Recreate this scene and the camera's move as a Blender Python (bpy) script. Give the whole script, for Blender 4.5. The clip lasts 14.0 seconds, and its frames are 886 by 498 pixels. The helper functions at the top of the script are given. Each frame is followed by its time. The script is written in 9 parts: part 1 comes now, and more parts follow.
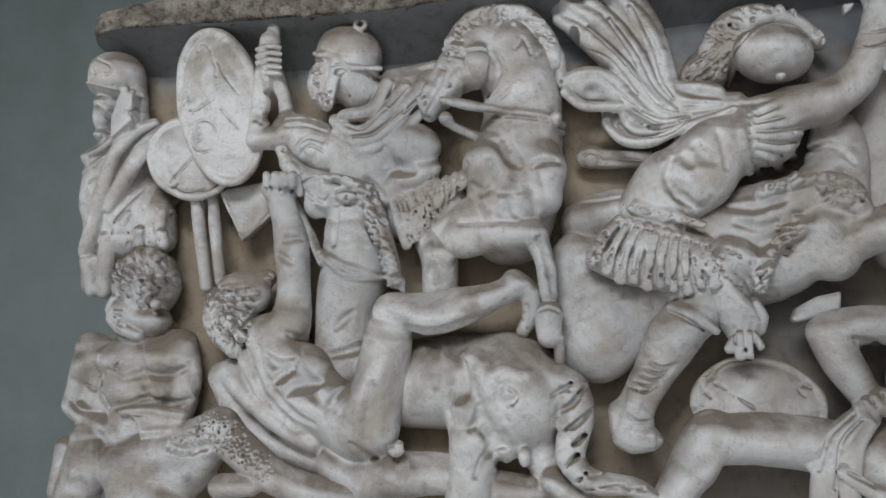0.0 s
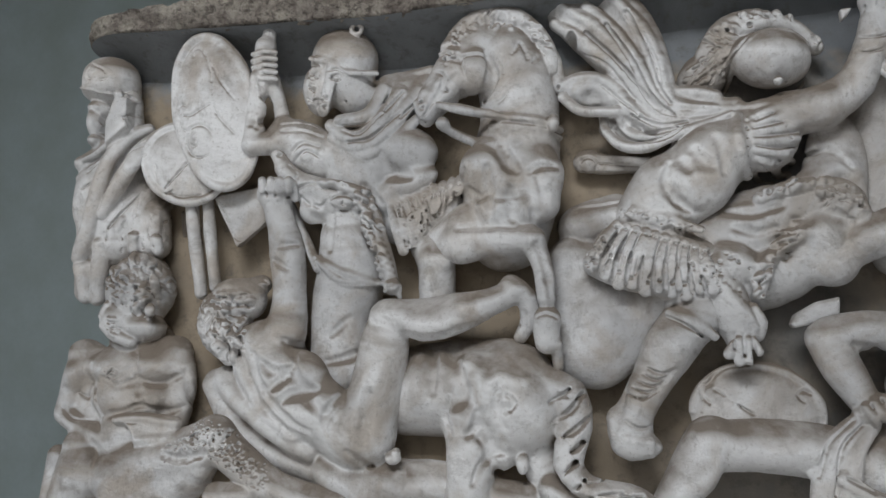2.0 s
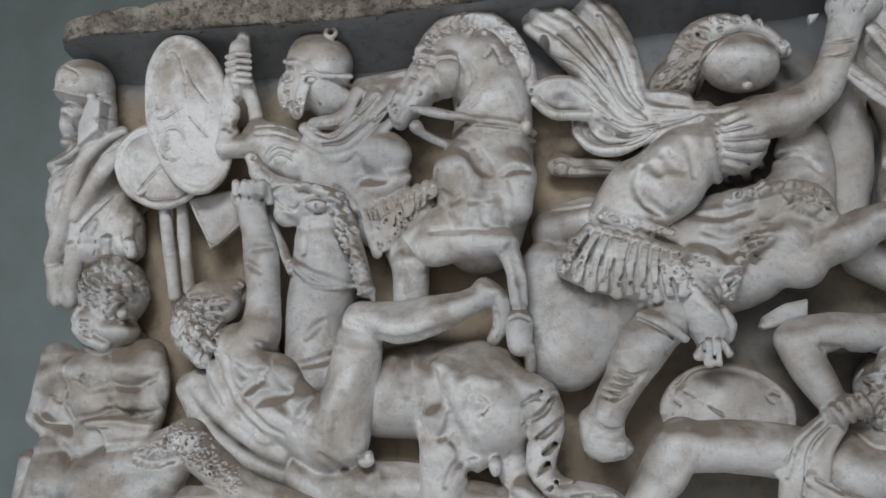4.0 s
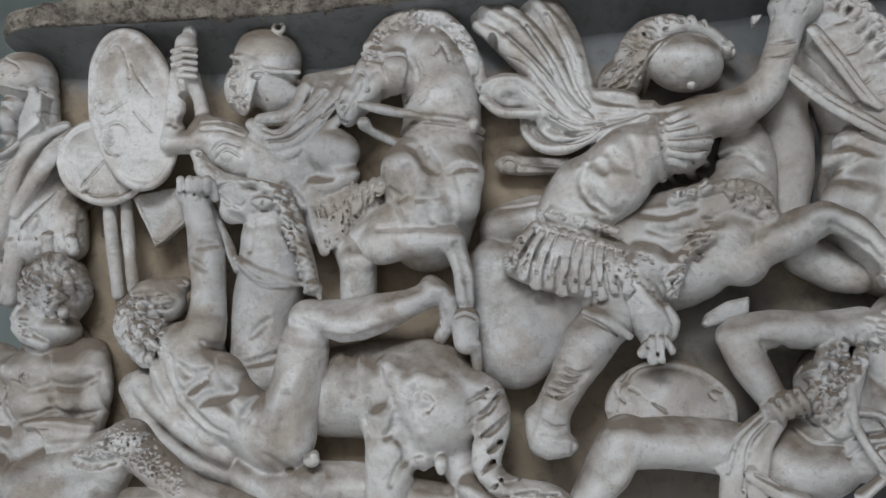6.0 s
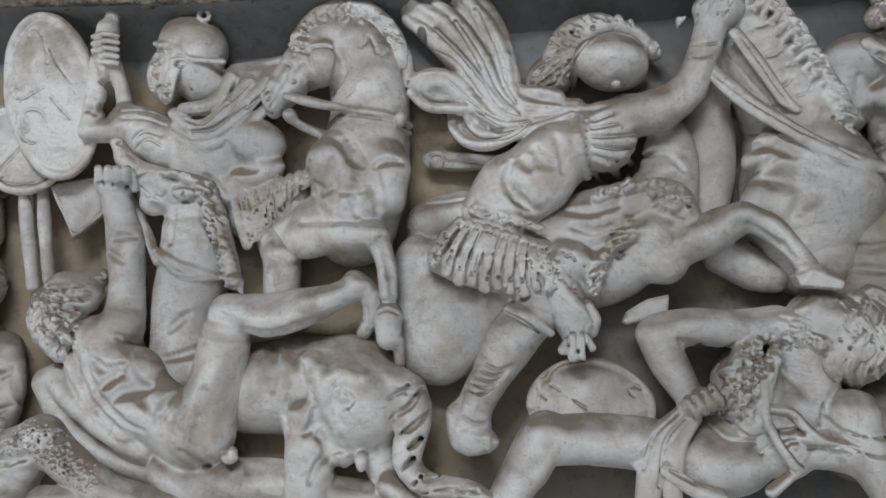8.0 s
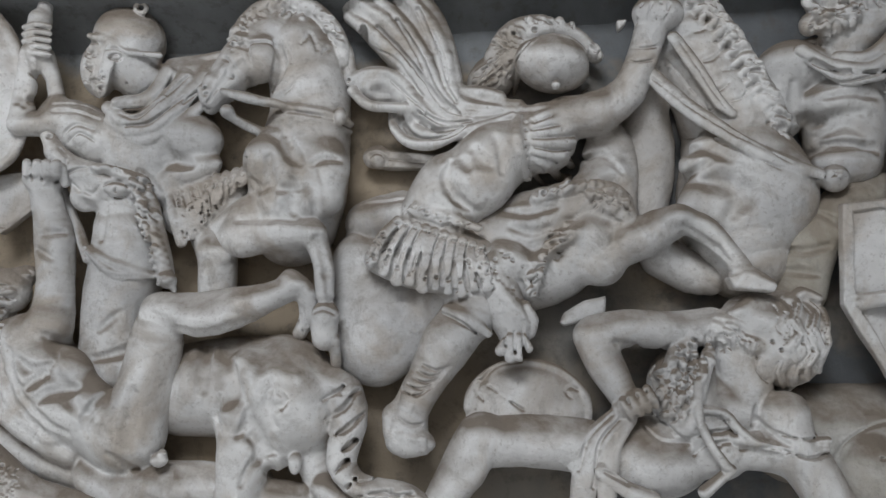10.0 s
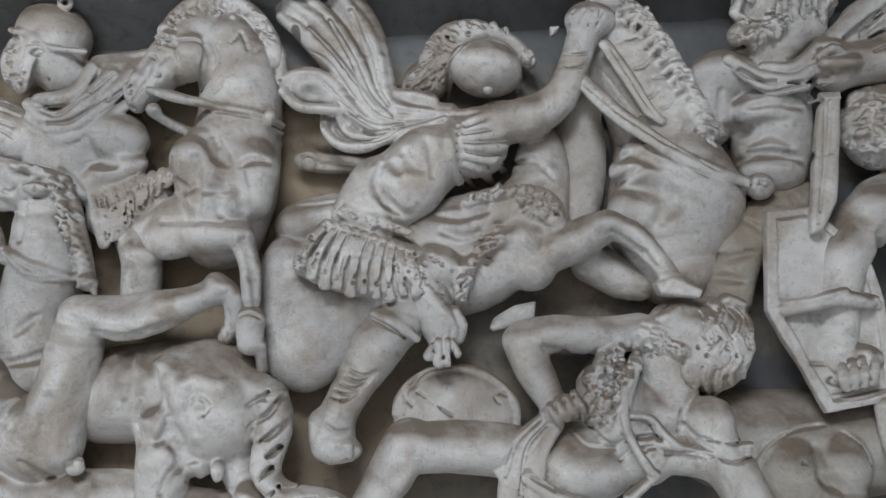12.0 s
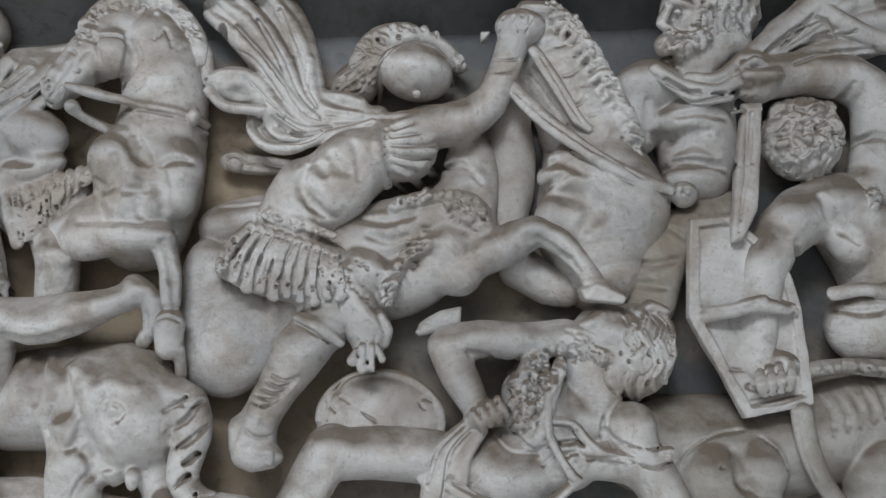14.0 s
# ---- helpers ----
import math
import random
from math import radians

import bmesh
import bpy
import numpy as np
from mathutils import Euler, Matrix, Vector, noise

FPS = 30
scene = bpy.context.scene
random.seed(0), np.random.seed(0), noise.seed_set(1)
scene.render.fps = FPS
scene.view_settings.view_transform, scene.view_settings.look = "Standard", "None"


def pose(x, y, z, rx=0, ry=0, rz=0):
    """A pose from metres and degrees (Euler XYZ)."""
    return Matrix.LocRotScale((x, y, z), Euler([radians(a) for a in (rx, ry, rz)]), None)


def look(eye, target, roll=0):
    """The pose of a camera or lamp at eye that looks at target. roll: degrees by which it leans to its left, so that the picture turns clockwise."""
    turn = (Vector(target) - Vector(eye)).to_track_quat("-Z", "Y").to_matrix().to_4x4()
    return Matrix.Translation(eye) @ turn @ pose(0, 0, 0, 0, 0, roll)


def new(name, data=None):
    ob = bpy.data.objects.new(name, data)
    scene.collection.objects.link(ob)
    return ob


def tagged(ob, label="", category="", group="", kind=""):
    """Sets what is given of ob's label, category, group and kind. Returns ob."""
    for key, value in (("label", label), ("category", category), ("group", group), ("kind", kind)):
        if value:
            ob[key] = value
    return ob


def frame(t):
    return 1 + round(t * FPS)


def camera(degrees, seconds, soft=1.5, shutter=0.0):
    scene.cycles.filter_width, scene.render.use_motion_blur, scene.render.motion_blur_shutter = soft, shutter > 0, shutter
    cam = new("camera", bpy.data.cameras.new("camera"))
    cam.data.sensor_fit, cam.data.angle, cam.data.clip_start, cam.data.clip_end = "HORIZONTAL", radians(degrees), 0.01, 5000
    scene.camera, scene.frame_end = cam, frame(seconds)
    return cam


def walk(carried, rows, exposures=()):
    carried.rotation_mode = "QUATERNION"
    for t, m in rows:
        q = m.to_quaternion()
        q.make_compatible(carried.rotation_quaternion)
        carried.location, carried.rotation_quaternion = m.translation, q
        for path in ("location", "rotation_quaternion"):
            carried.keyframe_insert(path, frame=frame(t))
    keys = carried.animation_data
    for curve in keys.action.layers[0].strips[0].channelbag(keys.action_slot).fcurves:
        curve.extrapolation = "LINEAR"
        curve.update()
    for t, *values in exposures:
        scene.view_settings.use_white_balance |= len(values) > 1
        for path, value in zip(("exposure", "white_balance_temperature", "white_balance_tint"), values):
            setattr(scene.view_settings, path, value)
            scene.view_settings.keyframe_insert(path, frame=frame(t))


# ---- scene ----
cam = camera(59.3, 14.0)
PATH = [
    (0, (0.365, -0.577, 1.194), (-0.055, 1.362, 1.448), 1.5),
    (0.5, (0.361, -0.576, 1.189), (-0.057, 1.362, 1.454), 1.5),
    (1, (0.36, -0.575, 1.188), (-0.057, 1.363, 1.456), 1.3),
    (1.5, (0.361, -0.569, 1.19), (-0.055, 1.369, 1.458), 1.3),
    (2, (0.358, -0.566, 1.19), (-0.049, 1.373, 1.465), 1.4),
    (4.5, (0.396, -0.565, 1.191), (0.04, 1.383, 1.473), 1.2),
    (5, (0.406, -0.563, 1.189), (0.071, 1.389, 1.47), 1.2),
    (5.5, (0.423, -0.552, 1.183), (0.104, 1.402, 1.468), 1.0),
    (6, (0.435, -0.549, 1.19), (0.138, 1.409, 1.471), 1.0),
    (6.5, (0.45, -0.546, 1.19), (0.175, 1.416, 1.465), 1.0),
    (7, (0.47, -0.542, 1.189), (0.222, 1.423, 1.464), 1.1),
    (7.5, (0.488, -0.538, 1.189), (0.271, 1.431, 1.462), 1.2),
    (8, (0.505, -0.528, 1.189), (0.315, 1.444, 1.465), 1.3),
    (10.5, (0.569, -0.507, 1.175), (0.502, 1.469, 1.477), 1.5),
    (11, (0.584, -0.506, 1.173), (0.549, 1.47, 1.481), 1.5),
    (11.5, (0.609, -0.499, 1.178), (0.589, 1.478, 1.482), 1.4),
    (12, (0.622, -0.492, 1.177), (0.624, 1.483, 1.491), 1.5),
    (12.5, (0.647, -0.494, 1.181), (0.674, 1.48, 1.5), 1.3),
    (13, (0.655, -0.493, 1.186), (0.716, 1.482, 1.496), 1.5),
    (13.5, (0.677, -0.488, 1.183), (0.76, 1.484, 1.503), 1.6),
    (14, (0.682, -0.483, 1.179), (0.798, 1.487, 1.509), 1.6),
]
walk(cam, [(t, look(eye, target, roll)) for t, eye, target, roll in PATH], exposures=[(0, 0.0), (14, 0.0)])

# ---- light: a skylight above and behind the camera, and the room that it fills ----
world = bpy.data.worlds.new("world")
scene.world = world
world.use_nodes = True
sky = world.node_tree.nodes.new("ShaderNodeTexSky")
sky.sky_type, sky.sun_disc, sky.sun_elevation, sky.sun_rotation = "NISHITA", False, radians(35), radians(60)
world.node_tree.links.new(sky.outputs[0], world.node_tree.nodes["Background"].inputs["Color"])
world.node_tree.nodes["Background"].inputs["Strength"].default_value = 0.1


def window_light(name, x, y, z, wide, high, watts, colour, target):
    lamp = bpy.data.lights.new(name, "AREA")
    lamp.shape, lamp.size, lamp.size_y, lamp.energy, lamp.color = "RECTANGLE", wide, high, watts, colour
    ob = new(name, lamp)
    ob.matrix_world = look((x, y, z), target)
    return ob


window_light("skylight", -0.35, -2.2, 4.02, 2.0, 1.2, 146, (0.95, 0.968, 0.99), (-0.35, -2.19, 0))


# ---- materials ----
def shader(name, rough):
    m = bpy.data.materials.new(name)
    m.use_nodes = True
    n, l = m.node_tree.nodes, m.node_tree.links
    b = n["Principled BSDF"]
    b.inputs["Roughness"].default_value = rough
    place = n.new("ShaderNodeNewGeometry")

    def grain(scale, detail=5.0, lo=0.35, hi=0.65, rough_=0.6, warp=0.0):
        t = n.new("ShaderNodeTexNoise")
        t.inputs["Scale"].default_value, t.inputs["Detail"].default_value = scale, detail
        t.inputs["Roughness"].default_value, t.inputs["Distortion"].default_value = rough_, warp
        l.new(place.outputs["Position"], t.inputs["Vector"])
        r = n.new("ShaderNodeMapRange")
        r.inputs["From Min"].default_value, r.inputs["From Max"].default_value = lo, hi
        l.new(t.outputs[0], r.inputs[0])
        return r.outputs[0]

    def mix(fac, a, b_):
        x = n.new("ShaderNodeMix")
        x.data_type = "RGBA"
        for s, v in ((x.inputs[0], fac), (x.inputs[6], a), (x.inputs[7], b_)):
            if isinstance(v, tuple):
                s.default_value = (*v, 1)
            elif isinstance(v, float):
                s.default_value = v
            else:
                l.new(v, s)
        return x.outputs[2]

    def calc(kind, a, b_):
        x = n.new("ShaderNodeMath")
        x.operation = kind
        for s, v in zip(x.inputs, (a, b_)):
            if isinstance(v, float):
                s.default_value = v
            else:
                l.new(v, s)
        return x.outputs[0]

    def ramp(v, lo, hi, a=0.0, b_=1.0):
        r = n.new("ShaderNodeMapRange")
        for i, w in enumerate((lo, hi, a, b_), 1):
            r.inputs[i].default_value = w
        l.new(v, r.inputs[0])
        return r.outputs[0]

    def bump(v, strength, distance, prior=None):
        x = n.new("ShaderNodeBump")
        x.inputs["Strength"].default_value, x.inputs["Distance"].default_value = strength, distance
        l.new(v, x.inputs["Height"])
        if prior:
            l.new(prior, x.inputs["Normal"])
        l.new(x.outputs[0], b.inputs["Normal"])
        return x.outputs[0]

    return m, n, l, b, place, grain, mix, calc, ramp, bump


def make_marble(name, pale, grey, stain):
    """Old weathered marble: greyish white, tan patina low in the relief with some hollow shade painted in, brown dust
    lying on upward faces.
    """
    m, n, l, b, place, grain, mix, calc, ramp, bump = shader(name, 0.5)
    split = n.new("ShaderNodeSeparateXYZ")
    l.new(place.outputs["Position"], split.inputs[0])
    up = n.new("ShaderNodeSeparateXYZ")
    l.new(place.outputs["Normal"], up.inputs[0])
    c = mix(grain(3.4, 5, 0.42, 0.72, 0.55, 0.4), pale, grey)
    c = mix(calc("MULTIPLY", grain(5.5, 6, 0.47, 0.64, 0.6, 0.7), 0.6), c, stain)
    c = mix(calc("MULTIPLY", grain(21, 7, 0.53, 0.72, 0.7, 0.5), 0.5), c, (0.19, 0.175, 0.155))
    # patina browns with depth, so part of the hollows' shade is in the colour
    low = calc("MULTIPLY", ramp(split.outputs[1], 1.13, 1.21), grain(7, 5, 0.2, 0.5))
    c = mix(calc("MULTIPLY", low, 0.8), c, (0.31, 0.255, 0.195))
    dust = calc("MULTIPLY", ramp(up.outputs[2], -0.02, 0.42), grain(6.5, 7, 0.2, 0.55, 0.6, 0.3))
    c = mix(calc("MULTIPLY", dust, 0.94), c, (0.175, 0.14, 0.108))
    c = mix(calc("MULTIPLY", grain(110, 5, 0.56, 0.72, 0.7), 0.42), c, (0.20, 0.175, 0.15))
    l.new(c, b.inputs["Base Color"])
    l.new(ramp(grain(30, 4), 0, 1, 0.58, 0.8), b.inputs["Roughness"])
    bump(grain(300, 4, 0.2, 0.8), 0.4, 0.001, bump(grain(85, 7, 0.2, 0.8, 0.68), 0.9, 0.003))
    return m


def make_ground():
    """The relief's ground: tan patina below, bare grey stone towards the top, shade painted in under the rim and
    towards the far end.
    """
    m, n, l, b, place, grain, mix, calc, ramp, bump = shader("ground_stone", 0.7)
    split = n.new("ShaderNodeSeparateXYZ")
    l.new(place.outputs["Position"], split.inputs[0])
    tan = mix(grain(6, 5, 0.35, 0.65), (0.40, 0.325, 0.235), (0.30, 0.25, 0.19))
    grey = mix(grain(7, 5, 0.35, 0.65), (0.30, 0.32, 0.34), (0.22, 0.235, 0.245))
    # greys darken along x: shade at the upper right, put into the colour
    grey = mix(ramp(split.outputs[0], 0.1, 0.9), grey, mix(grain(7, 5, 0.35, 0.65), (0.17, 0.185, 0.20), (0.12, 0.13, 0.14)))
    # top band: bare grey stone, with the rim's shadow in its tone
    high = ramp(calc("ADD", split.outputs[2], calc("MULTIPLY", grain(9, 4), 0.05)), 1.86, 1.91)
    # dark grey at the far end paints the shade of the deep hollows
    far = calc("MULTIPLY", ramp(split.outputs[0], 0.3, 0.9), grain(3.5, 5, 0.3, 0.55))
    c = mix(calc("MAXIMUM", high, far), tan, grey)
    c = mix(calc("MULTIPLY", grain(30, 6, 0.52, 0.7, 0.7), 0.6), c, (0.12, 0.11, 0.10))
    l.new(c, b.inputs["Base Color"])
    bump(grain(220, 4, 0.2, 0.8), 0.3, 0.0015, bump(grain(40, 6, 0.2, 0.8), 0.4, 0.004))
    return m


def make_rough_stone():
    """The broken, pitted top edge, brown-grey with pale spots."""
    m, n, l, b, place, grain, mix, calc, ramp, bump = shader("pitted_stone", 0.9)
    c = mix(grain(14, 6, 0.4, 0.62, 0.7), (0.20, 0.17, 0.15), (0.46, 0.42, 0.36))
    c = mix(calc("MULTIPLY", grain(60, 5, 0.5, 0.62, 0.7), 0.8), c, (0.09, 0.075, 0.065))
    c = mix(calc("MULTIPLY", grain(8, 5, 0.55, 0.7), 0.7), c, (0.58, 0.54, 0.47))
    l.new(c, b.inputs["Base Color"])
    bump(grain(170, 5, 0.2, 0.8), 0.9, 0.004, bump(grain(50, 6, 0.2, 0.8), 0.9, 0.012))
    return m


def make_plain(name, a, b_, rough, scale=3.0):
    m, n, l, b, place, grain, mix, calc, ramp, bump = shader(name, rough)
    c = mix(grain(scale, 6, 0.3, 0.7), a, b_)
    c = mix(calc("MULTIPLY", grain(scale * 14, 4, 0.45, 0.75), 0.3), c, tuple(0.8 * v for v in a))
    l.new(c, b.inputs["Base Color"])
    bump(grain(scale * 40, 4, 0.2, 0.8), 0.2, 0.002)
    return m


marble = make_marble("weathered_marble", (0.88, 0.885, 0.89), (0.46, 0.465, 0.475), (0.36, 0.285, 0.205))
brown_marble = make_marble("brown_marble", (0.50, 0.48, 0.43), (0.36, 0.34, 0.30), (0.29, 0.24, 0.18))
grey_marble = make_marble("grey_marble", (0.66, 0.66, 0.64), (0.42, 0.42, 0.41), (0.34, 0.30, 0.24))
pitted = make_rough_stone()
shaded_ground = make_ground()
wall_paint = make_plain("grey_green_paint", (0.44, 0.53, 0.55), (0.37, 0.44, 0.43), 0.7)
floor_stone = make_plain("floor_stone", (0.47, 0.465, 0.455), (0.55, 0.54, 0.53), 0.5)
plaster = make_plain("plaster", (0.50, 0.49, 0.47), (0.44, 0.43, 0.42), 0.8)

# ---- carving: forms are added to and cut out of a block of stone, then skinned ----
GROUND = 1.22          # the plane of the relief's ground
GRAIN = 0.0027         # fineness of the skin


def smooth_curve(points):
    """Points along a soft curve through the given (position..., radius) tuples."""
    p = [np.array(q, float) for q in points]
    if len(p) == 2:
        return p
    out = []
    for i in range(len(p) - 1):
        a, b = p[i], p[i + 1]
        z = p[i - 1] if i else 2 * a - b
        c = p[i + 2] if i + 2 < len(p) else 2 * b - a
        n = int(min(6, max(2, np.linalg.norm((b - a)[:-1]) / max(0.012, 0.8 * min(a[-1], b[-1])))))
        for j in range(n):
            t = j / n
            out.append(0.5 * (2 * a + (b - z) * t + (2 * z - 5 * a + 4 * b - c) * t * t + (3 * a - z - 3 * b + c) * t ** 3))
    out.append(p[-1])
    for q in out:
        q[-1] = max(q[-1], 0.0012)
    return out


class Carving:
    """A block of stone between lo and hi that forms are added to and cut from."""

    def __init__(self, lo, hi, grain=GRAIN):
        self.h, self.lo = grain, np.array(lo, float)
        n = np.ceil((np.array(hi) - self.lo) / grain).astype(int) + 1
        self.axis = [(self.lo[i] + grain * np.arange(n[i])).astype(np.float32) for i in range(3)]
        self.d = np.full(n, 0.2, np.float32)
        self.rng = random.Random(int(abs(lo[0]) * 1000))

    def window(self, lo, hi):
        cut = []
        for i in range(3):
            a = max(0, int((lo[i] - self.lo[i]) / self.h))
            b = min(self.d.shape[i], int((hi[i] - self.lo[i]) / self.h) + 2)
            if b <= a:
                return None
            cut.append(slice(a, b))
        x, y, z = (self.axis[i][cut[i]] for i in range(3))
        return tuple(cut), x[:, None, None], y[None, :, None], z[None, None, :]

    def blend(self, cut, e, k, sign):
        d = self.d[cut]
        if sign > 0:
            g = np.maximum(k - np.abs(d - e), 0) / k
            self.d[cut] = np.minimum(d, e) - g * g * k * 0.25
        else:
            g = np.maximum(k - np.abs(d + e), 0) / k
            self.d[cut] = np.maximum(d, -e) + g * g * k * 0.25

    def tube(self, points, k=0.012, sign=1, flat=1.0):
        """A limb, fold or strap along (x, y, z, radius); flat: its depth against its width."""
        q = smooth_curve(points)
        q = np.array(q)
        m = k + 2 * self.h
        r = q[:, 3].max()
        w = self.window(q[:, :3].min(0) - r - m, q[:, :3].max(0) + r + m)
        if w is None:
            return
        cut, x, y, z = w
        e = np.full(self.d[cut].shape, 0.2, np.float32)
        base = [c.start for c in cut]
        for a, b in zip(q[:-1], q[1:]):
            r = max(a[3], b[3])
            v = self.window(np.minimum(a, b)[:3] - r - m, np.maximum(a, b)[:3] + r + m)
            if v is None:
                continue
            c, x, y, z = v
            dx, dy, dz = b[0] - a[0], (b[1] - a[1]) / flat, b[2] - a[2]
            px, py, pz = x - a[0], (y - a[1]) / flat, z - a[2]
            t = np.clip((px * dx + py * dy + pz * dz) / (dx * dx + dy * dy + dz * dz + 1e-9), 0, 1)
            f = np.sqrt((px - t * dx) ** 2 + (py - t * dy) ** 2 + (pz - t * dz) ** 2) - (a[3] + t * (b[3] - a[3]))
            s = tuple(slice(i.start - o, i.stop - o) for i, o in zip(c, base))
            e[s] = np.minimum(e[s], f)
        self.blend(cut, e, k, sign)

    def ball(self, centre, radii, turn=0.0, k=0.012, sign=1):
        """An egg-shaped form; turn: degrees anticlockwise in the relief's plane."""
        r, m = np.array(radii), k + 2 * self.h
        big = np.array([max(r[0], r[2]), r[1], max(r[0], r[2])])
        w = self.window(np.array(centre) - big - m, np.array(centre) + big + m)
        if w is None:
            return
        cut, x, y, z = w
        c, s = math.cos(radians(turn)), math.sin(radians(turn))
        px, py, pz = x - centre[0], y - centre[1], z - centre[2]
        u, v = c * px + s * pz, c * pz - s * px
        n = np.sqrt((u / r[0]) ** 2 + (py / r[1]) ** 2 + (v / r[2]) ** 2)
        g = np.sqrt((u / r[0] ** 2) ** 2 + (py / r[1] ** 2) ** 2 + (v / r[2] ** 2) ** 2)
        e = n * (n - 1) / np.maximum(g, 1e-6)
        self.blend(cut, e.astype(np.float32), k, sign)

    def plate(self, corners, y, half, tilt=(0.0, 0.0), k=0.004, sign=1, soft=0.004):
        """A flat board with the outline corners (x, z), its middle at depth y; tilt: change of y per metre along x and z."""
        p = np.array(corners, float)
        mid = p.mean(0)
        reach = half + 0.5 * np.abs(np.array(tilt)) @ (p.max(0) - p.min(0)) + k + 0.01
        w = self.window((p[:, 0].min() - 0.01, y - reach, p[:, 1].min() - 0.01), (p[:, 0].max() + 0.01, y + reach, p[:, 1].max() + 0.01))
        if w is None:
            return
        cut, x, yy, z = w
        turning = sum(a[0] * b[1] - a[1] * b[0] for a, b in zip(p, np.roll(p, -1, 0)))
        e = np.full((x.shape[0], 1, z.shape[2]), -1.0)
        for a, b in zip(p, np.roll(p, -1, 0)):
            d = (b - a) / np.linalg.norm(b - a) * (1 if turning > 0 else -1)
            e = np.maximum(e, (x - a[0]) * d[1] - (z - a[1]) * d[0])
        f = np.abs(yy - y - tilt[0] * (x - mid[0]) - tilt[1] * (z - mid[1])) - half
        g = np.maximum(soft - np.abs(e - f), 0) / soft
        self.blend(cut, (np.maximum(e, f) + g * g * soft * 0.25).astype(np.float32), k, sign)

    def surface(self, x, z):
        """The depth at which the stone's face lies at (x, z)."""
        i = min(max(int(round((x - self.lo[0]) / self.h)), 0), self.d.shape[0] - 1)
        j = min(max(int(round((z - self.lo[2]) / self.h)), 0), self.d.shape[2] - 1)
        col = self.d[i, :, j] < 0
        n = int(col.argmax())
        return float(self.axis[1][n]) if col[n] else GROUND

    def on_face(self, points, lift):
        q = smooth_curve(points)
        y = np.array([self.surface(p[0], p[1]) for p in q])
        if len(y) > 4:
            y = np.convolve(np.pad(y, 1, mode="edge"), (0.25, 0.5, 0.25), "valid")
        return [(p[0], yy - lift * p[2], p[1], p[2]) for p, yy in zip(q, y)]

    def crease(self, *points, k=0.004, lift=-0.1):
        """A chiselled furrow along (x, z, radius) on the face."""
        self.strand(self.on_face(points, lift), k, -1)

    def ridge(self, *points, k=0.004, lift=-0.1):
        """A raised fold along (x, z, radius) on the face."""
        self.strand(self.on_face(points, lift), k, 1)

    def strand(self, q, k, sign):
        for i in range(0, len(q) - 1, 6):
            self.tube_raw(q[i:i + 7], k, sign)

    def tube_raw(self, q, k, sign):
        q = np.array(q)
        if len(q) < 2:
            return
        m, r = k + 2 * self.h, q[:, 3].max()
        w = self.window(q[:, :3].min(0) - r - m, q[:, :3].max(0) + r + m)
        if w is None:
            return
        cut, x, y, z = w
        e = None
        for a, b in zip(q[:-1], q[1:]):
            d = b - a
            t = np.clip(((x - a[0]) * d[0] + (y - a[1]) * d[1] + (z - a[2]) * d[2]) / (d[:3] @ d[:3] + 1e-9), 0, 1)
            f = np.sqrt((x - a[0] - t * d[0]) ** 2 + (y - a[1] - t * d[1]) ** 2 + (z - a[2] - t * d[2]) ** 2) - (a[3] + t * d[3])
            e = f if e is None else np.minimum(e, f)
        self.blend(cut, e.astype(np.float32), k, sign)

    def drill(self, x, z, r, lift=0.0):
        y = self.surface(x, z)
        self.ball((x, y - lift * r, z), (r, 1.6 * r, r), 0, 0.002, -1)

    def tousle(self, centre, radii, size=0.014, amount=0.004):
        """Lumpy, furrowed hair all round an egg-shaped form."""
        r = np.array(radii) * 1.3
        w = self.window(np.array(centre) - r, np.array(centre) + r)
        if w is None:
            return
        cut, x, y, z = w
        n = np.sqrt(((x - centre[0]) / radii[0]) ** 2 + ((y - centre[1]) / radii[1]) ** 2 + ((z - centre[2]) / radii[2]) ** 2)
        mask = np.clip((1.2 - n) / 0.15, 0, 1)
        f = 2.2 / size
        for g, a in ((f, amount), (2.1 * f, 0.35 * amount)):
            p = self.rng.uniform(0, 6)
            u = x + 0.45 * size * np.sin(g * 0.9 * z + p) + 0.3 * size * np.sin(g * y)
            v = z + 0.45 * size * np.sin(g * 0.8 * x + 1.7 * p)
            t = np.sin(g * u + 0.6 * np.sin(g * 0.7 * v + p)) * np.sin(g * v * 0.75 + 0.8 * np.sin(g * 0.6 * u)) + 0.3 * np.sin(g * 1.1 * y + p)
            self.d[cut] += ((0.42 - np.abs(t) ** 0.6) * a * mask).astype(np.float32)

    def pits(self, centre, radii, turn=0.0, count=60, size=0.003):
        """Eroded pitting over an oval of the face."""
        c, s = math.cos(radians(turn)), math.sin(radians(turn))
        for _ in range(count):
            a, b = self.rng.uniform(0, 6.28), math.sqrt(self.rng.random())
            u, v = radii[0] * b * math.cos(a), radii[1] * b * math.sin(a)
            self.drill(centre[0] + c * u - s * v, centre[1] + s * u + c * v, size * self.rng.uniform(0.6, 1.5), self.rng.uniform(0.0, 0.5))

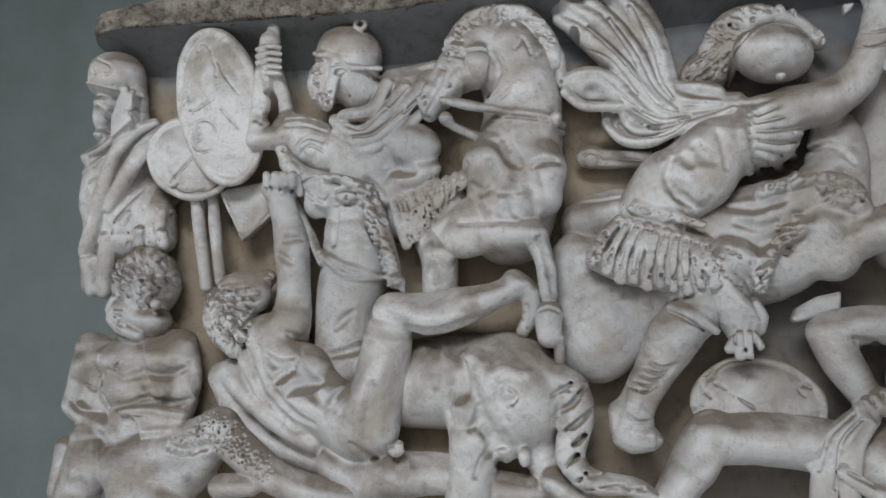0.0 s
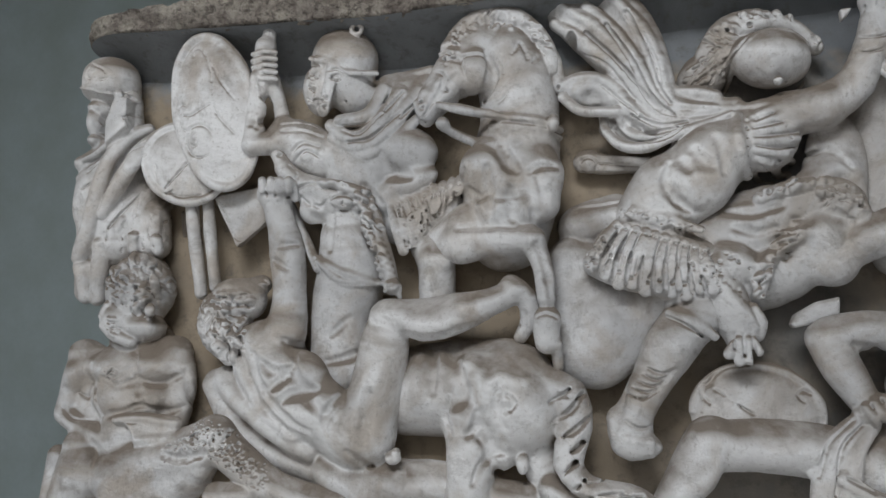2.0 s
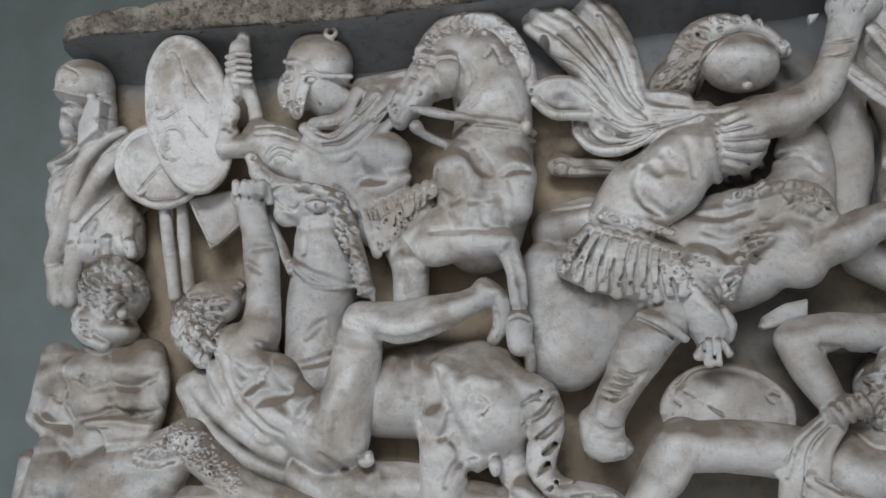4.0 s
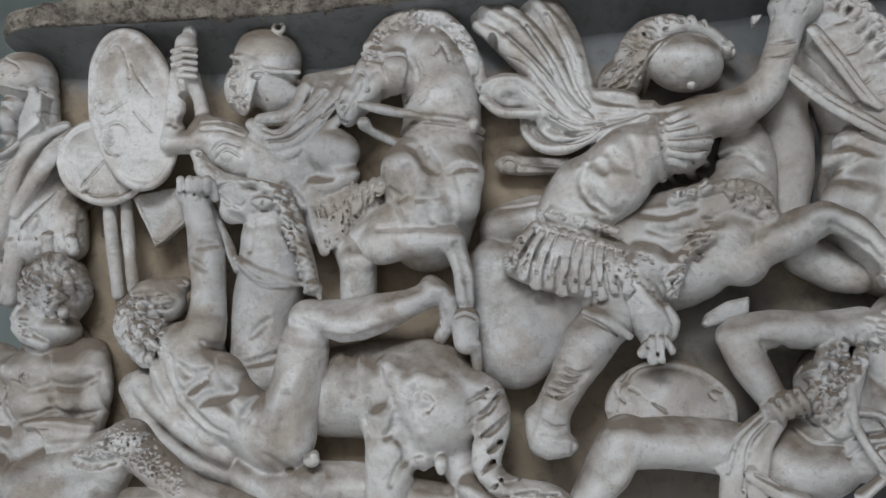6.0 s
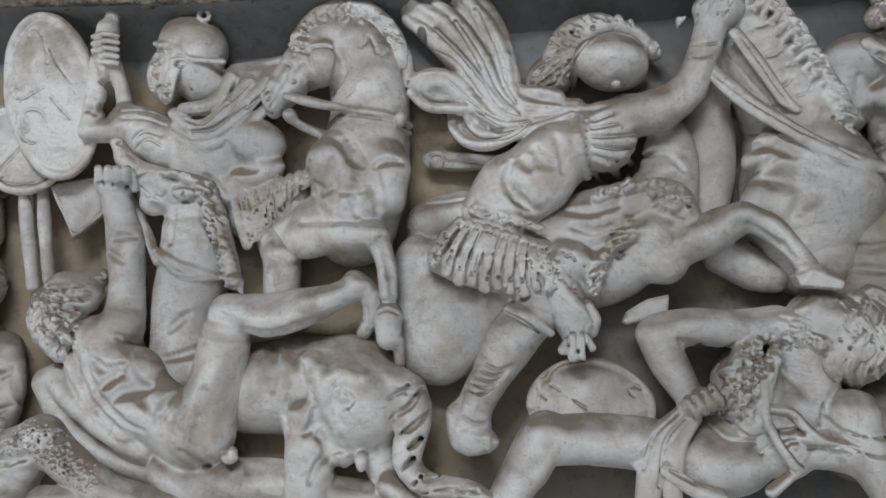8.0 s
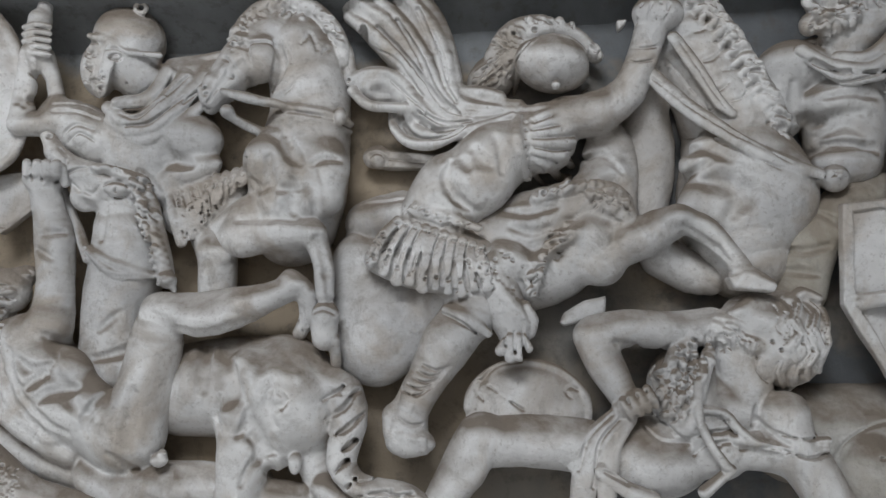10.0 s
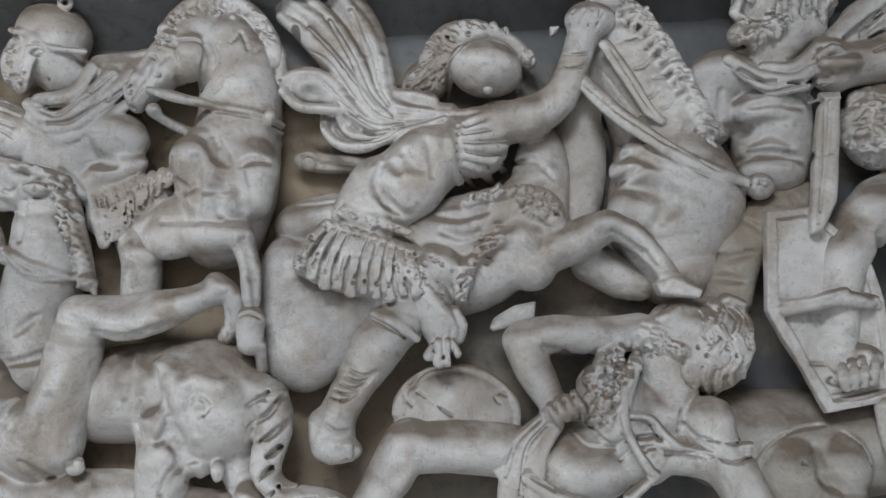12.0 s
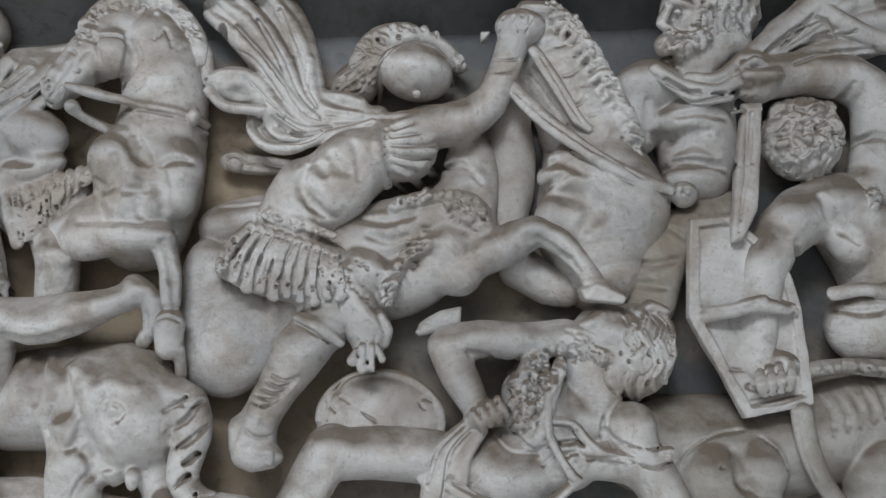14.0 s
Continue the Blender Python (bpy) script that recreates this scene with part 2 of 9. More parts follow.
    def locks(self, centre, radii, turn=0.0, size=0.012, flow=None, deep=0.5):
        """Locks of hair over an oval of the face: curved ridges with drilled furrows between them; flow: their direction in degrees."""
        c, s = math.cos(radians(turn)), math.sin(radians(turn))
        step = size * 1.55
        nu, nv = int(radii[0] / step) + 1, int(radii[1] / step) + 1
        places = []
        for i in range(-nu, nu + 1):
            for j in range(-nv, nv + 1):
                u = (i + 0.5 * (j % 2) + self.rng.uniform(-0.3, 0.3)) * step
                v = (j + self.rng.uniform(-0.3, 0.3)) * step
                if (u / radii[0]) ** 2 + (v / radii[1]) ** 2 < 1:
                    places.append((centre[0] + c * u - s * v, centre[1] + s * u + c * v))
        for sign in (1, -1):
            for x, z in places:
                y = self.surface(x, z)
                if y > GROUND - 0.004:
                    continue
                a = self.rng.uniform(0, 6.28) if flow is None else radians(flow) + self.rng.uniform(-0.55, 0.55)
                bend = self.rng.choice((-1, 1)) * self.rng.uniform(0.8, 1.6)
                q, px, pz = [], x - 0.8 * size * math.cos(a), z - 0.8 * size * math.sin(a)
                if sign < 0:
                    px, pz = px + 0.75 * size * math.sin(a), pz - 0.75 * size * math.cos(a)
                for i in range(5):
                    r = size * (0.56 if sign > 0 else 0.24) * (0.8, 1.1, 1.1, 0.9, 0.5)[i]
                    y = self.surface(px, pz)
                    q.append((px, min(y, GROUND) - (0.0 if sign > 0 else -0.45 * deep * r), pz, r))
                    b = a + bend * (i / 4 - 0.4)
                    px, pz = px + 0.42 * size * math.cos(b), pz + 0.42 * size * math.sin(b)
                if max(p[1] for p in q) - min(p[1] for p in q) < 5 * size:
                    self.tube_raw(q, 0.003, sign)

    def skin(self, name, material, parent, label=""):
        """Skins what is left of the block as one mesh."""
        h = self.h
        for size, amount in ((0.09, 0.0004), (0.033, 0.00011)):
            for _ in range(6):
                w = [self.rng.gauss(0, 1) for _ in range(3)]
                f = 2 * math.pi / size / math.sqrt(sum(v * v for v in w))
                wave = [np.exp(1j * f * w[i] * self.axis[i] + 1j * self.rng.uniform(0, 6.28)).astype(np.complex64) for i in range(3)]
                near = wave[0][:, None, None] * (wave[1][:, None] * wave[2][None, :])[None]
                self.d += amount * near.real
        d = self.d
        s = d < 0
        n = np.zeros([i - 1 for i in d.shape], np.uint8)
        corners = [(i, j, k) for i in (0, 1) for j in (0, 1) for k in (0, 1)]
        for i, j, k in corners:
            n += s[i:i + n.shape[0], j:j + n.shape[1], k:k + n.shape[2]]
        cells = np.argwhere((n > 0) & (n < 8))
        vals = {c: d[cells[:, 0] + c[0], cells[:, 1] + c[1], cells[:, 2] + c[2]] for c in corners}
        total, count = np.zeros((len(cells), 3)), np.zeros(len(cells))
        for a in corners:
            for ax in range(3):
                if a[ax] == 0:
                    b = tuple(a[i] + (i == ax) for i in range(3))
                    va, vb = vals[a], vals[b]
                    on = (va < 0) != (vb < 0)
                    t = np.where(on, va / np.where(on, va - vb, 1), 0)
                    for i in range(3):
                        total[:, i] += np.where(on, a[i] + (t if i == ax else 0), 0)
                    count += on
        p = total / count[:, None]
        w = [(1 - p[:, i], p[:, i]) for i in range(3)]
        here, slope = np.zeros(len(cells)), np.zeros((len(cells), 3))
        for (i, j, k), v in vals.items():
            here += v * w[0][i] * w[1][j] * w[2][k]
            slope[:, 0] += v * (2 * i - 1) * w[1][j] * w[2][k]
            slope[:, 1] += v * w[0][i] * (2 * j - 1) * w[2][k]
            slope[:, 2] += v * w[0][i] * w[1][j] * (2 * k - 1)
        p = np.clip(p - here[:, None] * slope / np.maximum((slope ** 2).sum(1), 1e-9)[:, None], 0, 1)
        verts = self.lo + h * (cells + p)
        index = np.full(n.shape, -1, np.int32)
        index[tuple(cells.T)] = np.arange(len(cells))
        quads = []
        for ax in range(3):
            u, v = (ax + 1) % 3, (ax + 2) % 3
            take = [slice(None)] * 3
            take[ax] = slice(0, -1)
            other = list(take)
            other[ax] = slice(1, None)
            for first, second, flip in ((s[tuple(take)], ~s[tuple(other)], False), (~s[tuple(take)], s[tuple(other)], True)):
                e = np.argwhere(first & second)
                e = e[(e[:, u] > 0) & (e[:, v] > 0) & (e[:, u] < n.shape[u]) & (e[:, v] < n.shape[v])]
                ring = []
                for du, dv in ((-1, -1), (0, -1), (0, 0), (-1, 0)):
                    c = e.copy()
                    c[:, u] += du
                    c[:, v] += dv
                    ring.append(index[tuple(c.T)])
                ring = np.stack(ring[::-1] if flip else ring, 1)
                quads.append(ring)
        quads = np.concatenate(quads)
        quads = quads[verts[quads, 1].min(1) < GROUND + 0.004]
        mesh = bpy.data.meshes.new(name)
        mesh.vertices.add(len(verts))
        mesh.vertices.foreach_set("co", verts.astype(np.float32).ravel())
        mesh.loops.add(quads.size)
        mesh.loops.foreach_set("vertex_index", quads.astype(np.int32).ravel())
        mesh.polygons.add(len(quads))
        mesh.polygons.foreach_set("loop_start", np.arange(0, quads.size, 4, dtype=np.int32))
        mesh.polygons.foreach_set("use_smooth", np.ones(len(quads), bool))
        mesh.update(calc_edges=True)
        mesh.validate()
        mesh.materials.append(material)
        ob = new(name, mesh)
        ob.parent = parent
        return tagged(ob, label=label)


# ---- the room ----
def box_mesh(name, lo, hi, material):
    bm = bmesh.new()
    bmesh.ops.create_cube(bm, size=1)
    for v in bm.verts:
        for i in range(3):
            v.co[i] = lo[i] if v.co[i] < 0 else hi[i]
    mesh = bpy.data.meshes.new(name)
    bm.to_mesh(mesh)
    bm.free()
    mesh.materials.append(material)
    return new(name, mesh)


def structure(ob, label):
    return tagged(ob, label=label, kind="structure")


structure(box_mesh("floor", (-4, -3.2, -0.1), (5, 3.3, 0), floor_stone), "grey-brown stone floor")
# the ceiling, with a skylight behind the camera
for n, (x0, x1, y0, y1) in enumerate(((-4.2, -1.35, -3.2, 3.5), (0.65, 5.2, -3.2, 3.5), (-1.35, 0.65, -3.2, -2.8), (-1.35, 0.65, -1.6, 3.5))):
    structure(box_mesh("ceiling_%d" % (n + 1), (x0, y0, 4), (x1, y1, 4.2), plaster), "plain plastered ceiling round a skylight")
structure(box_mesh("wall_north", (-4.2, 3.3, -0.1), (5.2, 3.5, 4), wall_paint), "plain grey-green painted wall")
structure(box_mesh("wall_west", (-4.2, -3, -0.1), (-4, 3.3, 4), plaster), "plain plastered wall")
structure(box_mesh("wall_east", (5, -3, -0.1), (5.2, 3.3, 4), plaster), "plain plastered wall")
structure(box_mesh("wall_south", (-4.2, -3.2, -0.1), (5.2, -3, 4), plaster), "plain plastered wall")

# ---- the relief block ----
relief = tagged(new("sarcophagus_relief"), "weathered marble sarcophagus front carved with a crowded battle", "relief sculpture")
LEFT, RIGHT, BASE, TOP = -0.86, 2.3, 0.72, 2.04


def loft(name, rows, material, parent, label=""):
    """A skin over rows of points."""
    bm = bmesh.new()
    grid = [[bm.verts.new(p) for p in r] for r in rows]
    for a, b in zip(grid[:-1], grid[1:]):
        for i in range(len(a) - 1):
            bm.faces.new((a[i], a[i + 1], b[i + 1], b[i]))
    bmesh.ops.recalc_face_normals(bm, faces=bm.faces)
    for f in bm.faces:
        f.smooth = True
    mesh = bpy.data.meshes.new(name)
    bm.to_mesh(mesh)
    bm.free()
    mesh.materials.append(material)
    ob = new(name, mesh)
    ob.parent = parent
    return tagged(ob, label=label)


def uneven(p, size, amount):
    return amount * noise.fractal(Vector(p) / size, 0.8, 2.0, 4)


def lift(x):
    """The rim climbs slightly along the block."""
    return 0.085 * max(0.0, x + 0.15)


# the ground: an uneven chiselled face on a thick block
rows = []
for i in range(200):
    x = LEFT + (RIGHT - LEFT) * i / 199
    top = 1.93 + lift(x)
    rows.append([(x, GROUND + uneven((x, 0, BASE + (top - BASE) * j / 90), 0.12, 0.004), BASE + (top - BASE) * j / 90) for j in range(91)])
slab = loft("slab", rows, shaded_ground, relief, "flat ground, tan below and bare grey above, with shade painted in")
back = box_mesh("block", (LEFT + 0.004, GROUND + 0.012, BASE), (RIGHT, GROUND + 0.3, TOP - 0.03), marble)
back.parent = relief
plinth = tagged(box_mesh("plinth", (LEFT - 0.1, GROUND - 0.2, 0), (RIGHT, GROUND + 0.35, BASE), plaster), "plain masonry plinth under the relief", "plinth")


# the rim: a hollow moulding under a broken lip, returning round the corner
def rim_path():
    for i in range(420):
        x = RIGHT - (RIGHT - LEFT - 0.02) * i / 419
        yield (x, GROUND), (0, -1), 1.0
    for i in range(1, 9):
        a = i / 8 * math.pi / 2
        yield (LEFT + 0.02 - 0.02 * math.sin(a), GROUND + 0.02 - 0.02 * math.cos(a)), (-math.sin(a), -math.cos(a)), 1 - 0.18 * i / 8
    for i in range(1, 40):
        yield (LEFT, GROUND + 0.02 + 0.26 * i / 39), (-1, 0), 0.82


RIM = ((0.0, 1.89), (0.015, 1.91), (0.034, 1.93), (0.06, 1.946), (0.09, 1.958), (0.12, 1.966), (0.14, 1.97))
rows = []
for (x, y), (nx, ny), far in rim_path():
    rows.append([(x + nx * o * far, y + ny * o * far, z + lift(x) + uneven((x, y, z), 0.2, 0.004)) for o, z in RIM])
loft("rim_moulding", rows, shaded_ground, relief, "hollow moulding under the broken top edge")
rows = []
for (x, y), (nx, ny), far in rim_path():
    row = []
    rise = 0.052 + 0.03 * min(1, max(0, (x + 0.95) / 0.3))
    for j in range(15):
        z = 1.970 + lift(x) + rise * j / 14
        o = 0.14 + 0.006 * math.sin(j / 14 * math.pi)
        p = (x, y + (0 if ny else 0), z)
        o += uneven((x + 5, y, z), 0.045, 0.015) + uneven((x, y + 3, z), 0.013, 0.006) - 0.012 * (j == 0) - 0.014 * (j == 14)
        row.append((x + nx * o * far, y + ny * o * far, z + uneven((x, y + 9, z), 0.03, 0.006)))
    for j in range(1, 12):
        o = 0.13 - 0.036 * j
        z = 1.970 + lift(x) + rise + 0.006 + uneven((x, y + o, 7), 0.04, 0.012)
        row.append((x + nx * o * far, y + ny * o * far, z))
    rows.append(row)
loft("broken_rim", rows, pitted, relief, "broken pitted top edge, brown and grey")


# ---- the carved figures ----
# carved helmeted soldier in a draped cloak at the block's edge
c = Carving((-1.0502, 0.9974, 1.2834), (-0.6518, 1.232, 1.9792))
c.ball((-0.8637, 1.1838, 1.5563), (0.0959, 0.0727, 0.1744), 0, 0.012)
c.ball((-0.904, 1.1773, 1.6003), (0.0657, 0.0657, 0.1314), -15, 0.012)
c.tube([(-0.916, 1.1637, 1.3931, 0.0337), (-0.9206, 1.1709, 1.3335, 0.0309)], 0.012)
c.tube([(-0.824, 1.15, 1.8188, 0.025), (-0.8169, 1.15, 1.7342, 0.0292)], 0.012)
c.ball((-0.907, 1.15, 1.7565), (0.023, 0.05, 0.048), 8, 0.006)
c.ball((-0.8989, 1.135, 1.7082), (0.0186, 0.035, 0.0176), 0, 0.006)
c.ridge((-0.8959, 1.7844, 0.0046), (-0.8934, 1.7547, 0.0056), (-0.8876, 1.7469, 0.0041), k=0.004, lift=-0.45)
c.ridge((-0.8961, 1.7257, 0.0051), (-0.875, 1.7189, 0.0046), k=0.004, lift=-0.45)
c.ball((-0.8664, 1.105, 1.7689), (0.0091, 0.012, 0.0046), 0, 0.002, -1)
c.ball((-0.8851, 1.15, 1.8724), (0.0725, 0.07, 0.0626), 0, 0.006)
c.ball((-0.8879, 1.155, 1.8489), (0.0743, 0.07, 0.0377), 0, 0.006)
c.ball((-0.904, 1.16, 1.7973), (0.0367, 0.05, 0.0315), 0, 0.008)
c.tube([(-0.8163, 1.14, 1.8057, 0.027), (-0.8189, 1.14, 1.7561, 0.0311)], 0.01)
c.ridge((-0.9393, 1.8033, 0.0066), (-0.8813, 1.7923, 0.0065), (-0.837, 1.7959, 0.006), k=0.003, lift=-0.1)
c.ridge((-0.9429, 1.845, 0.0036), (-0.8742, 1.827, 0.004), (-0.8246, 1.8271, 0.0035), k=0.003, lift=-0.1)
c.ridge((-0.944, 1.8228, 0.003), (-0.8733, 1.8059, 0.0035), (-0.8261, 1.809, 0.003), k=0.003, lift=-0.45)
c.plate([(-0.855, 1.8135), (-0.7939, 1.8044), (-0.7917, 1.7314), (-0.844, 1.6899), (-0.8666, 1.6979), (-0.849, 1.7459)], 1.102, 0.02, (0, 0), 0.004)
c.crease((-0.7746, 1.7769, 0.002), (-0.7964, 1.767, 0.002), (-0.7948, 1.725, 0.002), (-0.7997, 1.7073, 0.0015), k=0.004, lift=-0.1)
c.ball((-0.819, 1.088, 1.8143), (0.0126, 0.012, 0.0126), 0, 0.003)
c.ridge((-0.7919, 1.8068, 0.002), (-0.7952, 1.7976, 0.002), (-0.8051, 1.7942, 0.002), (-0.8156, 1.7986, 0.002), (-0.8206, 1.8083, 0.002), (-0.8172, 1.8175, 0.002), (-0.8074, 1.8209, 0.002), (-0.7969, 1.8165, 0.002), (-0.7919, 1.8068, 0.002), k=0.004, lift=-0.1)
c.crease((-0.9065, 1.9016, 0.0025), (-0.8866, 1.8893, 0.003), (-0.8643, 1.8788, 0.0025), (-0.8586, 1.86, 0.002), (-0.8734, 1.8546, 0.002), k=0.004, lift=-0.1)
c.crease((-0.9087, 1.8862, 0.002), (-0.9151, 1.868, 0.002), (-0.9007, 1.8579, 0.002), k=0.004, lift=-0.1)
c.crease((-0.8586, 1.7946, 0.002), (-0.8491, 1.7636, 0.0025), (-0.8564, 1.7334, 0.002), k=0.004, lift=-0.5)
c.tube([(-0.9418, 1.14, 1.6553, 0.0208), (-0.8955, 1.135, 1.6711, 0.0238), (-0.8509, 1.135, 1.7004, 0.0228), (-0.8168, 1.14, 1.7313, 0.0208)], 0.01)
c.tube([(-0.9205, 1.115, 1.6594, 0.0077), (-0.8808, 1.105, 1.6701, 0.0086), (-0.8399, 1.1, 1.6964, 0.0081), (-0.8059, 1.105, 1.7207, 0.0071)], 0.006)
c.tube([(-0.8054, 1.175, 1.726, 0.0339), (-0.8656, 1.17, 1.6418, 0.0465), (-0.906, 1.17, 1.5438, 0.0443), (-0.9252, 1.17, 1.4558, 0.0338)], 0.012)
c.ball((-0.8203, 1.19, 1.5264), (0.0897, 0.065, 0.1068), 0, 0.012)
c.tube([(-0.849, 1.17, 1.5134, 0.0507), (-0.8329, 1.17, 1.4502, 0.0549)], 0.012)
c.tube([(-0.7562, 1.175, 1.513, 0.0466), (-0.7516, 1.175, 1.4551, 0.0466)], 0.012)
c.tube([(-0.8175, 1.16, 1.7272, 0.0294), (-0.8518, 1.155, 1.6625, 0.0419), (-0.8769, 1.155, 1.5795, 0.0461)], 0.012)
c.tube([(-0.9435, 1.14, 1.6516, 0.01), (-0.8824, 1.12, 1.6741, 0.0115), (-0.8333, 1.115, 1.7003, 0.0098)], 0.004)
c.tube([(-0.9484, 1.14, 1.6172, 0.0091), (-0.895, 1.12, 1.6355, 0.0107), (-0.8663, 1.115, 1.6528, 0.0098)], 0.004)
c.tube([(-0.9458, 1.145, 1.5789, 0.0083), (-0.9009, 1.125, 1.6028, 0.0107)], 0.004)
c.tube([(-0.9467, 1.15, 1.5211, 0.0092), (-0.9151, 1.135, 1.5615, 0.0108)], 0.004)
c.tube([(-0.7694, 1.15, 1.7423, 0.0142), (-0.8043, 1.125, 1.7167, 0.0165), (-0.8387, 1.105, 1.6591, 0.0187), (-0.864, 1.105, 1.5878, 0.0195), (-0.8823, 1.11, 1.5176, 0.0188), (-0.9043, 1.12, 1.4482, 0.0205), (-0.9279, 1.135, 1.4124, 0.0174)], 0.004)
c.tube([(-0.7435, 1.145, 1.7226, 0.0142), (-0.7698, 1.125, 1.6814, 0.0189), (-0.7934, 1.105, 1.6194, 0.0211), (-0.8285, 1.11, 1.5642, 0.0188), (-0.8542, 1.115, 1.5181, 0.0139)], 0.004)
c.ridge((-0.7575, 1.5864, 0.0098), (-0.7692, 1.5393, 0.0114), (-0.7748, 1.483, 0.0106), k=0.006, lift=-0.3)
c.ridge((-0.7258, 1.5762, 0.0098), (-0.7272, 1.5292, 0.0114), (-0.7234, 1.4824, 0.0106), k=0.006, lift=-0.3)
c.ridge((-0.8079, 1.507, 0.009), (-0.8189, 1.4836, 0.0098), k=0.006, lift=-0.3)
c.ridge((-0.6973, 1.538, 0.0082), (-0.6878, 1.482, 0.009), k=0.006, lift=-0.3)
c.tube([(-0.7738, 1.127, 1.4623, 0.0148), (-0.7746, 1.132, 1.4325, 0.0149)], 0.004)
c.tube([(-0.7147, 1.132, 1.4578, 0.014), (-0.7107, 1.137, 1.4327, 0.0141)], 0.004)
c.tube([(-0.8352, 1.132, 1.4684, 0.0099), (-0.8437, 1.142, 1.4272, 0.0108)], 0.004)
c.tube([(-0.8993, 1.152, 1.4336, 0.0142), (-0.9076, 1.162, 1.3868, 0.0151)], 0.004)
c.crease((-0.7423, 1.7068, 0.0024), (-0.7903, 1.6621, 0.004), (-0.8257, 1.5894, 0.0032), k=0.004, lift=-0.7)
c.crease((-0.7691, 1.5784, 0.0024), (-0.8063, 1.5272, 0.0037), (-0.838, 1.4853, 0.0033), k=0.004, lift=-0.6)
c.crease((-0.8373, 1.6818, 0.002), (-0.8766, 1.6494, 0.0032), (-0.9064, 1.6261, 0.0024), k=0.004, lift=-0.5)
c.crease((-0.8752, 1.6132, 0.002), (-0.9, 1.5946, 0.0029), (-0.9179, 1.5853, 0.002), k=0.004, lift=-0.5)
c.crease((-0.759, 1.4618, 0.002), (-0.7533, 1.4364, 0.0028), k=0.004, lift=-0.6)
c.crease((-0.7343, 1.518, 0.0016), (-0.7366, 1.4716, 0.0024), (-0.7137, 1.4391, 0.0024), k=0.004, lift=-0.4)
c.crease((-0.7155, 1.543, 0.002), (-0.7125, 1.5055, 0.0024), k=0.004, lift=-0.5)
c.crease((-0.8422, 1.4697, 0.002), (-0.8404, 1.4041, 0.0029), k=0.004, lift=-0.5)
c.crease((-0.7733, 1.5751, 0.0016), (-0.7737, 1.5187, 0.0024), (-0.7849, 1.4862, 0.002), k=0.004, lift=-0.4)
c.crease((-0.8042, 1.4646, 0.002), (-0.8061, 1.4273, 0.0024), k=0.004, lift=-0.5)
c.crease((-0.6814, 1.4634, 0.0016), (-0.676, 1.4265, 0.002), k=0.004, lift=-0.4)
c.drill(-0.7512, 1.4379, 0.0036)
c.tube([(-0.8642, 1.1359, 1.4466, 0.0209), (-0.8687, 1.1422, 1.3764, 0.0222), (-0.8745, 1.1495, 1.3149, 0.0195)], 0.006)
c.tube([(-0.9223, 1.1396, 1.3903, 0.0196), (-0.9078, 1.1468, 1.3173, 0.0168)], 0.005)
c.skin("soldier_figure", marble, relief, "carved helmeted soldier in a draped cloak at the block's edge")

# carved oval shield with incised scrolls
c = Carving((-0.7701, 0.8928, 1.5551), (-0.3532, 1.232, 1.9783))
c.ball((-0.5628, 1.1063, 1.7648), (0.1017, 0.033, 0.1924), 11, 0.003)
c.ball((-0.5579, 1.0976, 1.7618), (0.1025, 0.0137, 0.1927), 11, 0.003)
c.ball((-0.5618, 1.1046, 1.7642), (0.1057, 0.0137, 0.1963), 11, 0.005)
c.tube([(-0.4591, 1.1004, 1.7771, 0.0094), (-0.4508, 1.1004, 1.7349, 0.0094), (-0.4478, 1.1004, 1.6945, 0.0094), (-0.4505, 1.1003, 1.6577, 0.0093), (-0.4584, 1.1003, 1.6262, 0.0093), (-0.4714, 1.1003, 1.6014, 0.0093), (-0.4886, 1.1003, 1.5846, 0.0093), (-0.5094, 1.1004, 1.5765, 0.0094), (-0.5328, 1.1004, 1.5774, 0.0094), (-0.5576, 1.1004, 1.5877, 0.0094), (-0.5827, 1.1004, 1.6067, 0.0094), (-0.607, 1.1005, 1.6336, 0.0095), (-0.6289, 1.1005, 1.6674, 0.0095), (-0.6478, 1.1006, 1.7062, 0.0096), (-0.6622, 1.1006, 1.7483, 0.0096), (-0.6715, 1.1007, 1.7916, 0.0097), (-0.6753, 1.1007, 1.8336, 0.0097), (-0.6732, 1.1007, 1.8723, 0.0097), (-0.6652, 1.1007, 1.9055, 0.0097), (-0.6517, 1.1007, 1.9315, 0.0097), (-0.6336, 1.1007, 1.9487, 0.0097), (-0.6118, 1.1007, 1.9565, 0.0097), (-0.5873, 1.1007, 1.9545, 0.0097), (-0.5616, 1.1007, 1.9426, 0.0097), (-0.536, 1.1006, 1.9217, 0.0096), (-0.5118, 1.1006, 1.8931, 0.0096), (-0.4904, 1.1005, 1.8581, 0.0095), (-0.4724, 1.1005, 1.8188, 0.0095), (-0.4591, 1.1004, 1.7771, 0.0094)], 0.008)
c.crease((-0.5633, 1.7753, 0.0015), (-0.5937, 1.7612, 0.002), (-0.6212, 1.7493, 0.002), (-0.6421, 1.7574, 0.002), (-0.6527, 1.7716, 0.002), (-0.6438, 1.7814, 0.002), (-0.6319, 1.7749, 0.0015), k=0.004, lift=-0.1)
c.crease((-0.6209, 1.7445, 0.0015), (-0.634, 1.7331, 0.002), (-0.6395, 1.7215, 0.0015), (-0.6249, 1.7126, 0.0015), k=0.004, lift=-0.1)
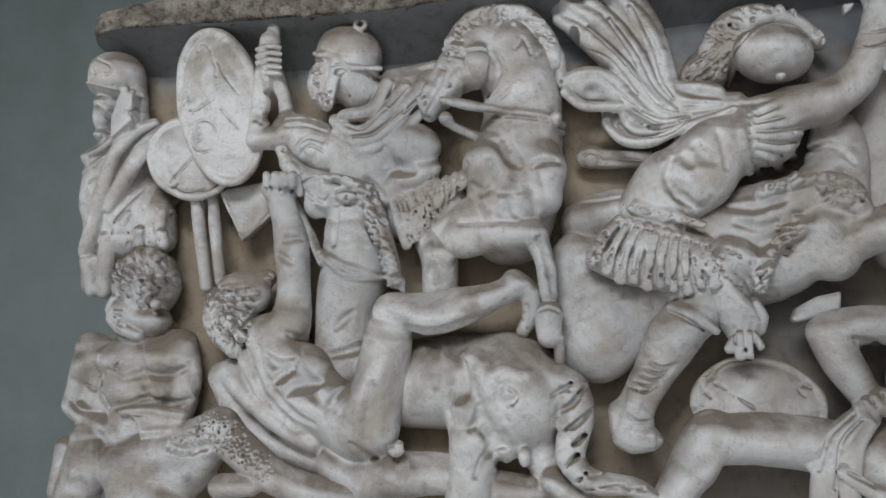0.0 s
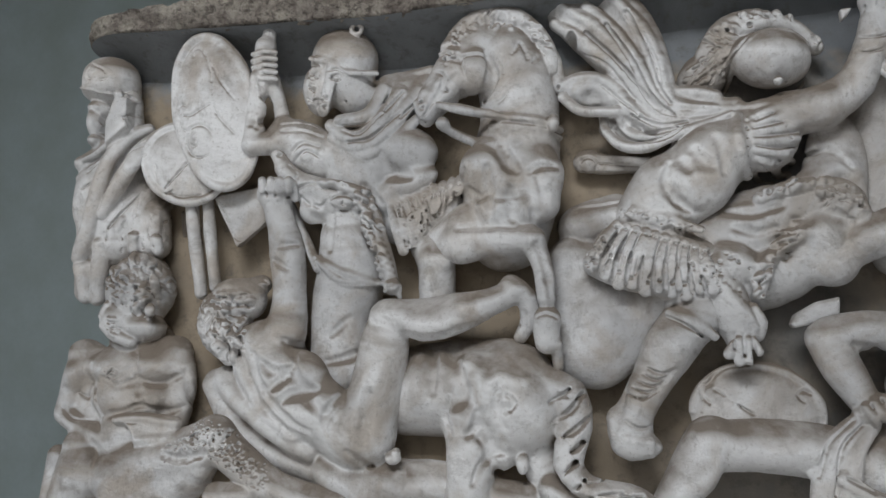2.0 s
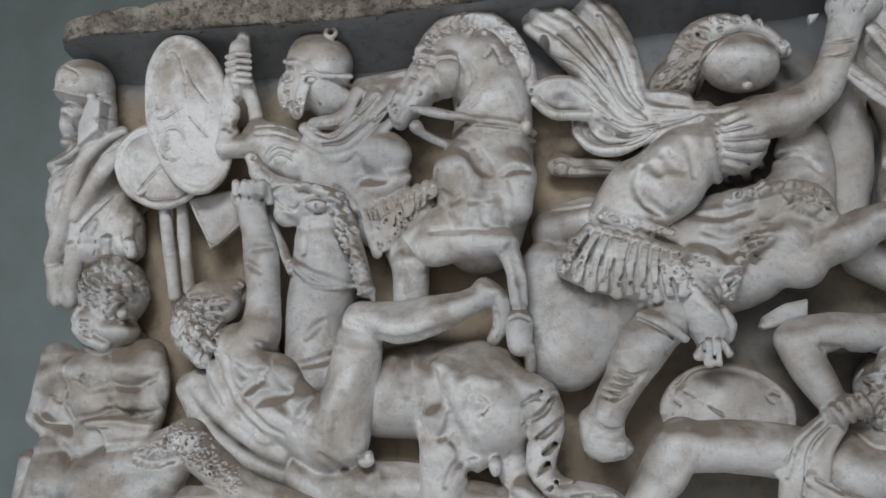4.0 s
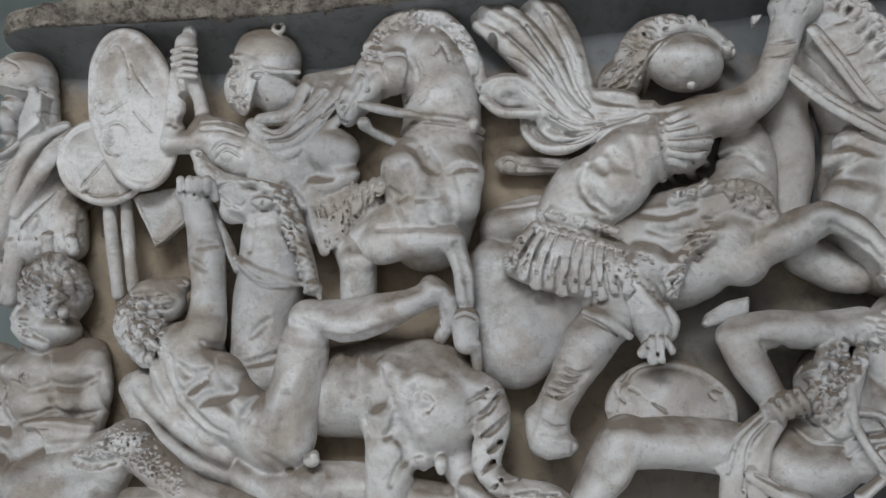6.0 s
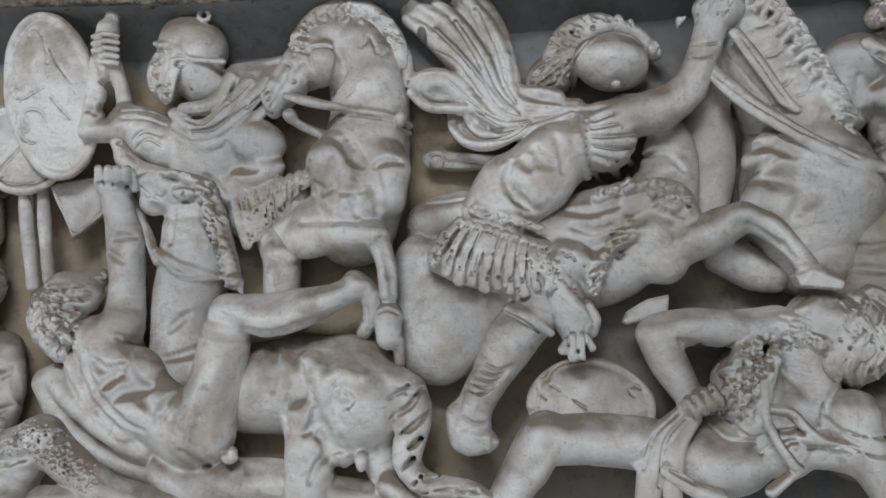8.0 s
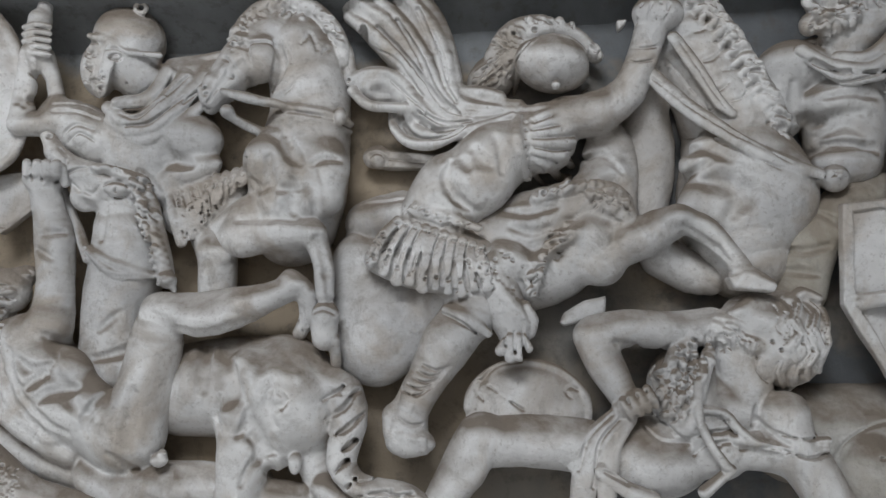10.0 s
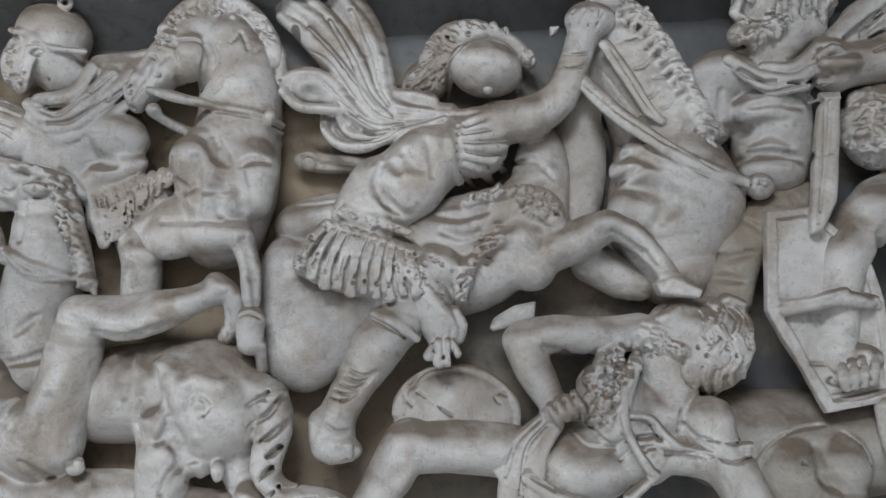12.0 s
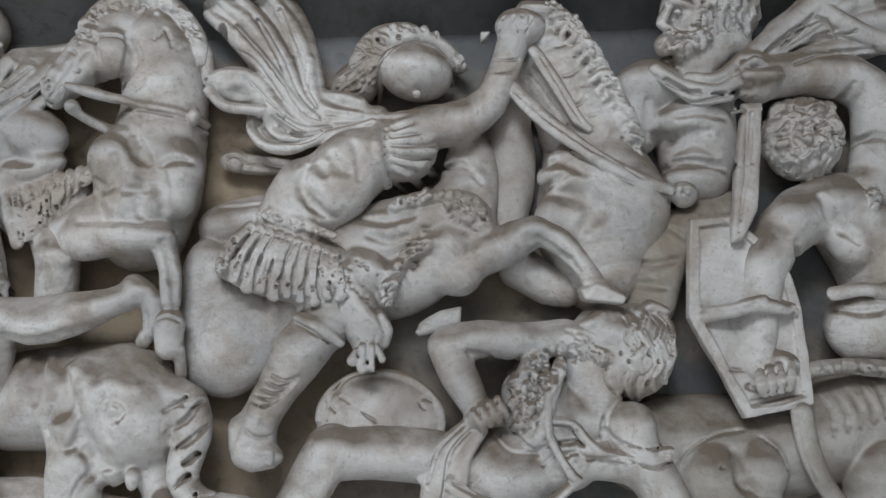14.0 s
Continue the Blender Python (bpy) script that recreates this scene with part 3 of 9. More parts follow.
c.crease((-0.6244, 1.9031, 0.0015), (-0.6293, 1.9174, 0.0015), (-0.6144, 1.9238, 0.0015), (-0.5908, 1.9041, 0.0015), (-0.5681, 1.8485, 0.0015), (-0.5583, 1.7941, 0.0015), (-0.5462, 1.752, 0.0015), (-0.4997, 1.7019, 0.001), k=0.004, lift=-0.1)
c.crease((-0.5665, 1.8725, 0.001), (-0.5385, 1.8259, 0.0015), (-0.5049, 1.7856, 0.001), k=0.004, lift=-0.1)
c.crease((-0.5498, 1.6844, 0.0018), (-0.5537, 1.6653, 0.0018), (-0.5669, 1.6516, 0.0018), (-0.5859, 1.647, 0.0018), (-0.6056, 1.6528, 0.0018), (-0.6209, 1.6675, 0.0018), (-0.6275, 1.6872, 0.0018), (-0.6237, 1.7066, 0.0018), (-0.6104, 1.7204, 0.0018), (-0.5912, 1.7249, 0.0018), (-0.5714, 1.7189, 0.0018), (-0.5563, 1.7041, 0.0018), (-0.5498, 1.6845, 0.0018), k=0.004, lift=-0.1)
c.crease((-0.6134, 1.7104, 0.0015), (-0.6183, 1.6898, 0.002), (-0.6084, 1.6747, 0.002), (-0.5943, 1.6784, 0.002), (-0.5951, 1.6902, 0.0015), k=0.004, lift=-0.1)
c.skin("oval_shield", marble, relief, "carved oval shield with incised scrolls")

# smaller carved shield tucked behind the oval one
c = Carving((-0.7787, 1.0051, 1.5222), (-0.5123, 1.232, 1.7641))
c.ball((-0.6472, 1.1294, 1.6436), (0.1085, 0.0278, 0.0974), -25, 0.003)
c.ball((-0.6448, 1.1254, 1.6425), (0.1083, 0.0125, 0.0972), -25, 0.003)
c.tube([(-0.5396, 1.1235, 1.5951, 0.0095), (-0.5524, 1.1235, 1.5753, 0.0095), (-0.5715, 1.1235, 1.56, 0.0095), (-0.5954, 1.1235, 1.5501, 0.0095), (-0.6226, 1.1236, 1.5465, 0.0096), (-0.6516, 1.1236, 1.5491, 0.0096), (-0.6801, 1.1236, 1.5583, 0.0096), (-0.7064, 1.1237, 1.5731, 0.0097), (-0.7286, 1.1237, 1.5928, 0.0097), (-0.7451, 1.1237, 1.6161, 0.0097), (-0.7548, 1.1238, 1.6413, 0.0098), (-0.7569, 1.1238, 1.6666, 0.0098), (-0.7511, 1.1238, 1.6904, 0.0098), (-0.7379, 1.1238, 1.7108, 0.0098), (-0.7181, 1.1238, 1.7264, 0.0098), (-0.6934, 1.1238, 1.7361, 0.0098), (-0.6654, 1.1237, 1.7393, 0.0097), (-0.636, 1.1237, 1.736, 0.0097), (-0.6073, 1.1237, 1.7261, 0.0097), (-0.5814, 1.1236, 1.7106, 0.0096), (-0.5599, 1.1236, 1.6907, 0.0096), (-0.5443, 1.1236, 1.6675, 0.0096), (-0.5354, 1.1235, 1.6427, 0.0095), (-0.5338, 1.1235, 1.6181, 0.0095), (-0.5396, 1.1235, 1.5951, 0.0095)], 0.008)
c.crease((-0.6876, 1.5817, 0.0028), (-0.6309, 1.6367, 0.0028), (-0.5895, 1.6919, 0.0028))
c.crease((-0.7117, 1.5964, 0.0028), (-0.6865, 1.5676, 0.0028), (-0.6687, 1.5743, 0.0028))
c.crease((-0.7197, 1.6393, 0.0022), (-0.704, 1.5962, 0.0022), (-0.6555, 1.56, 0.0022), (-0.5956, 1.5629, 0.0022))
c.skin("round_shield", marble, relief, "smaller carved shield tucked behind the oval one")

# carved spear shaft standing against the ground
c = Carving((-0.6659, 1.12, 1.3012), (-0.5713, 1.232, 1.5951))
c.tube([(-0.6373, 1.1486, 1.5665, 0.0166), (-0.6192, 1.1504, 1.4468, 0.0164), (-0.5983, 1.155, 1.3281, 0.015)], 0.004)
c.crease((-0.6201, 1.5432, 0.0021), (-0.5851, 1.342, 0.002))
c.skin("spear_shaft", marble, relief, "carved spear shaft standing against the ground")

# carved spear shaft standing against the ground
c = Carving((-0.6243, 1.126, 1.3183), (-0.5376, 1.232, 1.5938))
c.tube([(-0.5971, 1.1532, 1.5666, 0.0152), (-0.5784, 1.153, 1.4468, 0.015), (-0.5632, 1.16, 1.3439, 0.0136)], 0.004)
c.crease((-0.5709, 1.5283, 0.0017), (-0.547, 1.3489, 0.0016))
c.skin("spear_shaft", marble, relief, "carved spear shaft standing against the ground")

# carved square plaque with an incised border
c = Carving((-0.6152, 1.098, 1.3983), (-0.3774, 1.232, 1.6306))
c.plate([(-0.5732, 1.5634), (-0.4472, 1.5886), (-0.4194, 1.5093), (-0.5058, 1.4403)], 1.152, 0.012, (0, 0), 0.004)
c.crease((-0.5545, 1.5532, 0.0021), (-0.5023, 1.4554, 0.002), (-0.4312, 1.5122, 0.002))
c.skin("square_plaque", marble, relief, "carved square plaque with an incised border")

# carved bearded cavalryman in a helmet raising a broken spear
c = Carving((-0.4926, 1.0469, 1.2683), (0.0639, 1.232, 2.0189))
c.ball((-0.2045, 1.1717, 1.6553), (0.1041, 0.0694, 0.0828), -20, 0.012)
c.ball((-0.0981, 1.1396, 1.6622), (0.0807, 0.0469, 0.0599), -10, 0.03)
c.ball((-0.2078, 1.149, 1.6156), (0.0789, 0.0526, 0.0789), 0, 0.02)
c.tube([(-0.3704, 1.1613, 1.6834, 0.0573), (-0.2835, 1.1583, 1.667, 0.0543), (-0.1992, 1.1554, 1.6713, 0.0514)], 0.012)
c.tube([(-0.2551, 1.1566, 1.67, 0.0466), (-0.1901, 1.1509, 1.5755, 0.0409), (-0.1044, 1.1557, 1.5329, 0.0357)], 0.012)
c.ball((-0.078, 1.1369, 1.5867), (0.0671, 0.0336, 0.0336), 22, 0.016)
c.ball((-0.2582, 1.1555, 1.8924), (0.0825, 0.0703, 0.0812), 0, 0.008)
c.ball((-0.2541, 1.1517, 1.8443), (0.0753, 0.0619, 0.0699), 0, 0.008)
c.ball((-0.2203, 1.1569, 1.8032), (0.0536, 0.0483, 0.0536), 0, 0.012)
c.ball((-0.3047, 1.1304, 1.8034), (0.0319, 0.0373, 0.0506), 0, 0.006)
c.tube([(-0.322, 1.1015, 1.8843, 0.0079), (-0.2663, 1.0895, 1.8691, 0.0078), (-0.2404, 1.0895, 1.8437, 0.0065), (-0.1626, 1.1065, 1.8421, 0.0065)], 0.005, flat=0.7)
c.tube([(-0.2612, 1.0918, 1.859, 0.0156), (-0.2731, 1.0887, 1.8013, 0.0155), (-0.2834, 1.0941, 1.7522, 0.0142)], 0.007, flat=0.5)
c.ball((-0.311, 1.1363, 1.8196), (0.0401, 0.0455, 0.0588), 0, 0.008)
c.tube([(-0.3049, 1.0978, 1.8575, 0.0078), (-0.3195, 1.1045, 1.8221, 0.0105), (-0.3118, 1.1018, 1.8045, 0.0078)], 0.005)
c.locks((-0.2928, 1.7663), (0.0312, 0.0286), 0, 0.0104, deep=1.2)
c.locks((-0.3168, 1.8458), (0.0105, 0.0393), 0, 0.0092)
c.drill(-0.3051, 1.8345, 0.0039)
c.drill(-0.3086, 1.8019, 0.0039)
c.drill(-0.2878, 1.7742, 0.0039)
c.drill(-0.2746, 1.7819, 0.0033)
c.drill(-0.2923, 1.7582, 0.0039)
c.drill(-0.2787, 1.7578, 0.0032)
c.drill(-0.3127, 1.7777, 0.0039)
c.drill(-0.3202, 1.8118, 0.0039)
c.tube([(-0.2041, 1.1116, 1.9558, 0.0066), (-0.2061, 1.1116, 1.9485, 0.0066), (-0.2121, 1.1116, 1.9442, 0.0066), (-0.2198, 1.1116, 1.9446, 0.0066), (-0.2263, 1.1116, 1.9494, 0.0066), (-0.2291, 1.1116, 1.9569, 0.0066), (-0.2271, 1.1116, 1.9642, 0.0066), (-0.2211, 1.1116, 1.9686, 0.0066), (-0.2133, 1.1116, 1.9682, 0.0066), (-0.2069, 1.1116, 1.9633, 0.0066), (-0.2041, 1.1116, 1.9558, 0.0066)], 0.004)
c.tube([(-0.2672, 1.1051, 1.7204, 0.0151), (-0.2151, 1.0949, 1.6841, 0.0182), (-0.1628, 1.0949, 1.7066, 0.0182), (-0.1076, 1.1181, 1.793, 0.0168)], 0.005, flat=0.6)
c.tube([(-0.2605, 1.1061, 1.691, 0.0151), (-0.2015, 1.0969, 1.6658, 0.0166), (-0.138, 1.1019, 1.6949, 0.0182), (-0.0624, 1.1281, 1.7978, 0.0169)], 0.005, flat=0.6)
c.tube([(-0.2449, 1.096, 1.729, 0.0134), (-0.1777, 1.095, 1.7389, 0.0166), (-0.1477, 1.1151, 1.8067, 0.0152)], 0.005, flat=0.6)
c.tube([(-0.1314, 1.11, 1.7238, 0.0167), (-0.0835, 1.1211, 1.773, 0.0184), (-0.0493, 1.1442, 1.8305, 0.017)], 0.005, flat=0.6)
c.tube([(-0.249, 1.108, 1.666, 0.0134), (-0.1909, 1.1, 1.6453, 0.0133), (-0.1269, 1.104, 1.6688, 0.0133), (-0.0648, 1.118, 1.7313, 0.0134)], 0.005, flat=0.6)
c.ball((-0.1122, 1.1663, 1.799), (0.1002, 0.0454, 0.0588), 8, 0.012)
c.tube([(-0.1528, 1.1585, 1.8364, 0.0185), (-0.0426, 1.1558, 1.8567, 0.0158)], 0.006)
c.crease((-0.2322, 1.7017, 0.0039), (-0.1914, 1.6915, 0.0038), (-0.1404, 1.7392, 0.0038))
c.crease((-0.2173, 1.6735, 0.0039), (-0.1643, 1.6829, 0.0038), (-0.1008, 1.7448, 0.0038))
c.crease((-0.1002, 1.7315, 0.0032), (-0.0561, 1.7833, 0.0032))
c.crease((-0.134, 1.7457, 0.0032), (-0.0964, 1.7979, 0.0026))
c.crease((-0.2366, 1.7821, 0.0026), (-0.2516, 1.7597, 0.0039), (-0.2778, 1.7416, 0.0026))
c.ball((-0.2526, 1.088, 1.83), (0.0143, 0.0104, 0.0078), 0, 0.003, -1)
c.ball((-0.2545, 1.0958, 1.8317), (0.0091, 0.0078, 0.0065), 0, 0.002)
c.crease((-0.2729, 1.847, 0.0024), (-0.2511, 1.849, 0.0026), (-0.2314, 1.8374, 0.0023))
c.crease((-0.1429, 1.6509, 0.0053), (-0.121, 1.6062, 0.0146), (-0.0747, 1.5938, 0.0052), k=0.016, lift=0.48)
c.crease((-0.1856, 1.576, 0.0039), (-0.1647, 1.5563, 0.0087), (-0.1441, 1.5367, 0.0039), k=0.01, lift=0.48)
c.tube([(-0.4401, 1.1188, 1.9922, 0.0148), (-0.4379, 1.1072, 1.9191, 0.0172)], 0.005)
c.tube([(-0.4446, 1.1058, 1.9243, 0.0238), (-0.446, 1.1008, 1.8388, 0.0248)], 0.006)
c.tube([(-0.4491, 1.0962, 1.8371, 0.0222), (-0.4522, 1.0913, 1.7397, 0.0233), (-0.4549, 1.0917, 1.6778, 0.0257)], 0.008)
c.crease((-0.4545, 1.8231, 0.0041), (-0.4478, 1.7681, 0.0121), (-0.4527, 1.7206, 0.0041), k=0.01, lift=0.48)
c.tube([(-0.4263, 1.109, 1.8412, 0.021), (-0.4085, 1.1265, 1.7831, 0.0185), (-0.3984, 1.1352, 1.7386, 0.0172)], 0.008)
c.tube([(-0.4538, 1.0927, 1.6754, 0.0257), (-0.413, 1.1043, 1.6805, 0.0283), (-0.3748, 1.1268, 1.697, 0.0388), (-0.3427, 1.14, 1.6673, 0.044)], 0.008)
c.tube([(-0.3913, 1.1362, 1.7083, 0.0442), (-0.3489, 1.1514, 1.6843, 0.0594), (-0.3078, 1.1516, 1.652, 0.0516)], 0.012)
c.tube([(-0.4663, 1.0884, 1.8984, 0.0074), (-0.4341, 1.0774, 1.9009, 0.0073), (-0.4113, 1.0904, 1.9012, 0.0074)], 0.003, flat=0.6)
c.tube([(-0.4651, 1.0884, 1.8817, 0.0074), (-0.4329, 1.0774, 1.8843, 0.0073), (-0.4102, 1.0904, 1.8846, 0.0074)], 0.003, flat=0.6)
c.tube([(-0.4639, 1.0884, 1.8651, 0.0074), (-0.4317, 1.0774, 1.8678, 0.0073), (-0.409, 1.0904, 1.868, 0.0074)], 0.003, flat=0.6)
c.tube([(-0.4627, 1.0884, 1.8485, 0.0074), (-0.4306, 1.0774, 1.8513, 0.0073), (-0.4079, 1.0904, 1.8514, 0.0074)], 0.003, flat=0.6)
c.tube([(-0.4615, 1.0884, 1.8319, 0.0074), (-0.4294, 1.0774, 1.8349, 0.0073), (-0.4068, 1.0904, 1.8349, 0.0073)], 0.003, flat=0.6)
c.crease((-0.4376, 1.8225, 0.0034), (-0.4272, 1.7539, 0.0091), (-0.4383, 1.7135, 0.0027), k=0.01, lift=0.48)
c.crease((-0.3863, 1.723, 0.0026), (-0.3427, 1.7299, 0.0033), (-0.294, 1.7166, 0.0026))
c.crease((-0.3823, 1.7053, 0.0026), (-0.3386, 1.7083, 0.0032), (-0.2886, 1.6937, 0.0026))
c.crease((-0.3585, 1.6553, 0.0026), (-0.3325, 1.6774, 0.0026), (-0.2953, 1.6699, 0.0026))
c.crease((-0.3505, 1.6378, 0.0026), (-0.3219, 1.6599, 0.0026), (-0.291, 1.6433, 0.0026))
c.ball((-0.054, 1.1695, 1.5139), (0.1044, 0.0574, 0.0652), 25, 0.012)
c.tube([(-0.1261, 1.1269, 1.5405, 0.0115), (-0.1073, 1.1176, 1.4827, 0.0127), (-0.0877, 1.1216, 1.4256, 0.0127)], 0.003, flat=0.6)
c.tube([(-0.1051, 1.1269, 1.5468, 0.0114), (-0.0893, 1.1176, 1.4929, 0.0127), (-0.074, 1.1216, 1.4422, 0.0127)], 0.003, flat=0.6)
c.tube([(-0.0842, 1.1269, 1.5531, 0.0114), (-0.0714, 1.1176, 1.5031, 0.0127), (-0.0603, 1.1216, 1.4587, 0.0127)], 0.003, flat=0.6)
c.tube([(-0.0633, 1.1269, 1.5593, 0.0114), (-0.0535, 1.1176, 1.5133, 0.0127), (-0.0466, 1.1216, 1.4753, 0.0127)], 0.003, flat=0.6)
c.tube([(-0.0424, 1.1268, 1.5656, 0.0114), (-0.0356, 1.1176, 1.5234, 0.0127), (-0.0329, 1.1216, 1.4919, 0.0127)], 0.003, flat=0.6)
c.tube([(-0.0216, 1.1268, 1.5719, 0.0114), (-0.0177, 1.1176, 1.5335, 0.0127), (-0.0192, 1.1216, 1.5086, 0.0127)], 0.003, flat=0.6)
c.tube([(-0.0009, 1.1268, 1.5781, 0.0114), (0.0002, 1.1176, 1.5436, 0.0127), (-0.0055, 1.1216, 1.5252, 0.0127)], 0.003, flat=0.6)
c.tube([(0.0199, 1.1268, 1.5843, 0.0114), (0.018, 1.1176, 1.5537, 0.0127), (0.0083, 1.1216, 1.5418, 0.0127)], 0.003, flat=0.6)
c.tube([(0.0405, 1.1268, 1.5905, 0.0114), (0.0358, 1.1176, 1.5638, 0.0127), (0.022, 1.1216, 1.5584, 0.0127)], 0.003, flat=0.6)
c.crease((-0.1034, 1.5337, 0.0031), (-0.0705, 1.4318, 0.0037))
c.crease((-0.0828, 1.5399, 0.0031), (-0.0571, 1.4482, 0.0037))
c.crease((-0.0623, 1.546, 0.0031), (-0.0436, 1.4645, 0.0037))
c.crease((-0.0418, 1.5522, 0.0031), (-0.0301, 1.4808, 0.0037))
c.crease((-0.0214, 1.5583, 0.0031), (-0.0166, 1.4972, 0.0037))
c.crease((-0.001, 1.5644, 0.0031), (-0.0031, 1.5135, 0.0037))
c.crease((0.0193, 1.5705, 0.0031), (0.0104, 1.5299, 0.0037))
c.crease((0.0396, 1.5766, 0.0031), (0.0239, 1.5463, 0.0037))
c.crease((-0.1093, 1.5209, 0.0018), (-0.0798, 1.4369, 0.0025))
c.crease((-0.0991, 1.5247, 0.0018), (-0.0724, 1.4457, 0.0025))
c.crease((-0.0875, 1.5284, 0.0018), (-0.0637, 1.4545, 0.0025))
c.crease((-0.0773, 1.5308, 0.0018), (-0.0563, 1.462, 0.0025))
c.crease((-0.0657, 1.5345, 0.0018), (-0.0477, 1.4708, 0.0025))
c.crease((-0.0555, 1.537, 0.0018), (-0.039, 1.4784, 0.0025))
c.crease((-0.044, 1.5407, 0.0018), (-0.0316, 1.4872, 0.0025))
c.crease((-0.0338, 1.5444, 0.0018), (-0.023, 1.496, 0.0025))
c.crease((-0.0223, 1.5468, 0.0018), (-0.0155, 1.5035, 0.0025))
c.crease((-0.0121, 1.5505, 0.0018), (-0.0069, 1.5123, 0.0025))
c.crease((-0.0006, 1.5529, 0.0017), (0.0018, 1.5198, 0.0025))
c.crease((0.0095, 1.5566, 0.0017), (0.0092, 1.5286, 0.0025))
c.crease((0.0209, 1.5603, 0.0017), (0.0178, 1.5374, 0.0025))
c.crease((0.0311, 1.5627, 0.0017), (0.0253, 1.545, 0.0025))
c.crease((0.0424, 1.5664, 0.0017), (0.0339, 1.5538, 0.0025))
c.crease((0.0526, 1.5688, 0.0017), (0.0426, 1.5613, 0.0025))
c.pits((-0.0256, 1.4973), (0.0873, 0.0424), 25, 22, 0.0025)
c.tube([(-0.0479, 1.1706, 1.452, 0.0406), (-0.0171, 1.1523, 1.4014, 0.0423), (-0.0134, 1.159, 1.3214, 0.041)], 0.012)
c.ball((-0.0134, 1.1288, 1.4035), (0.0378, 0.0252, 0.0302), 0, 0.01)
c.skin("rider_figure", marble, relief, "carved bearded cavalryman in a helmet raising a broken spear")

# carved rearing horse with reins across its chest
c = Carving((-0.0816, 1.0418, 1.1514), (0.2913, 1.232, 2.0047), 0.0033)
c.tube([(0.0737, 1.1742, 1.9181, 0.0692), (0.1321, 1.1779, 1.8839, 0.0859), (0.16, 1.1737, 1.8043, 0.0897), (0.1673, 1.1714, 1.7219, 0.0914), (0.155, 1.1778, 1.6301, 0.1028), (0.1418, 1.1787, 1.5641, 0.1047)], 0.012)
c.tube([(0.1555, 1.1766, 1.6165, 0.1026), (0.1517, 1.1764, 1.5503, 0.1044), (0.1399, 1.1775, 1.485, 0.0995)], 0.012)
c.ball((0.0947, 1.1127, 1.6121), (0.0504, 0.0428, 0.0428), 20, 0.03)
c.ball((0.1039, 1.1131, 1.6017), (0.0553, 0.0453, 0.0478), 15, 0.03)
c.ball((0.222, 1.1136, 1.5898), (0.0498, 0.0448, 0.0573), 0, 0.03)
c.ball((0.1171, 1.102, 1.5201), (0.0298, 0.0347, 0.0347), 0, 0.025)
c.ball((0.1876, 1.1018, 1.5118), (0.0296, 0.0345, 0.0345), 0, 0.025)
c.ball((0.2346, 1.1017, 1.5239), (0.0295, 0.0344, 0.0344), 0, 0.025)
c.ball((0.0987, 1.1048, 1.6203), (0.0426, 0.0376, 0.0376), 30, 0.02)
c.ball((0.1402, 1.0928, 1.5734), (0.0272, 0.0272, 0.0272), 0, 0.02)
c.ball((0.227, 1.0974, 1.5682), (0.0345, 0.032, 0.0369), 0, 0.02)
c.crease((0.1693, 1.6026, 0.0063), (0.1728, 1.555, 0.0169), (0.1638, 1.5153, 0.014), (0.1646, 1.4781, 0.005), k=0.012, lift=0.48)
c.crease((0.1003, 1.6572, 0.0051), (0.1359, 1.6412, 0.017), (0.1541, 1.613, 0.017), (0.172, 1.5925, 0.0051), k=0.01, lift=0.48)
c.crease((0.1034, 1.5408, 0.0038), (0.1336, 1.5342, 0.0113), (0.1682, 1.5376, 0.0038), k=0.01, lift=0.48)
c.crease((0.1994, 1.5846, 0.0051), (0.2076, 1.5421, 0.014), (0.2135, 1.4876, 0.005), k=0.01, lift=0.48)
c.crease((0.1094, 1.5986, 0.0051), (0.1109, 1.5433, 0.0141), (0.1173, 1.4884, 0.0051), k=0.01, lift=0.48)
c.crease((0.2018, 1.5896, 0.0038), (0.2263, 1.6017, 0.0112), (0.2583, 1.6011, 0.0038), k=0.01, lift=0.48)
c.crease((0.0653, 1.5564, 0.0051), (0.086, 1.5373, 0.0113), (0.1034, 1.5433, 0.0038), k=0.01, lift=0.48)
c.crease((0.1437, 1.6843, 0.0038), (0.1406, 1.6563, 0.0114), (0.1512, 1.6333, 0.0038), k=0.01, lift=0.48)
c.drill(0.2622, 1.8521, 0.0037)
c.tube([(0.0644, 1.1556, 1.9052, 0.0636), (0.0353, 1.1368, 1.8521, 0.0568), (0.0008, 1.1216, 1.7989, 0.0416), (-0.0315, 1.1143, 1.7545, 0.0303)], 0.012)
c.ball((0.0663, 1.1075, 1.8344), (0.0435, 0.0384, 0.0538), -10, 0.01)
c.crease((0.0406, 1.8592, 0.0032), (0.0947, 1.8624, 0.0038), (0.1164, 1.8182, 0.0038), (0.0971, 1.7732, 0.0038), (0.0615, 1.7665, 0.0025), lift=-0.2)
c.ball((-0.0388, 1.1093, 1.7411), (0.0231, 0.0257, 0.0308), 0, 0.008)
c.ball((0.0301, 1.0901, 1.8663), (0.0166, 0.0102, 0.0102), -10, 0.005)
c.ball((0.0209, 1.113, 1.8976), (0.0337, 0.0233, 0.0233), 0, 0.008)
c.crease((0.0148, 1.8548, 0.0025), (0.0371, 1.8487, 0.0025), (0.0511, 1.8561, 0.0025))
c.crease((0.1077, 1.8579, 0.0039), (0.1191, 1.8116, 0.0086), (0.0971, 1.7732, 0.0039), k=0.01, lift=0.48)
c.drill(-0.0463, 1.7462, 0.0063)
c.drill(-0.0268, 1.7117, 0.0038)
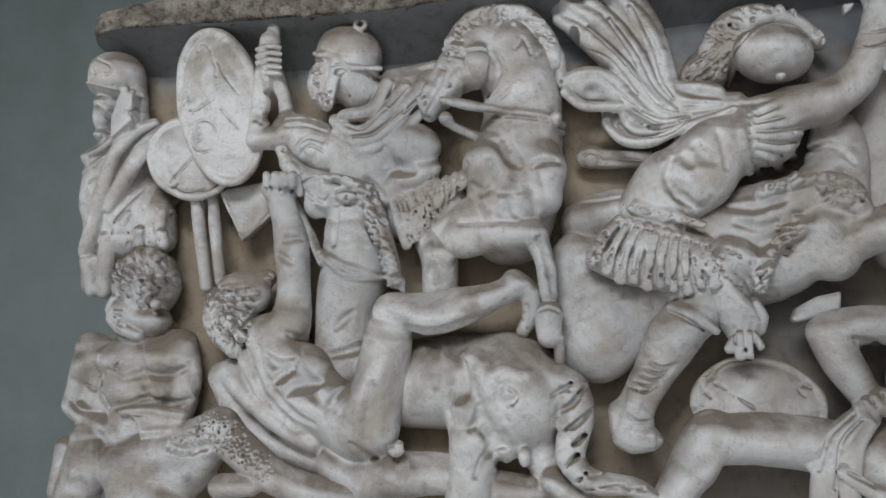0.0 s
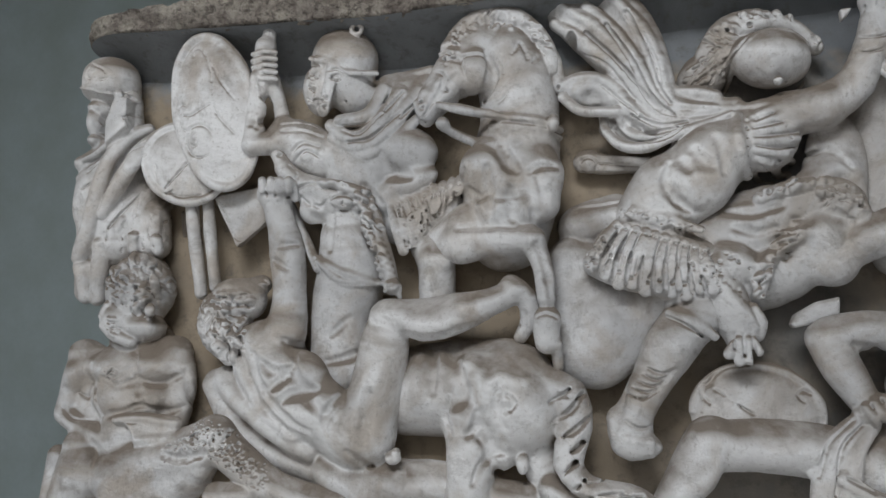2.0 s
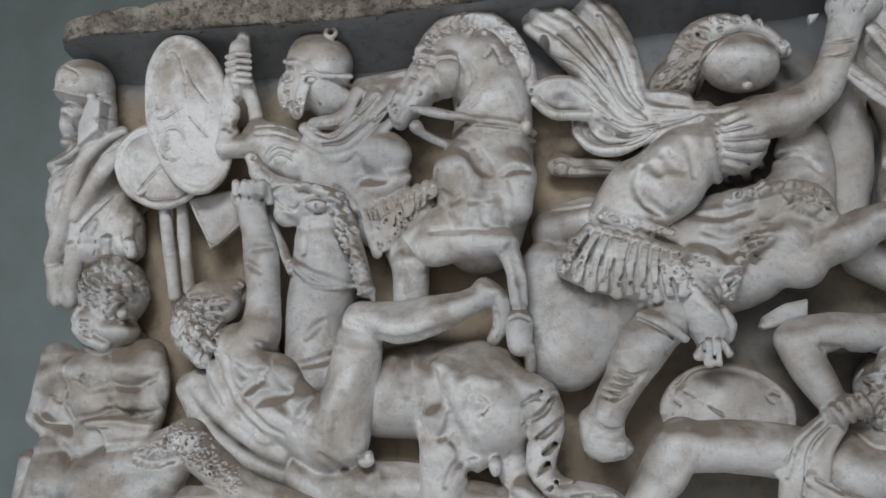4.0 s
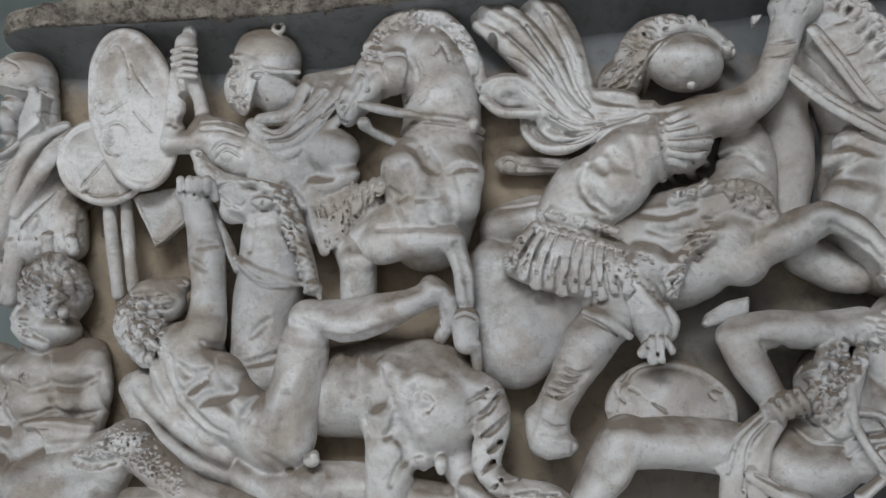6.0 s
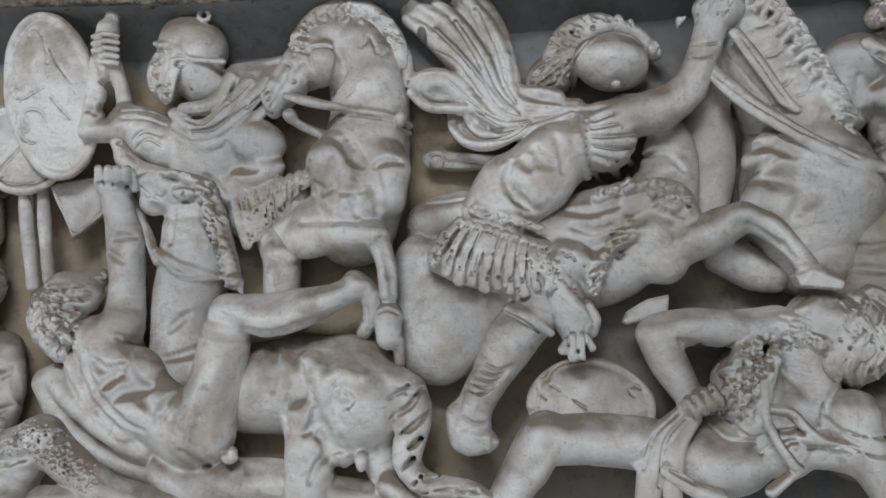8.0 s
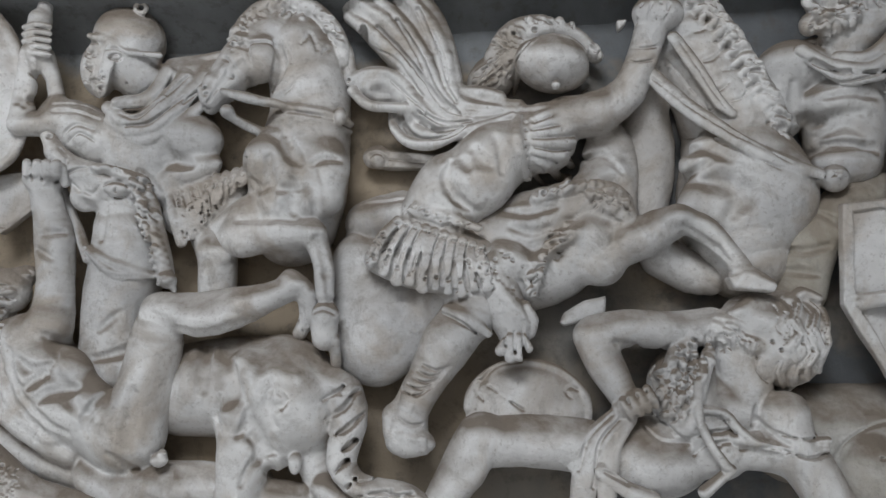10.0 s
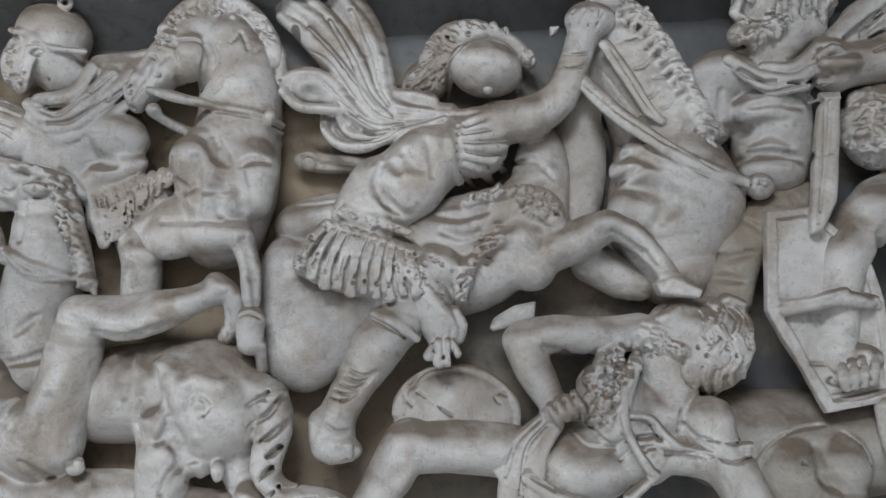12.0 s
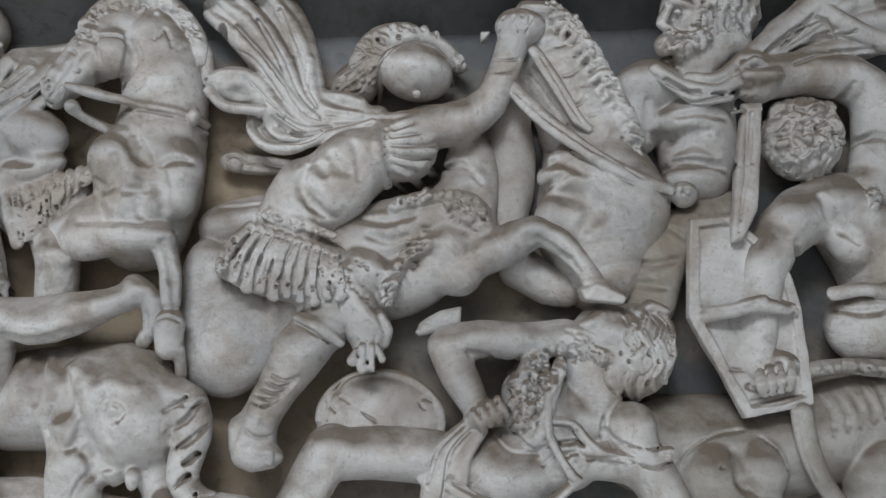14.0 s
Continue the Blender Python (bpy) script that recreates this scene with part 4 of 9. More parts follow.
c.crease((-0.0492, 1.7188, 0.0032), (-0.0271, 1.7182, 0.0031), (-0.012, 1.7295, 0.0025))
c.crease((0.0454, 1.7879, 0.0039), (0.0299, 1.7688, 0.0087), (0.0145, 1.7497, 0.0039), k=0.01, lift=0.48)
c.crease((-0.0183, 1.7611, 0.0026), (0.0066, 1.7918, 0.0058), (0.0316, 1.8172, 0.0026), k=0.01, lift=0.48)
c.tube([(-0.0041, 1.1215, 1.8666, 0.0155), (0.0209, 1.1206, 1.9226, 0.0206), (0.082, 1.1272, 1.9695, 0.0232), (0.1632, 1.1331, 1.9658, 0.0231), (0.2265, 1.1379, 1.9051, 0.0179), (0.2464, 1.1428, 1.8389, 0.0128)], 0.006)
c.locks((0.0191, 1.8812), (0.0152, 0.0457), -20, 0.0102, flow=-20)
c.locks((0.0476, 1.9267), (0.0432, 0.0178), 35, 0.0102, flow=-70)
c.locks((0.1309, 1.9538), (0.0608, 0.0177), -5, 0.0101, flow=-100)
c.locks((0.2212, 1.906), (0.0175, 0.0526), 35, 0.01, flow=-30)
c.ball((0.0653, 1.145, 1.8532), (0.0383, 0.035, 0.045), -15, 0.008)
c.ridge((-0.0139, 1.8826, 0.0047), (0.0147, 1.8827, 0.007), (0.0342, 1.8747, 0.0051), k=0.004, lift=-0.45)
c.ball((-0.0001, 1.105, 1.8627), (0.0094, 0.02, 0.0056), 10, 0.003, -1)
c.ball((0.0039, 1.115, 1.8663), (0.0057, 0.012, 0.0042), 0, 0.003)
c.ridge((-0.0092, 1.8562, 0.0123), (-0.0318, 1.8084, 0.0113), (-0.0546, 1.7652, 0.0114), k=0.012, lift=-0.7)
c.ridge((-0.0627, 1.7629, 0.0076), (-0.0544, 1.7417, 0.0085), (-0.0464, 1.7284, 0.0066), k=0.006, lift=-0.45)
c.drill(-0.0497, 1.7619, 0.0051)
c.crease((-0.0488, 1.7177, 0.0019), (-0.034, 1.7376, 0.0023), (-0.0243, 1.7578, 0.0019), k=0.004, lift=-0.4)
c.crease((0.0363, 1.8648, 0.0023), (0.0496, 1.8278, 0.0033), (0.0576, 1.8018, 0.0023), k=0.008, lift=-0.1)
c.crease((0.0964, 1.8714, 0.0023), (0.1044, 1.8299, 0.0042), (0.0901, 1.7924, 0.0033), k=0.006, lift=-0.4)
c.crease((0.0107, 1.7871, 0.0019), (0.0362, 1.7755, 0.0028), (0.066, 1.7946, 0.0019), k=0.008, lift=-0.1)
c.crease((-0.0136, 1.8314, 0.0014), (0.0019, 1.8202, 0.0023), (-0.0025, 1.7895, 0.0014), k=0.006, lift=-0.1)
c.crease((0.1701, 1.8953, 0.0014), (0.1656, 1.879, 0.0023), (0.1569, 1.8637, 0.0014), k=0.006, lift=-0.1)
c.crease((0.1749, 1.8929, 0.0014), (0.1846, 1.8733, 0.0023), (0.1902, 1.8546, 0.0014), k=0.006, lift=-0.1)
c.crease((0.2018, 1.8488, 0.0014), (0.2092, 1.8574, 0.0023), (0.2127, 1.8661, 0.0014), k=0.006, lift=-0.1)
c.crease((0.1274, 1.8611, 0.0014), (0.135, 1.8389, 0.0023), (0.1383, 1.8181, 0.0014), k=0.006, lift=-0.1)
c.crease((0.1465, 1.7713, 0.0014), (0.1398, 1.7623, 0.0023), (0.129, 1.754, 0.0014), k=0.006, lift=-0.1)
c.crease((0.0575, 1.6015, 0.0024), (0.0427, 1.565, 0.0048), (0.051, 1.5126, 0.003), k=0.01, lift=0.1)
c.crease((0.1871, 1.4476, 0.0018), (0.1979, 1.4073, 0.003), (0.2003, 1.3742, 0.0019), k=0.008, lift=0.1)
c.crease((0.2225, 1.4535, 0.0018), (0.2309, 1.4126, 0.003), (0.2396, 1.3712, 0.0018), k=0.008, lift=0.1)
c.tube([(-0.0049, 1.08, 1.7502, 0.01), (0.0483, 1.0747, 1.7352, 0.0112), (0.1127, 1.0727, 1.7212, 0.0111)], 0.005, flat=0.6)
c.ridge((0.0857, 1.7256, 0.01), (0.1619, 1.7146, 0.0112), (0.2245, 1.7091, 0.0111), (0.2592, 1.7069, 0.0098), lift=-0.35)
c.ridge((0.1117, 1.7043, 0.0075), (0.1874, 1.6935, 0.0086), (0.2595, 1.6879, 0.0074), lift=-0.35)
c.crease((0.0987, 1.7136, 0.002), (0.1872, 1.7024, 0.0022), (0.2569, 1.6968, 0.002))
c.ball((0.2493, 1.1012, 1.7048), (0.0112, 0.0174, 0.0199), 0, 0.006)
c.ball((0.0004, 1.0991, 1.7131), (0.0165, 0.0152, 0.0165), 0, 0.003)
c.tube([(0.0065, 1.1021, 1.702, 0.0101), (0.0266, 1.1169, 1.6929, 0.0114), (0.0627, 1.1209, 1.6774, 0.0114), (0.0948, 1.106, 1.6621, 0.01)], 0.01, flat=0.6)
c.drill(0.2622, 1.8521, 0.0037)
c.drill(0.2669, 1.7808, 0.0049)
c.tube([(0.0484, 1.1392, 1.4534, 0.0492), (0.1243, 1.1131, 1.4515, 0.0411), (0.2, 1.0939, 1.4457, 0.0299)], 0.012)
c.ball((0.2064, 1.0839, 1.4441), (0.0291, 0.0242, 0.0266), 0, 0.008)
c.tube([(0.2053, 1.0915, 1.4429, 0.0275), (0.2288, 1.0884, 1.3838, 0.0214), (0.2374, 1.0871, 1.3173, 0.0201)], 0.008)
c.ball((0.2389, 1.0899, 1.2733), (0.0287, 0.0263, 0.0311), 0, 0.008)
c.tube([(0.2361, 1.0952, 1.258, 0.0282), (0.2389, 1.0959, 1.226, 0.0259)], 0.005)
c.tube([(0.2572, 1.0942, 1.2227, 0.0142), (0.2596, 1.1208, 1.1742, 0.0108)], 0.005)
c.crease((0.217, 1.4313, 0.0037), (0.2398, 1.3707, 0.0083), (0.2506, 1.299, 0.0037), k=0.01, lift=0.48)
c.crease((0.2138, 1.2749, 0.0024), (0.2376, 1.2846, 0.003), (0.2617, 1.2754, 0.0024))
c.crease((0.2203, 1.2454, 0.0024), (0.2443, 1.2422, 0.0024), (0.2656, 1.2495, 0.0024))
c.tube([(0.0574, 1.1528, 1.4813, 0.0568), (-0.0027, 1.1703, 1.4584, 0.0503)], 0.012)
c.ball((0.0453, 1.1269, 1.4387), (0.0553, 0.0377, 0.0427), 0, 0.012)
c.crease((0.0428, 1.4715, 0.0038), (0.1052, 1.4748, 0.0084), (0.1673, 1.4683, 0.0038), k=0.01, lift=0.48)
c.skin("rearing_horse", marble, relief, "carved rearing horse with reins across its chest")

# carved fallen horse with knotted tail and braided mane
c = Carving((-0.4305, 1.0111, 0.8074), (0.4768, 1.232, 1.6882), 0.0033)
c.tube([(-0.23, 1.1534, 1.5337, 0.0534), (-0.2254, 1.1659, 1.4586, 0.0729), (-0.2267, 1.1797, 1.3809, 0.0827), (-0.2414, 1.1825, 1.2758, 0.0775), (-0.2407, 1.1898, 1.1593, 0.0748)], 0.012)
c.tube([(-0.2127, 1.1426, 1.5447, 0.0506), (-0.2769, 1.1316, 1.5511, 0.0456), (-0.3388, 1.1126, 1.5822, 0.0306), (-0.3806, 1.1089, 1.6193, 0.0219)], 0.012)
c.ball((-0.3071, 1.1175, 1.5194), (0.031, 0.031, 0.031), 0, 0.016)
c.tube([(-0.4017, 1.1068, 1.6594, 0.0168), (-0.371, 1.1076, 1.6081, 0.0206)], 0.006)
c.ball((-0.2259, 1.0886, 1.5337), (0.0228, 0.0127, 0.0139), 0, 0.004)
c.crease((-0.2, 1.5337, 0.0032), (-0.2045, 1.524, 0.0032), (-0.2174, 1.5179, 0.0032), (-0.2338, 1.5181, 0.0032), (-0.2474, 1.5244, 0.0032), (-0.2531, 1.5343, 0.0032), (-0.2485, 1.5441, 0.0032), (-0.2356, 1.5501, 0.0032), (-0.2191, 1.5499, 0.0032), (-0.2055, 1.5436, 0.0032), (-0.2, 1.5337, 0.0032))
c.drill(-0.2212, 1.5339, 0.0038)
c.drill(-0.3871, 1.6492, 0.0052)
c.crease((-0.3407, 1.564, 0.0032), (-0.3039, 1.5791, 0.0032), (-0.2634, 1.576, 0.0025))
c.crease((-0.3188, 1.603, 0.0032), (-0.2774, 1.5866, 0.0032), (-0.243, 1.5692, 0.0025))
c.crease((-0.3063, 1.5089, 0.0039), (-0.2924, 1.5004, 0.0088), (-0.2786, 1.4919, 0.0039), k=0.01, lift=0.48)
c.crease((-0.3608, 1.6235, 0.0026), (-0.3392, 1.6033, 0.0026), (-0.3417, 1.5797, 0.0026))
c.tube([(-0.2803, 1.0975, 1.5805, 0.0115), (-0.2359, 1.0947, 1.574, 0.0127), (-0.1869, 1.1011, 1.5566, 0.0151)], 0.004)
c.locks((-0.2566, 1.5733), (0.0382, 0.0153), 0, 0.0115, flow=0)
c.tube([(-0.2114, 1.1118, 1.5645, 0.0178), (-0.164, 1.1089, 1.519, 0.0189), (-0.1337, 1.1087, 1.4366, 0.0187), (-0.1091, 1.1106, 1.342, 0.0186)], 0.006)
c.tube([(-0.2174, 1.0963, 1.5663, 0.0063), (-0.1984, 1.0888, 1.5618, 0.0088), (-0.1834, 1.0928, 1.5496, 0.0088), (-0.177, 1.0991, 1.5327, 0.0051)], 0.004)
c.tube([(-0.2073, 1.0963, 1.5506, 0.0063), (-0.1883, 1.0888, 1.5462, 0.0088), (-0.1734, 1.0928, 1.534, 0.0088), (-0.1669, 1.099, 1.5171, 0.005)], 0.004)
c.tube([(-0.1985, 1.0963, 1.535, 0.0063), (-0.1796, 1.0888, 1.5307, 0.0088), (-0.1647, 1.0928, 1.5185, 0.0088), (-0.1583, 1.099, 1.5016, 0.005)], 0.004)
c.tube([(-0.1911, 1.0963, 1.5194, 0.0063), (-0.1723, 1.0888, 1.5152, 0.0088), (-0.1574, 1.0928, 1.503, 0.0088), (-0.151, 1.099, 1.4862, 0.005)], 0.004)
c.tube([(-0.185, 1.0963, 1.5039, 0.0063), (-0.1662, 1.0887, 1.4998, 0.0087), (-0.1514, 1.0928, 1.4876, 0.0088), (-0.145, 1.099, 1.4708, 0.005)], 0.004)
c.tube([(-0.1777, 1.0963, 1.4885, 0.0063), (-0.1589, 1.0887, 1.4844, 0.0087), (-0.1441, 1.0927, 1.4723, 0.0087), (-0.1377, 1.099, 1.4555, 0.005)], 0.004)
c.tube([(-0.1716, 1.0963, 1.4731, 0.0063), (-0.153, 1.0887, 1.4691, 0.0087), (-0.1382, 1.0927, 1.457, 0.0087), (-0.1318, 1.099, 1.4402, 0.005)], 0.004)
c.tube([(-0.1655, 1.0963, 1.4564, 0.0063), (-0.147, 1.0887, 1.4526, 0.0087), (-0.1322, 1.0927, 1.4405, 0.0087), (-0.1258, 1.099, 1.4237, 0.005)], 0.004)
c.tube([(-0.1596, 1.0963, 1.4412, 0.0063), (-0.141, 1.0887, 1.4374, 0.0087), (-0.1263, 1.0927, 1.4254, 0.0087), (-0.1199, 1.099, 1.4086, 0.005)], 0.004)
c.tube([(-0.1536, 1.0962, 1.4259, 0.0062), (-0.1351, 1.0887, 1.4223, 0.0087), (-0.1204, 1.0927, 1.4102, 0.0087), (-0.114, 1.099, 1.3934, 0.005)], 0.004)
c.tube([(-0.1476, 1.0962, 1.4107, 0.0062), (-0.1292, 1.0887, 1.4072, 0.0087), (-0.1146, 1.0927, 1.3952, 0.0087), (-0.1082, 1.099, 1.3784, 0.005)], 0.004)
c.tube([(-0.1417, 1.0962, 1.3956, 0.0062), (-0.1234, 1.0886, 1.3922, 0.0086), (-0.1087, 1.0926, 1.3802, 0.0086), (-0.1023, 1.099, 1.3634, 0.005)], 0.004)
c.tube([(-0.1371, 1.0962, 1.3805, 0.0062), (-0.1188, 1.0886, 1.3772, 0.0086), (-0.1042, 1.0926, 1.3652, 0.0086), (-0.0978, 1.099, 1.3484, 0.005)], 0.004)
c.tube([(-0.1312, 1.0962, 1.3655, 0.0062), (-0.113, 1.0886, 1.3622, 0.0086), (-0.0984, 1.0926, 1.3503, 0.0086), (-0.092, 1.0989, 1.3335, 0.0049)], 0.004)
c.tube([(-0.1253, 1.0962, 1.3493, 0.0062), (-0.1071, 1.0886, 1.3461, 0.0086), (-0.0925, 1.0926, 1.3342, 0.0086), (-0.0862, 1.0989, 1.3174, 0.0049)], 0.004)
c.locks((-0.1497, 1.4719), (0.0201, 0.1003), 18, 0.0113, flow=-55, deep=1.2)
c.ridge((-0.2828, 1.4062, 0.0088), (-0.2124, 1.3709, 0.0112), (-0.1335, 1.3499, 0.0112), (-0.0972, 1.3426, 0.0124), lift=-0.3)
c.ridge((-0.2766, 1.391, 0.0063), (-0.2115, 1.3558, 0.0075), (-0.1327, 1.335, 0.0074), lift=-0.3)
c.ball((-0.102, 1.0972, 1.3407), (0.0198, 0.0174, 0.0174), 0, 0.006)
c.locks((-0.0994, 1.3364), (0.0173, 0.0148), 0, 0.0086)
c.tube([(-0.3814, 1.1431, 1.5493, 0.0131), (-0.3304, 1.1417, 1.4552, 0.0117), (-0.2901, 1.1215, 1.3871, 0.0115)], 0.004)
c.crease((-0.207, 1.2712, 0.0051), (-0.2254, 1.2525, 0.0114), (-0.2438, 1.2338, 0.0051), k=0.01, lift=0.48)
c.crease((-0.1402, 1.2229, 0.0051), (-0.2023, 1.1854, 0.0113), (-0.2532, 1.1723, 0.0051), k=0.01, lift=0.48)
c.tube([(-0.0817, 1.2039, 1.1111, 0.0999), (0.0248, 1.2003, 1.1199, 0.1103), (0.1245, 1.1892, 1.1163, 0.1132)], 0.012)
c.ball((0.14, 1.1544, 1.1083), (0.1184, 0.0888, 0.1259), 0, 0.02)
c.ball((-0.0388, 1.1232, 1.1333), (0.0271, 0.037, 0.0641), 0, 0.02)
c.ball((0.0094, 1.1179, 1.1345), (0.0245, 0.0367, 0.0685), 0, 0.02)
c.ball((0.0646, 1.1187, 1.0818), (0.0534, 0.0534, 0.0728), 0, 0.03)
c.ball((0.0764, 1.0944, 1.1639), (0.0289, 0.0289, 0.0313), 0, 0.035)
c.ball((0.154, 1.0913, 1.1067), (0.0404, 0.0309, 0.0404), 0, 0.04)
c.ball((0.1234, 1.0942, 1.1482), (0.0407, 0.0287, 0.0263), 0, 0.04)
c.ball((0.2058, 1.1171, 1.0855), (0.0527, 0.0527, 0.0767), 0, 0.03)
c.ball((0.1724, 1.1329, 1.1052), (0.0948, 0.0729, 0.1021), 0, 0.04)
c.crease((0.1204, 1.0177, 0.0049), (0.0975, 1.061, 0.0109), (0.0937, 1.1077, 0.0037), k=0.02, lift=0.48)
c.crease((-0.0053, 1.1947, 0.005), (-0.0063, 1.1558, 0.0111), (-0.0073, 1.1171, 0.005), k=0.02, lift=0.48)
c.crease((0.1402, 1.0913, 0.0049), (0.1524, 1.0834, 0.0109), (0.1714, 1.0955, 0.0037), k=0.012, lift=0.48)
c.crease((0.1249, 1.1201, 0.0049), (0.132, 1.1285, 0.011), (0.1391, 1.1369, 0.0049), k=0.016, lift=0.48)
c.crease((0.0499, 1.1777, 0.005), (0.0637, 1.1305, 0.011), (0.053, 1.0832, 0.0049), k=0.02, lift=0.48)
c.tube([(0.0709, 1.1232, 1.0436, 0.0562), (0.077, 1.1169, 0.9738, 0.0489), (0.0665, 1.123, 0.8703, 0.051)], 0.012)
c.ball((0.0555, 1.0943, 0.9724), (0.0261, 0.0308, 0.0712), 0, 0.012)
c.tube([(0.1666, 1.1418, 1.0234, 0.0518), (0.1096, 1.1253, 0.9704, 0.0353)], 0.012)
c.tube([(0.1938, 1.1646, 1.0221, 0.0546), (0.2396, 1.1555, 0.9359, 0.0355), (0.2766, 1.1579, 0.8729, 0.0329)], 0.012)
c.ball((0.1884, 1.104, 0.9757), (0.0142, 0.0142, 0.026), 0, 0.005)
c.crease((0.1163, 0.9922, 0.0049), (0.1351, 0.9585, 0.0108), (0.1185, 0.9124, 0.0036), k=0.01, lift=0.48)
c.tube([(0.2259, 1.1042, 1.1477, 0.0282), (0.2862, 1.1039, 1.1186, 0.0359), (0.2953, 1.1037, 1.0516, 0.0357), (0.2833, 1.103, 0.9792, 0.031), (0.324, 1.0971, 0.9329, 0.0251), (0.4034, 1.0964, 0.9272, 0.0204), (0.4489, 1.1059, 0.9063, 0.0159)], 0.008)
c.crease((0.2429, 1.1019, 0.0018), (0.2746, 1.1212, 0.0059), (0.3061, 1.1497, 0.0029), lift=-0.4)
c.crease((0.2459, 1.0628, 0.0018), (0.2868, 1.0869, 0.007), (0.3111, 1.1243, 0.0035), lift=-0.4)
c.crease((0.25, 1.024, 0.0018), (0.2908, 1.0435, 0.007), (0.3279, 1.0788, 0.0035), lift=-0.4)
c.crease((0.2611, 0.9925, 0.0017), (0.2994, 1.0141, 0.007), (0.3305, 1.0424, 0.0035), lift=-0.4)
c.crease((0.271, 0.9544, 0.0017), (0.2962, 0.9846, 0.007), (0.3262, 1.0037, 0.0035), lift=-0.4)
c.crease((0.2922, 0.9283, 0.0017), (0.3152, 0.9482, 0.0058), (0.3264, 0.9823, 0.0035), lift=-0.4)
c.crease((0.3245, 0.9429, 0.0035), (0.375, 0.9515, 0.0057), (0.4206, 0.9444, 0.0034), lift=-0.4)
c.crease((0.3132, 0.9157, 0.0035), (0.3637, 0.9266, 0.0046), (0.432, 0.9227, 0.0034), lift=-0.4)
c.crease((0.2627, 1.1233, 0.0024), (0.2924, 1.1124, 0.0035), (0.3181, 1.1245, 0.0023), lift=-0.4)
c.locks((0.415, 0.9264), (0.0286, 0.0114), 0, 0.0091, flow=-10)
c.tube([(0.2439, 1.1233, 0.9235, 0.0233), (0.303, 1.1289, 0.8907, 0.0289)], 0.012)
c.tube([(0.1072, 1.1455, 0.903, 0.0355), (0.1931, 1.1453, 0.8948, 0.0353)], 0.012)
c.ridge((-0.2045, 1.5302, 0.003), (-0.2109, 1.5244, 0.003), (-0.223, 1.5206, 0.003), (-0.2379, 1.5212, 0.003), (-0.2492, 1.5257, 0.003), (-0.2532, 1.5327, 0.003), (-0.2435, 1.5367, 0.003), (-0.2303, 1.5399, 0.003), (-0.2163, 1.5395, 0.003), (-0.2065, 1.5359, 0.003), (-0.2045, 1.5302, 0.003), k=0.004, lift=-0.1)
c.drill(-0.2226, 1.5273, 0.0047)
c.crease((-0.249, 1.5101, 0.0024), (-0.2539, 1.4645, 0.0048), (-0.2557, 1.4256, 0.0024), k=0.012, lift=-0.1)
c.crease((-0.1859, 1.5141, 0.0018), (-0.1774, 1.4658, 0.0036), (-0.1453, 1.4108, 0.0018), k=0.012, lift=-0.1)
c.crease((-0.293, 1.5283, 0.0024), (-0.2781, 1.5227, 0.0036), (-0.2634, 1.541, 0.0018), k=0.006, lift=-0.1)
c.crease((-0.3283, 1.5487, 0.0018), (-0.3066, 1.5285, 0.0024), k=0.004, lift=-0.3)
c.ridge((-0.2943, 1.4127, 0.0049), (-0.2275, 1.3576, 0.006), (-0.1784, 1.3557, 0.006), (-0.12, 1.3538, 0.006), k=0.004, lift=-0.1)
c.ridge((-0.2902, 1.4016, 0.003), (-0.2214, 1.347, 0.0036), (-0.1519, 1.3499, 0.0037), k=0.004, lift=-0.1)
c.crease((0.0335, 1.1041, 0.0027), (0.0262, 1.0638, 0.0048), (0.04, 1.0254, 0.0037), k=0.008, lift=-0.2)
c.ridge((0.0815, 1.1799, 0.0085), (0.0978, 1.1644, 0.009), (0.0922, 1.1459, 0.0074), k=0.02, lift=-0.6)
c.ridge((0.146, 1.1603, 0.0085), (0.1675, 1.153, 0.0085), (0.1888, 1.1483, 0.0064), k=0.02, lift=-0.65)
c.ridge((0.0563, 1.0683, 0.0117), (0.071, 1.0612, 0.0128), (0.081, 1.0691, 0.0107), k=0.02, lift=-0.65)
c.ridge((0.1252, 1.1363, 0.0095), (0.1098, 1.1099, 0.0106), (0.096, 1.0824, 0.0096), k=0.025, lift=-0.7)
c.crease((0.0961, 1.0771, 0.0032), (0.0915, 1.0456, 0.0064), (0.0765, 1.0299, 0.0037), k=0.015, lift=0.1)
c.crease((0.1613, 1.1167, 0.0026), (0.1754, 1.1015, 0.0048), (0.1692, 1.0849, 0.0026), k=0.008, lift=0)
c.crease((0.142, 1.1212, 0.0032), (0.1373, 1.0848, 0.0053), (0.1528, 1.0488, 0.0032), k=0.012, lift=0.6)
c.crease((0.1019, 1.0248, 0.0032), (0.1219, 1.0035, 0.0054), (0.1488, 0.9939, 0.0032), k=0.015, lift=0.1)
c.crease((0.1326, 0.9906, 0.0027), (0.1037, 0.9682, 0.0054), (0.0889, 0.932, 0.0032), k=0.012, lift=0)
c.skin("fallen_horse", marble, relief, "carved fallen horse with knotted tail and braided mane")

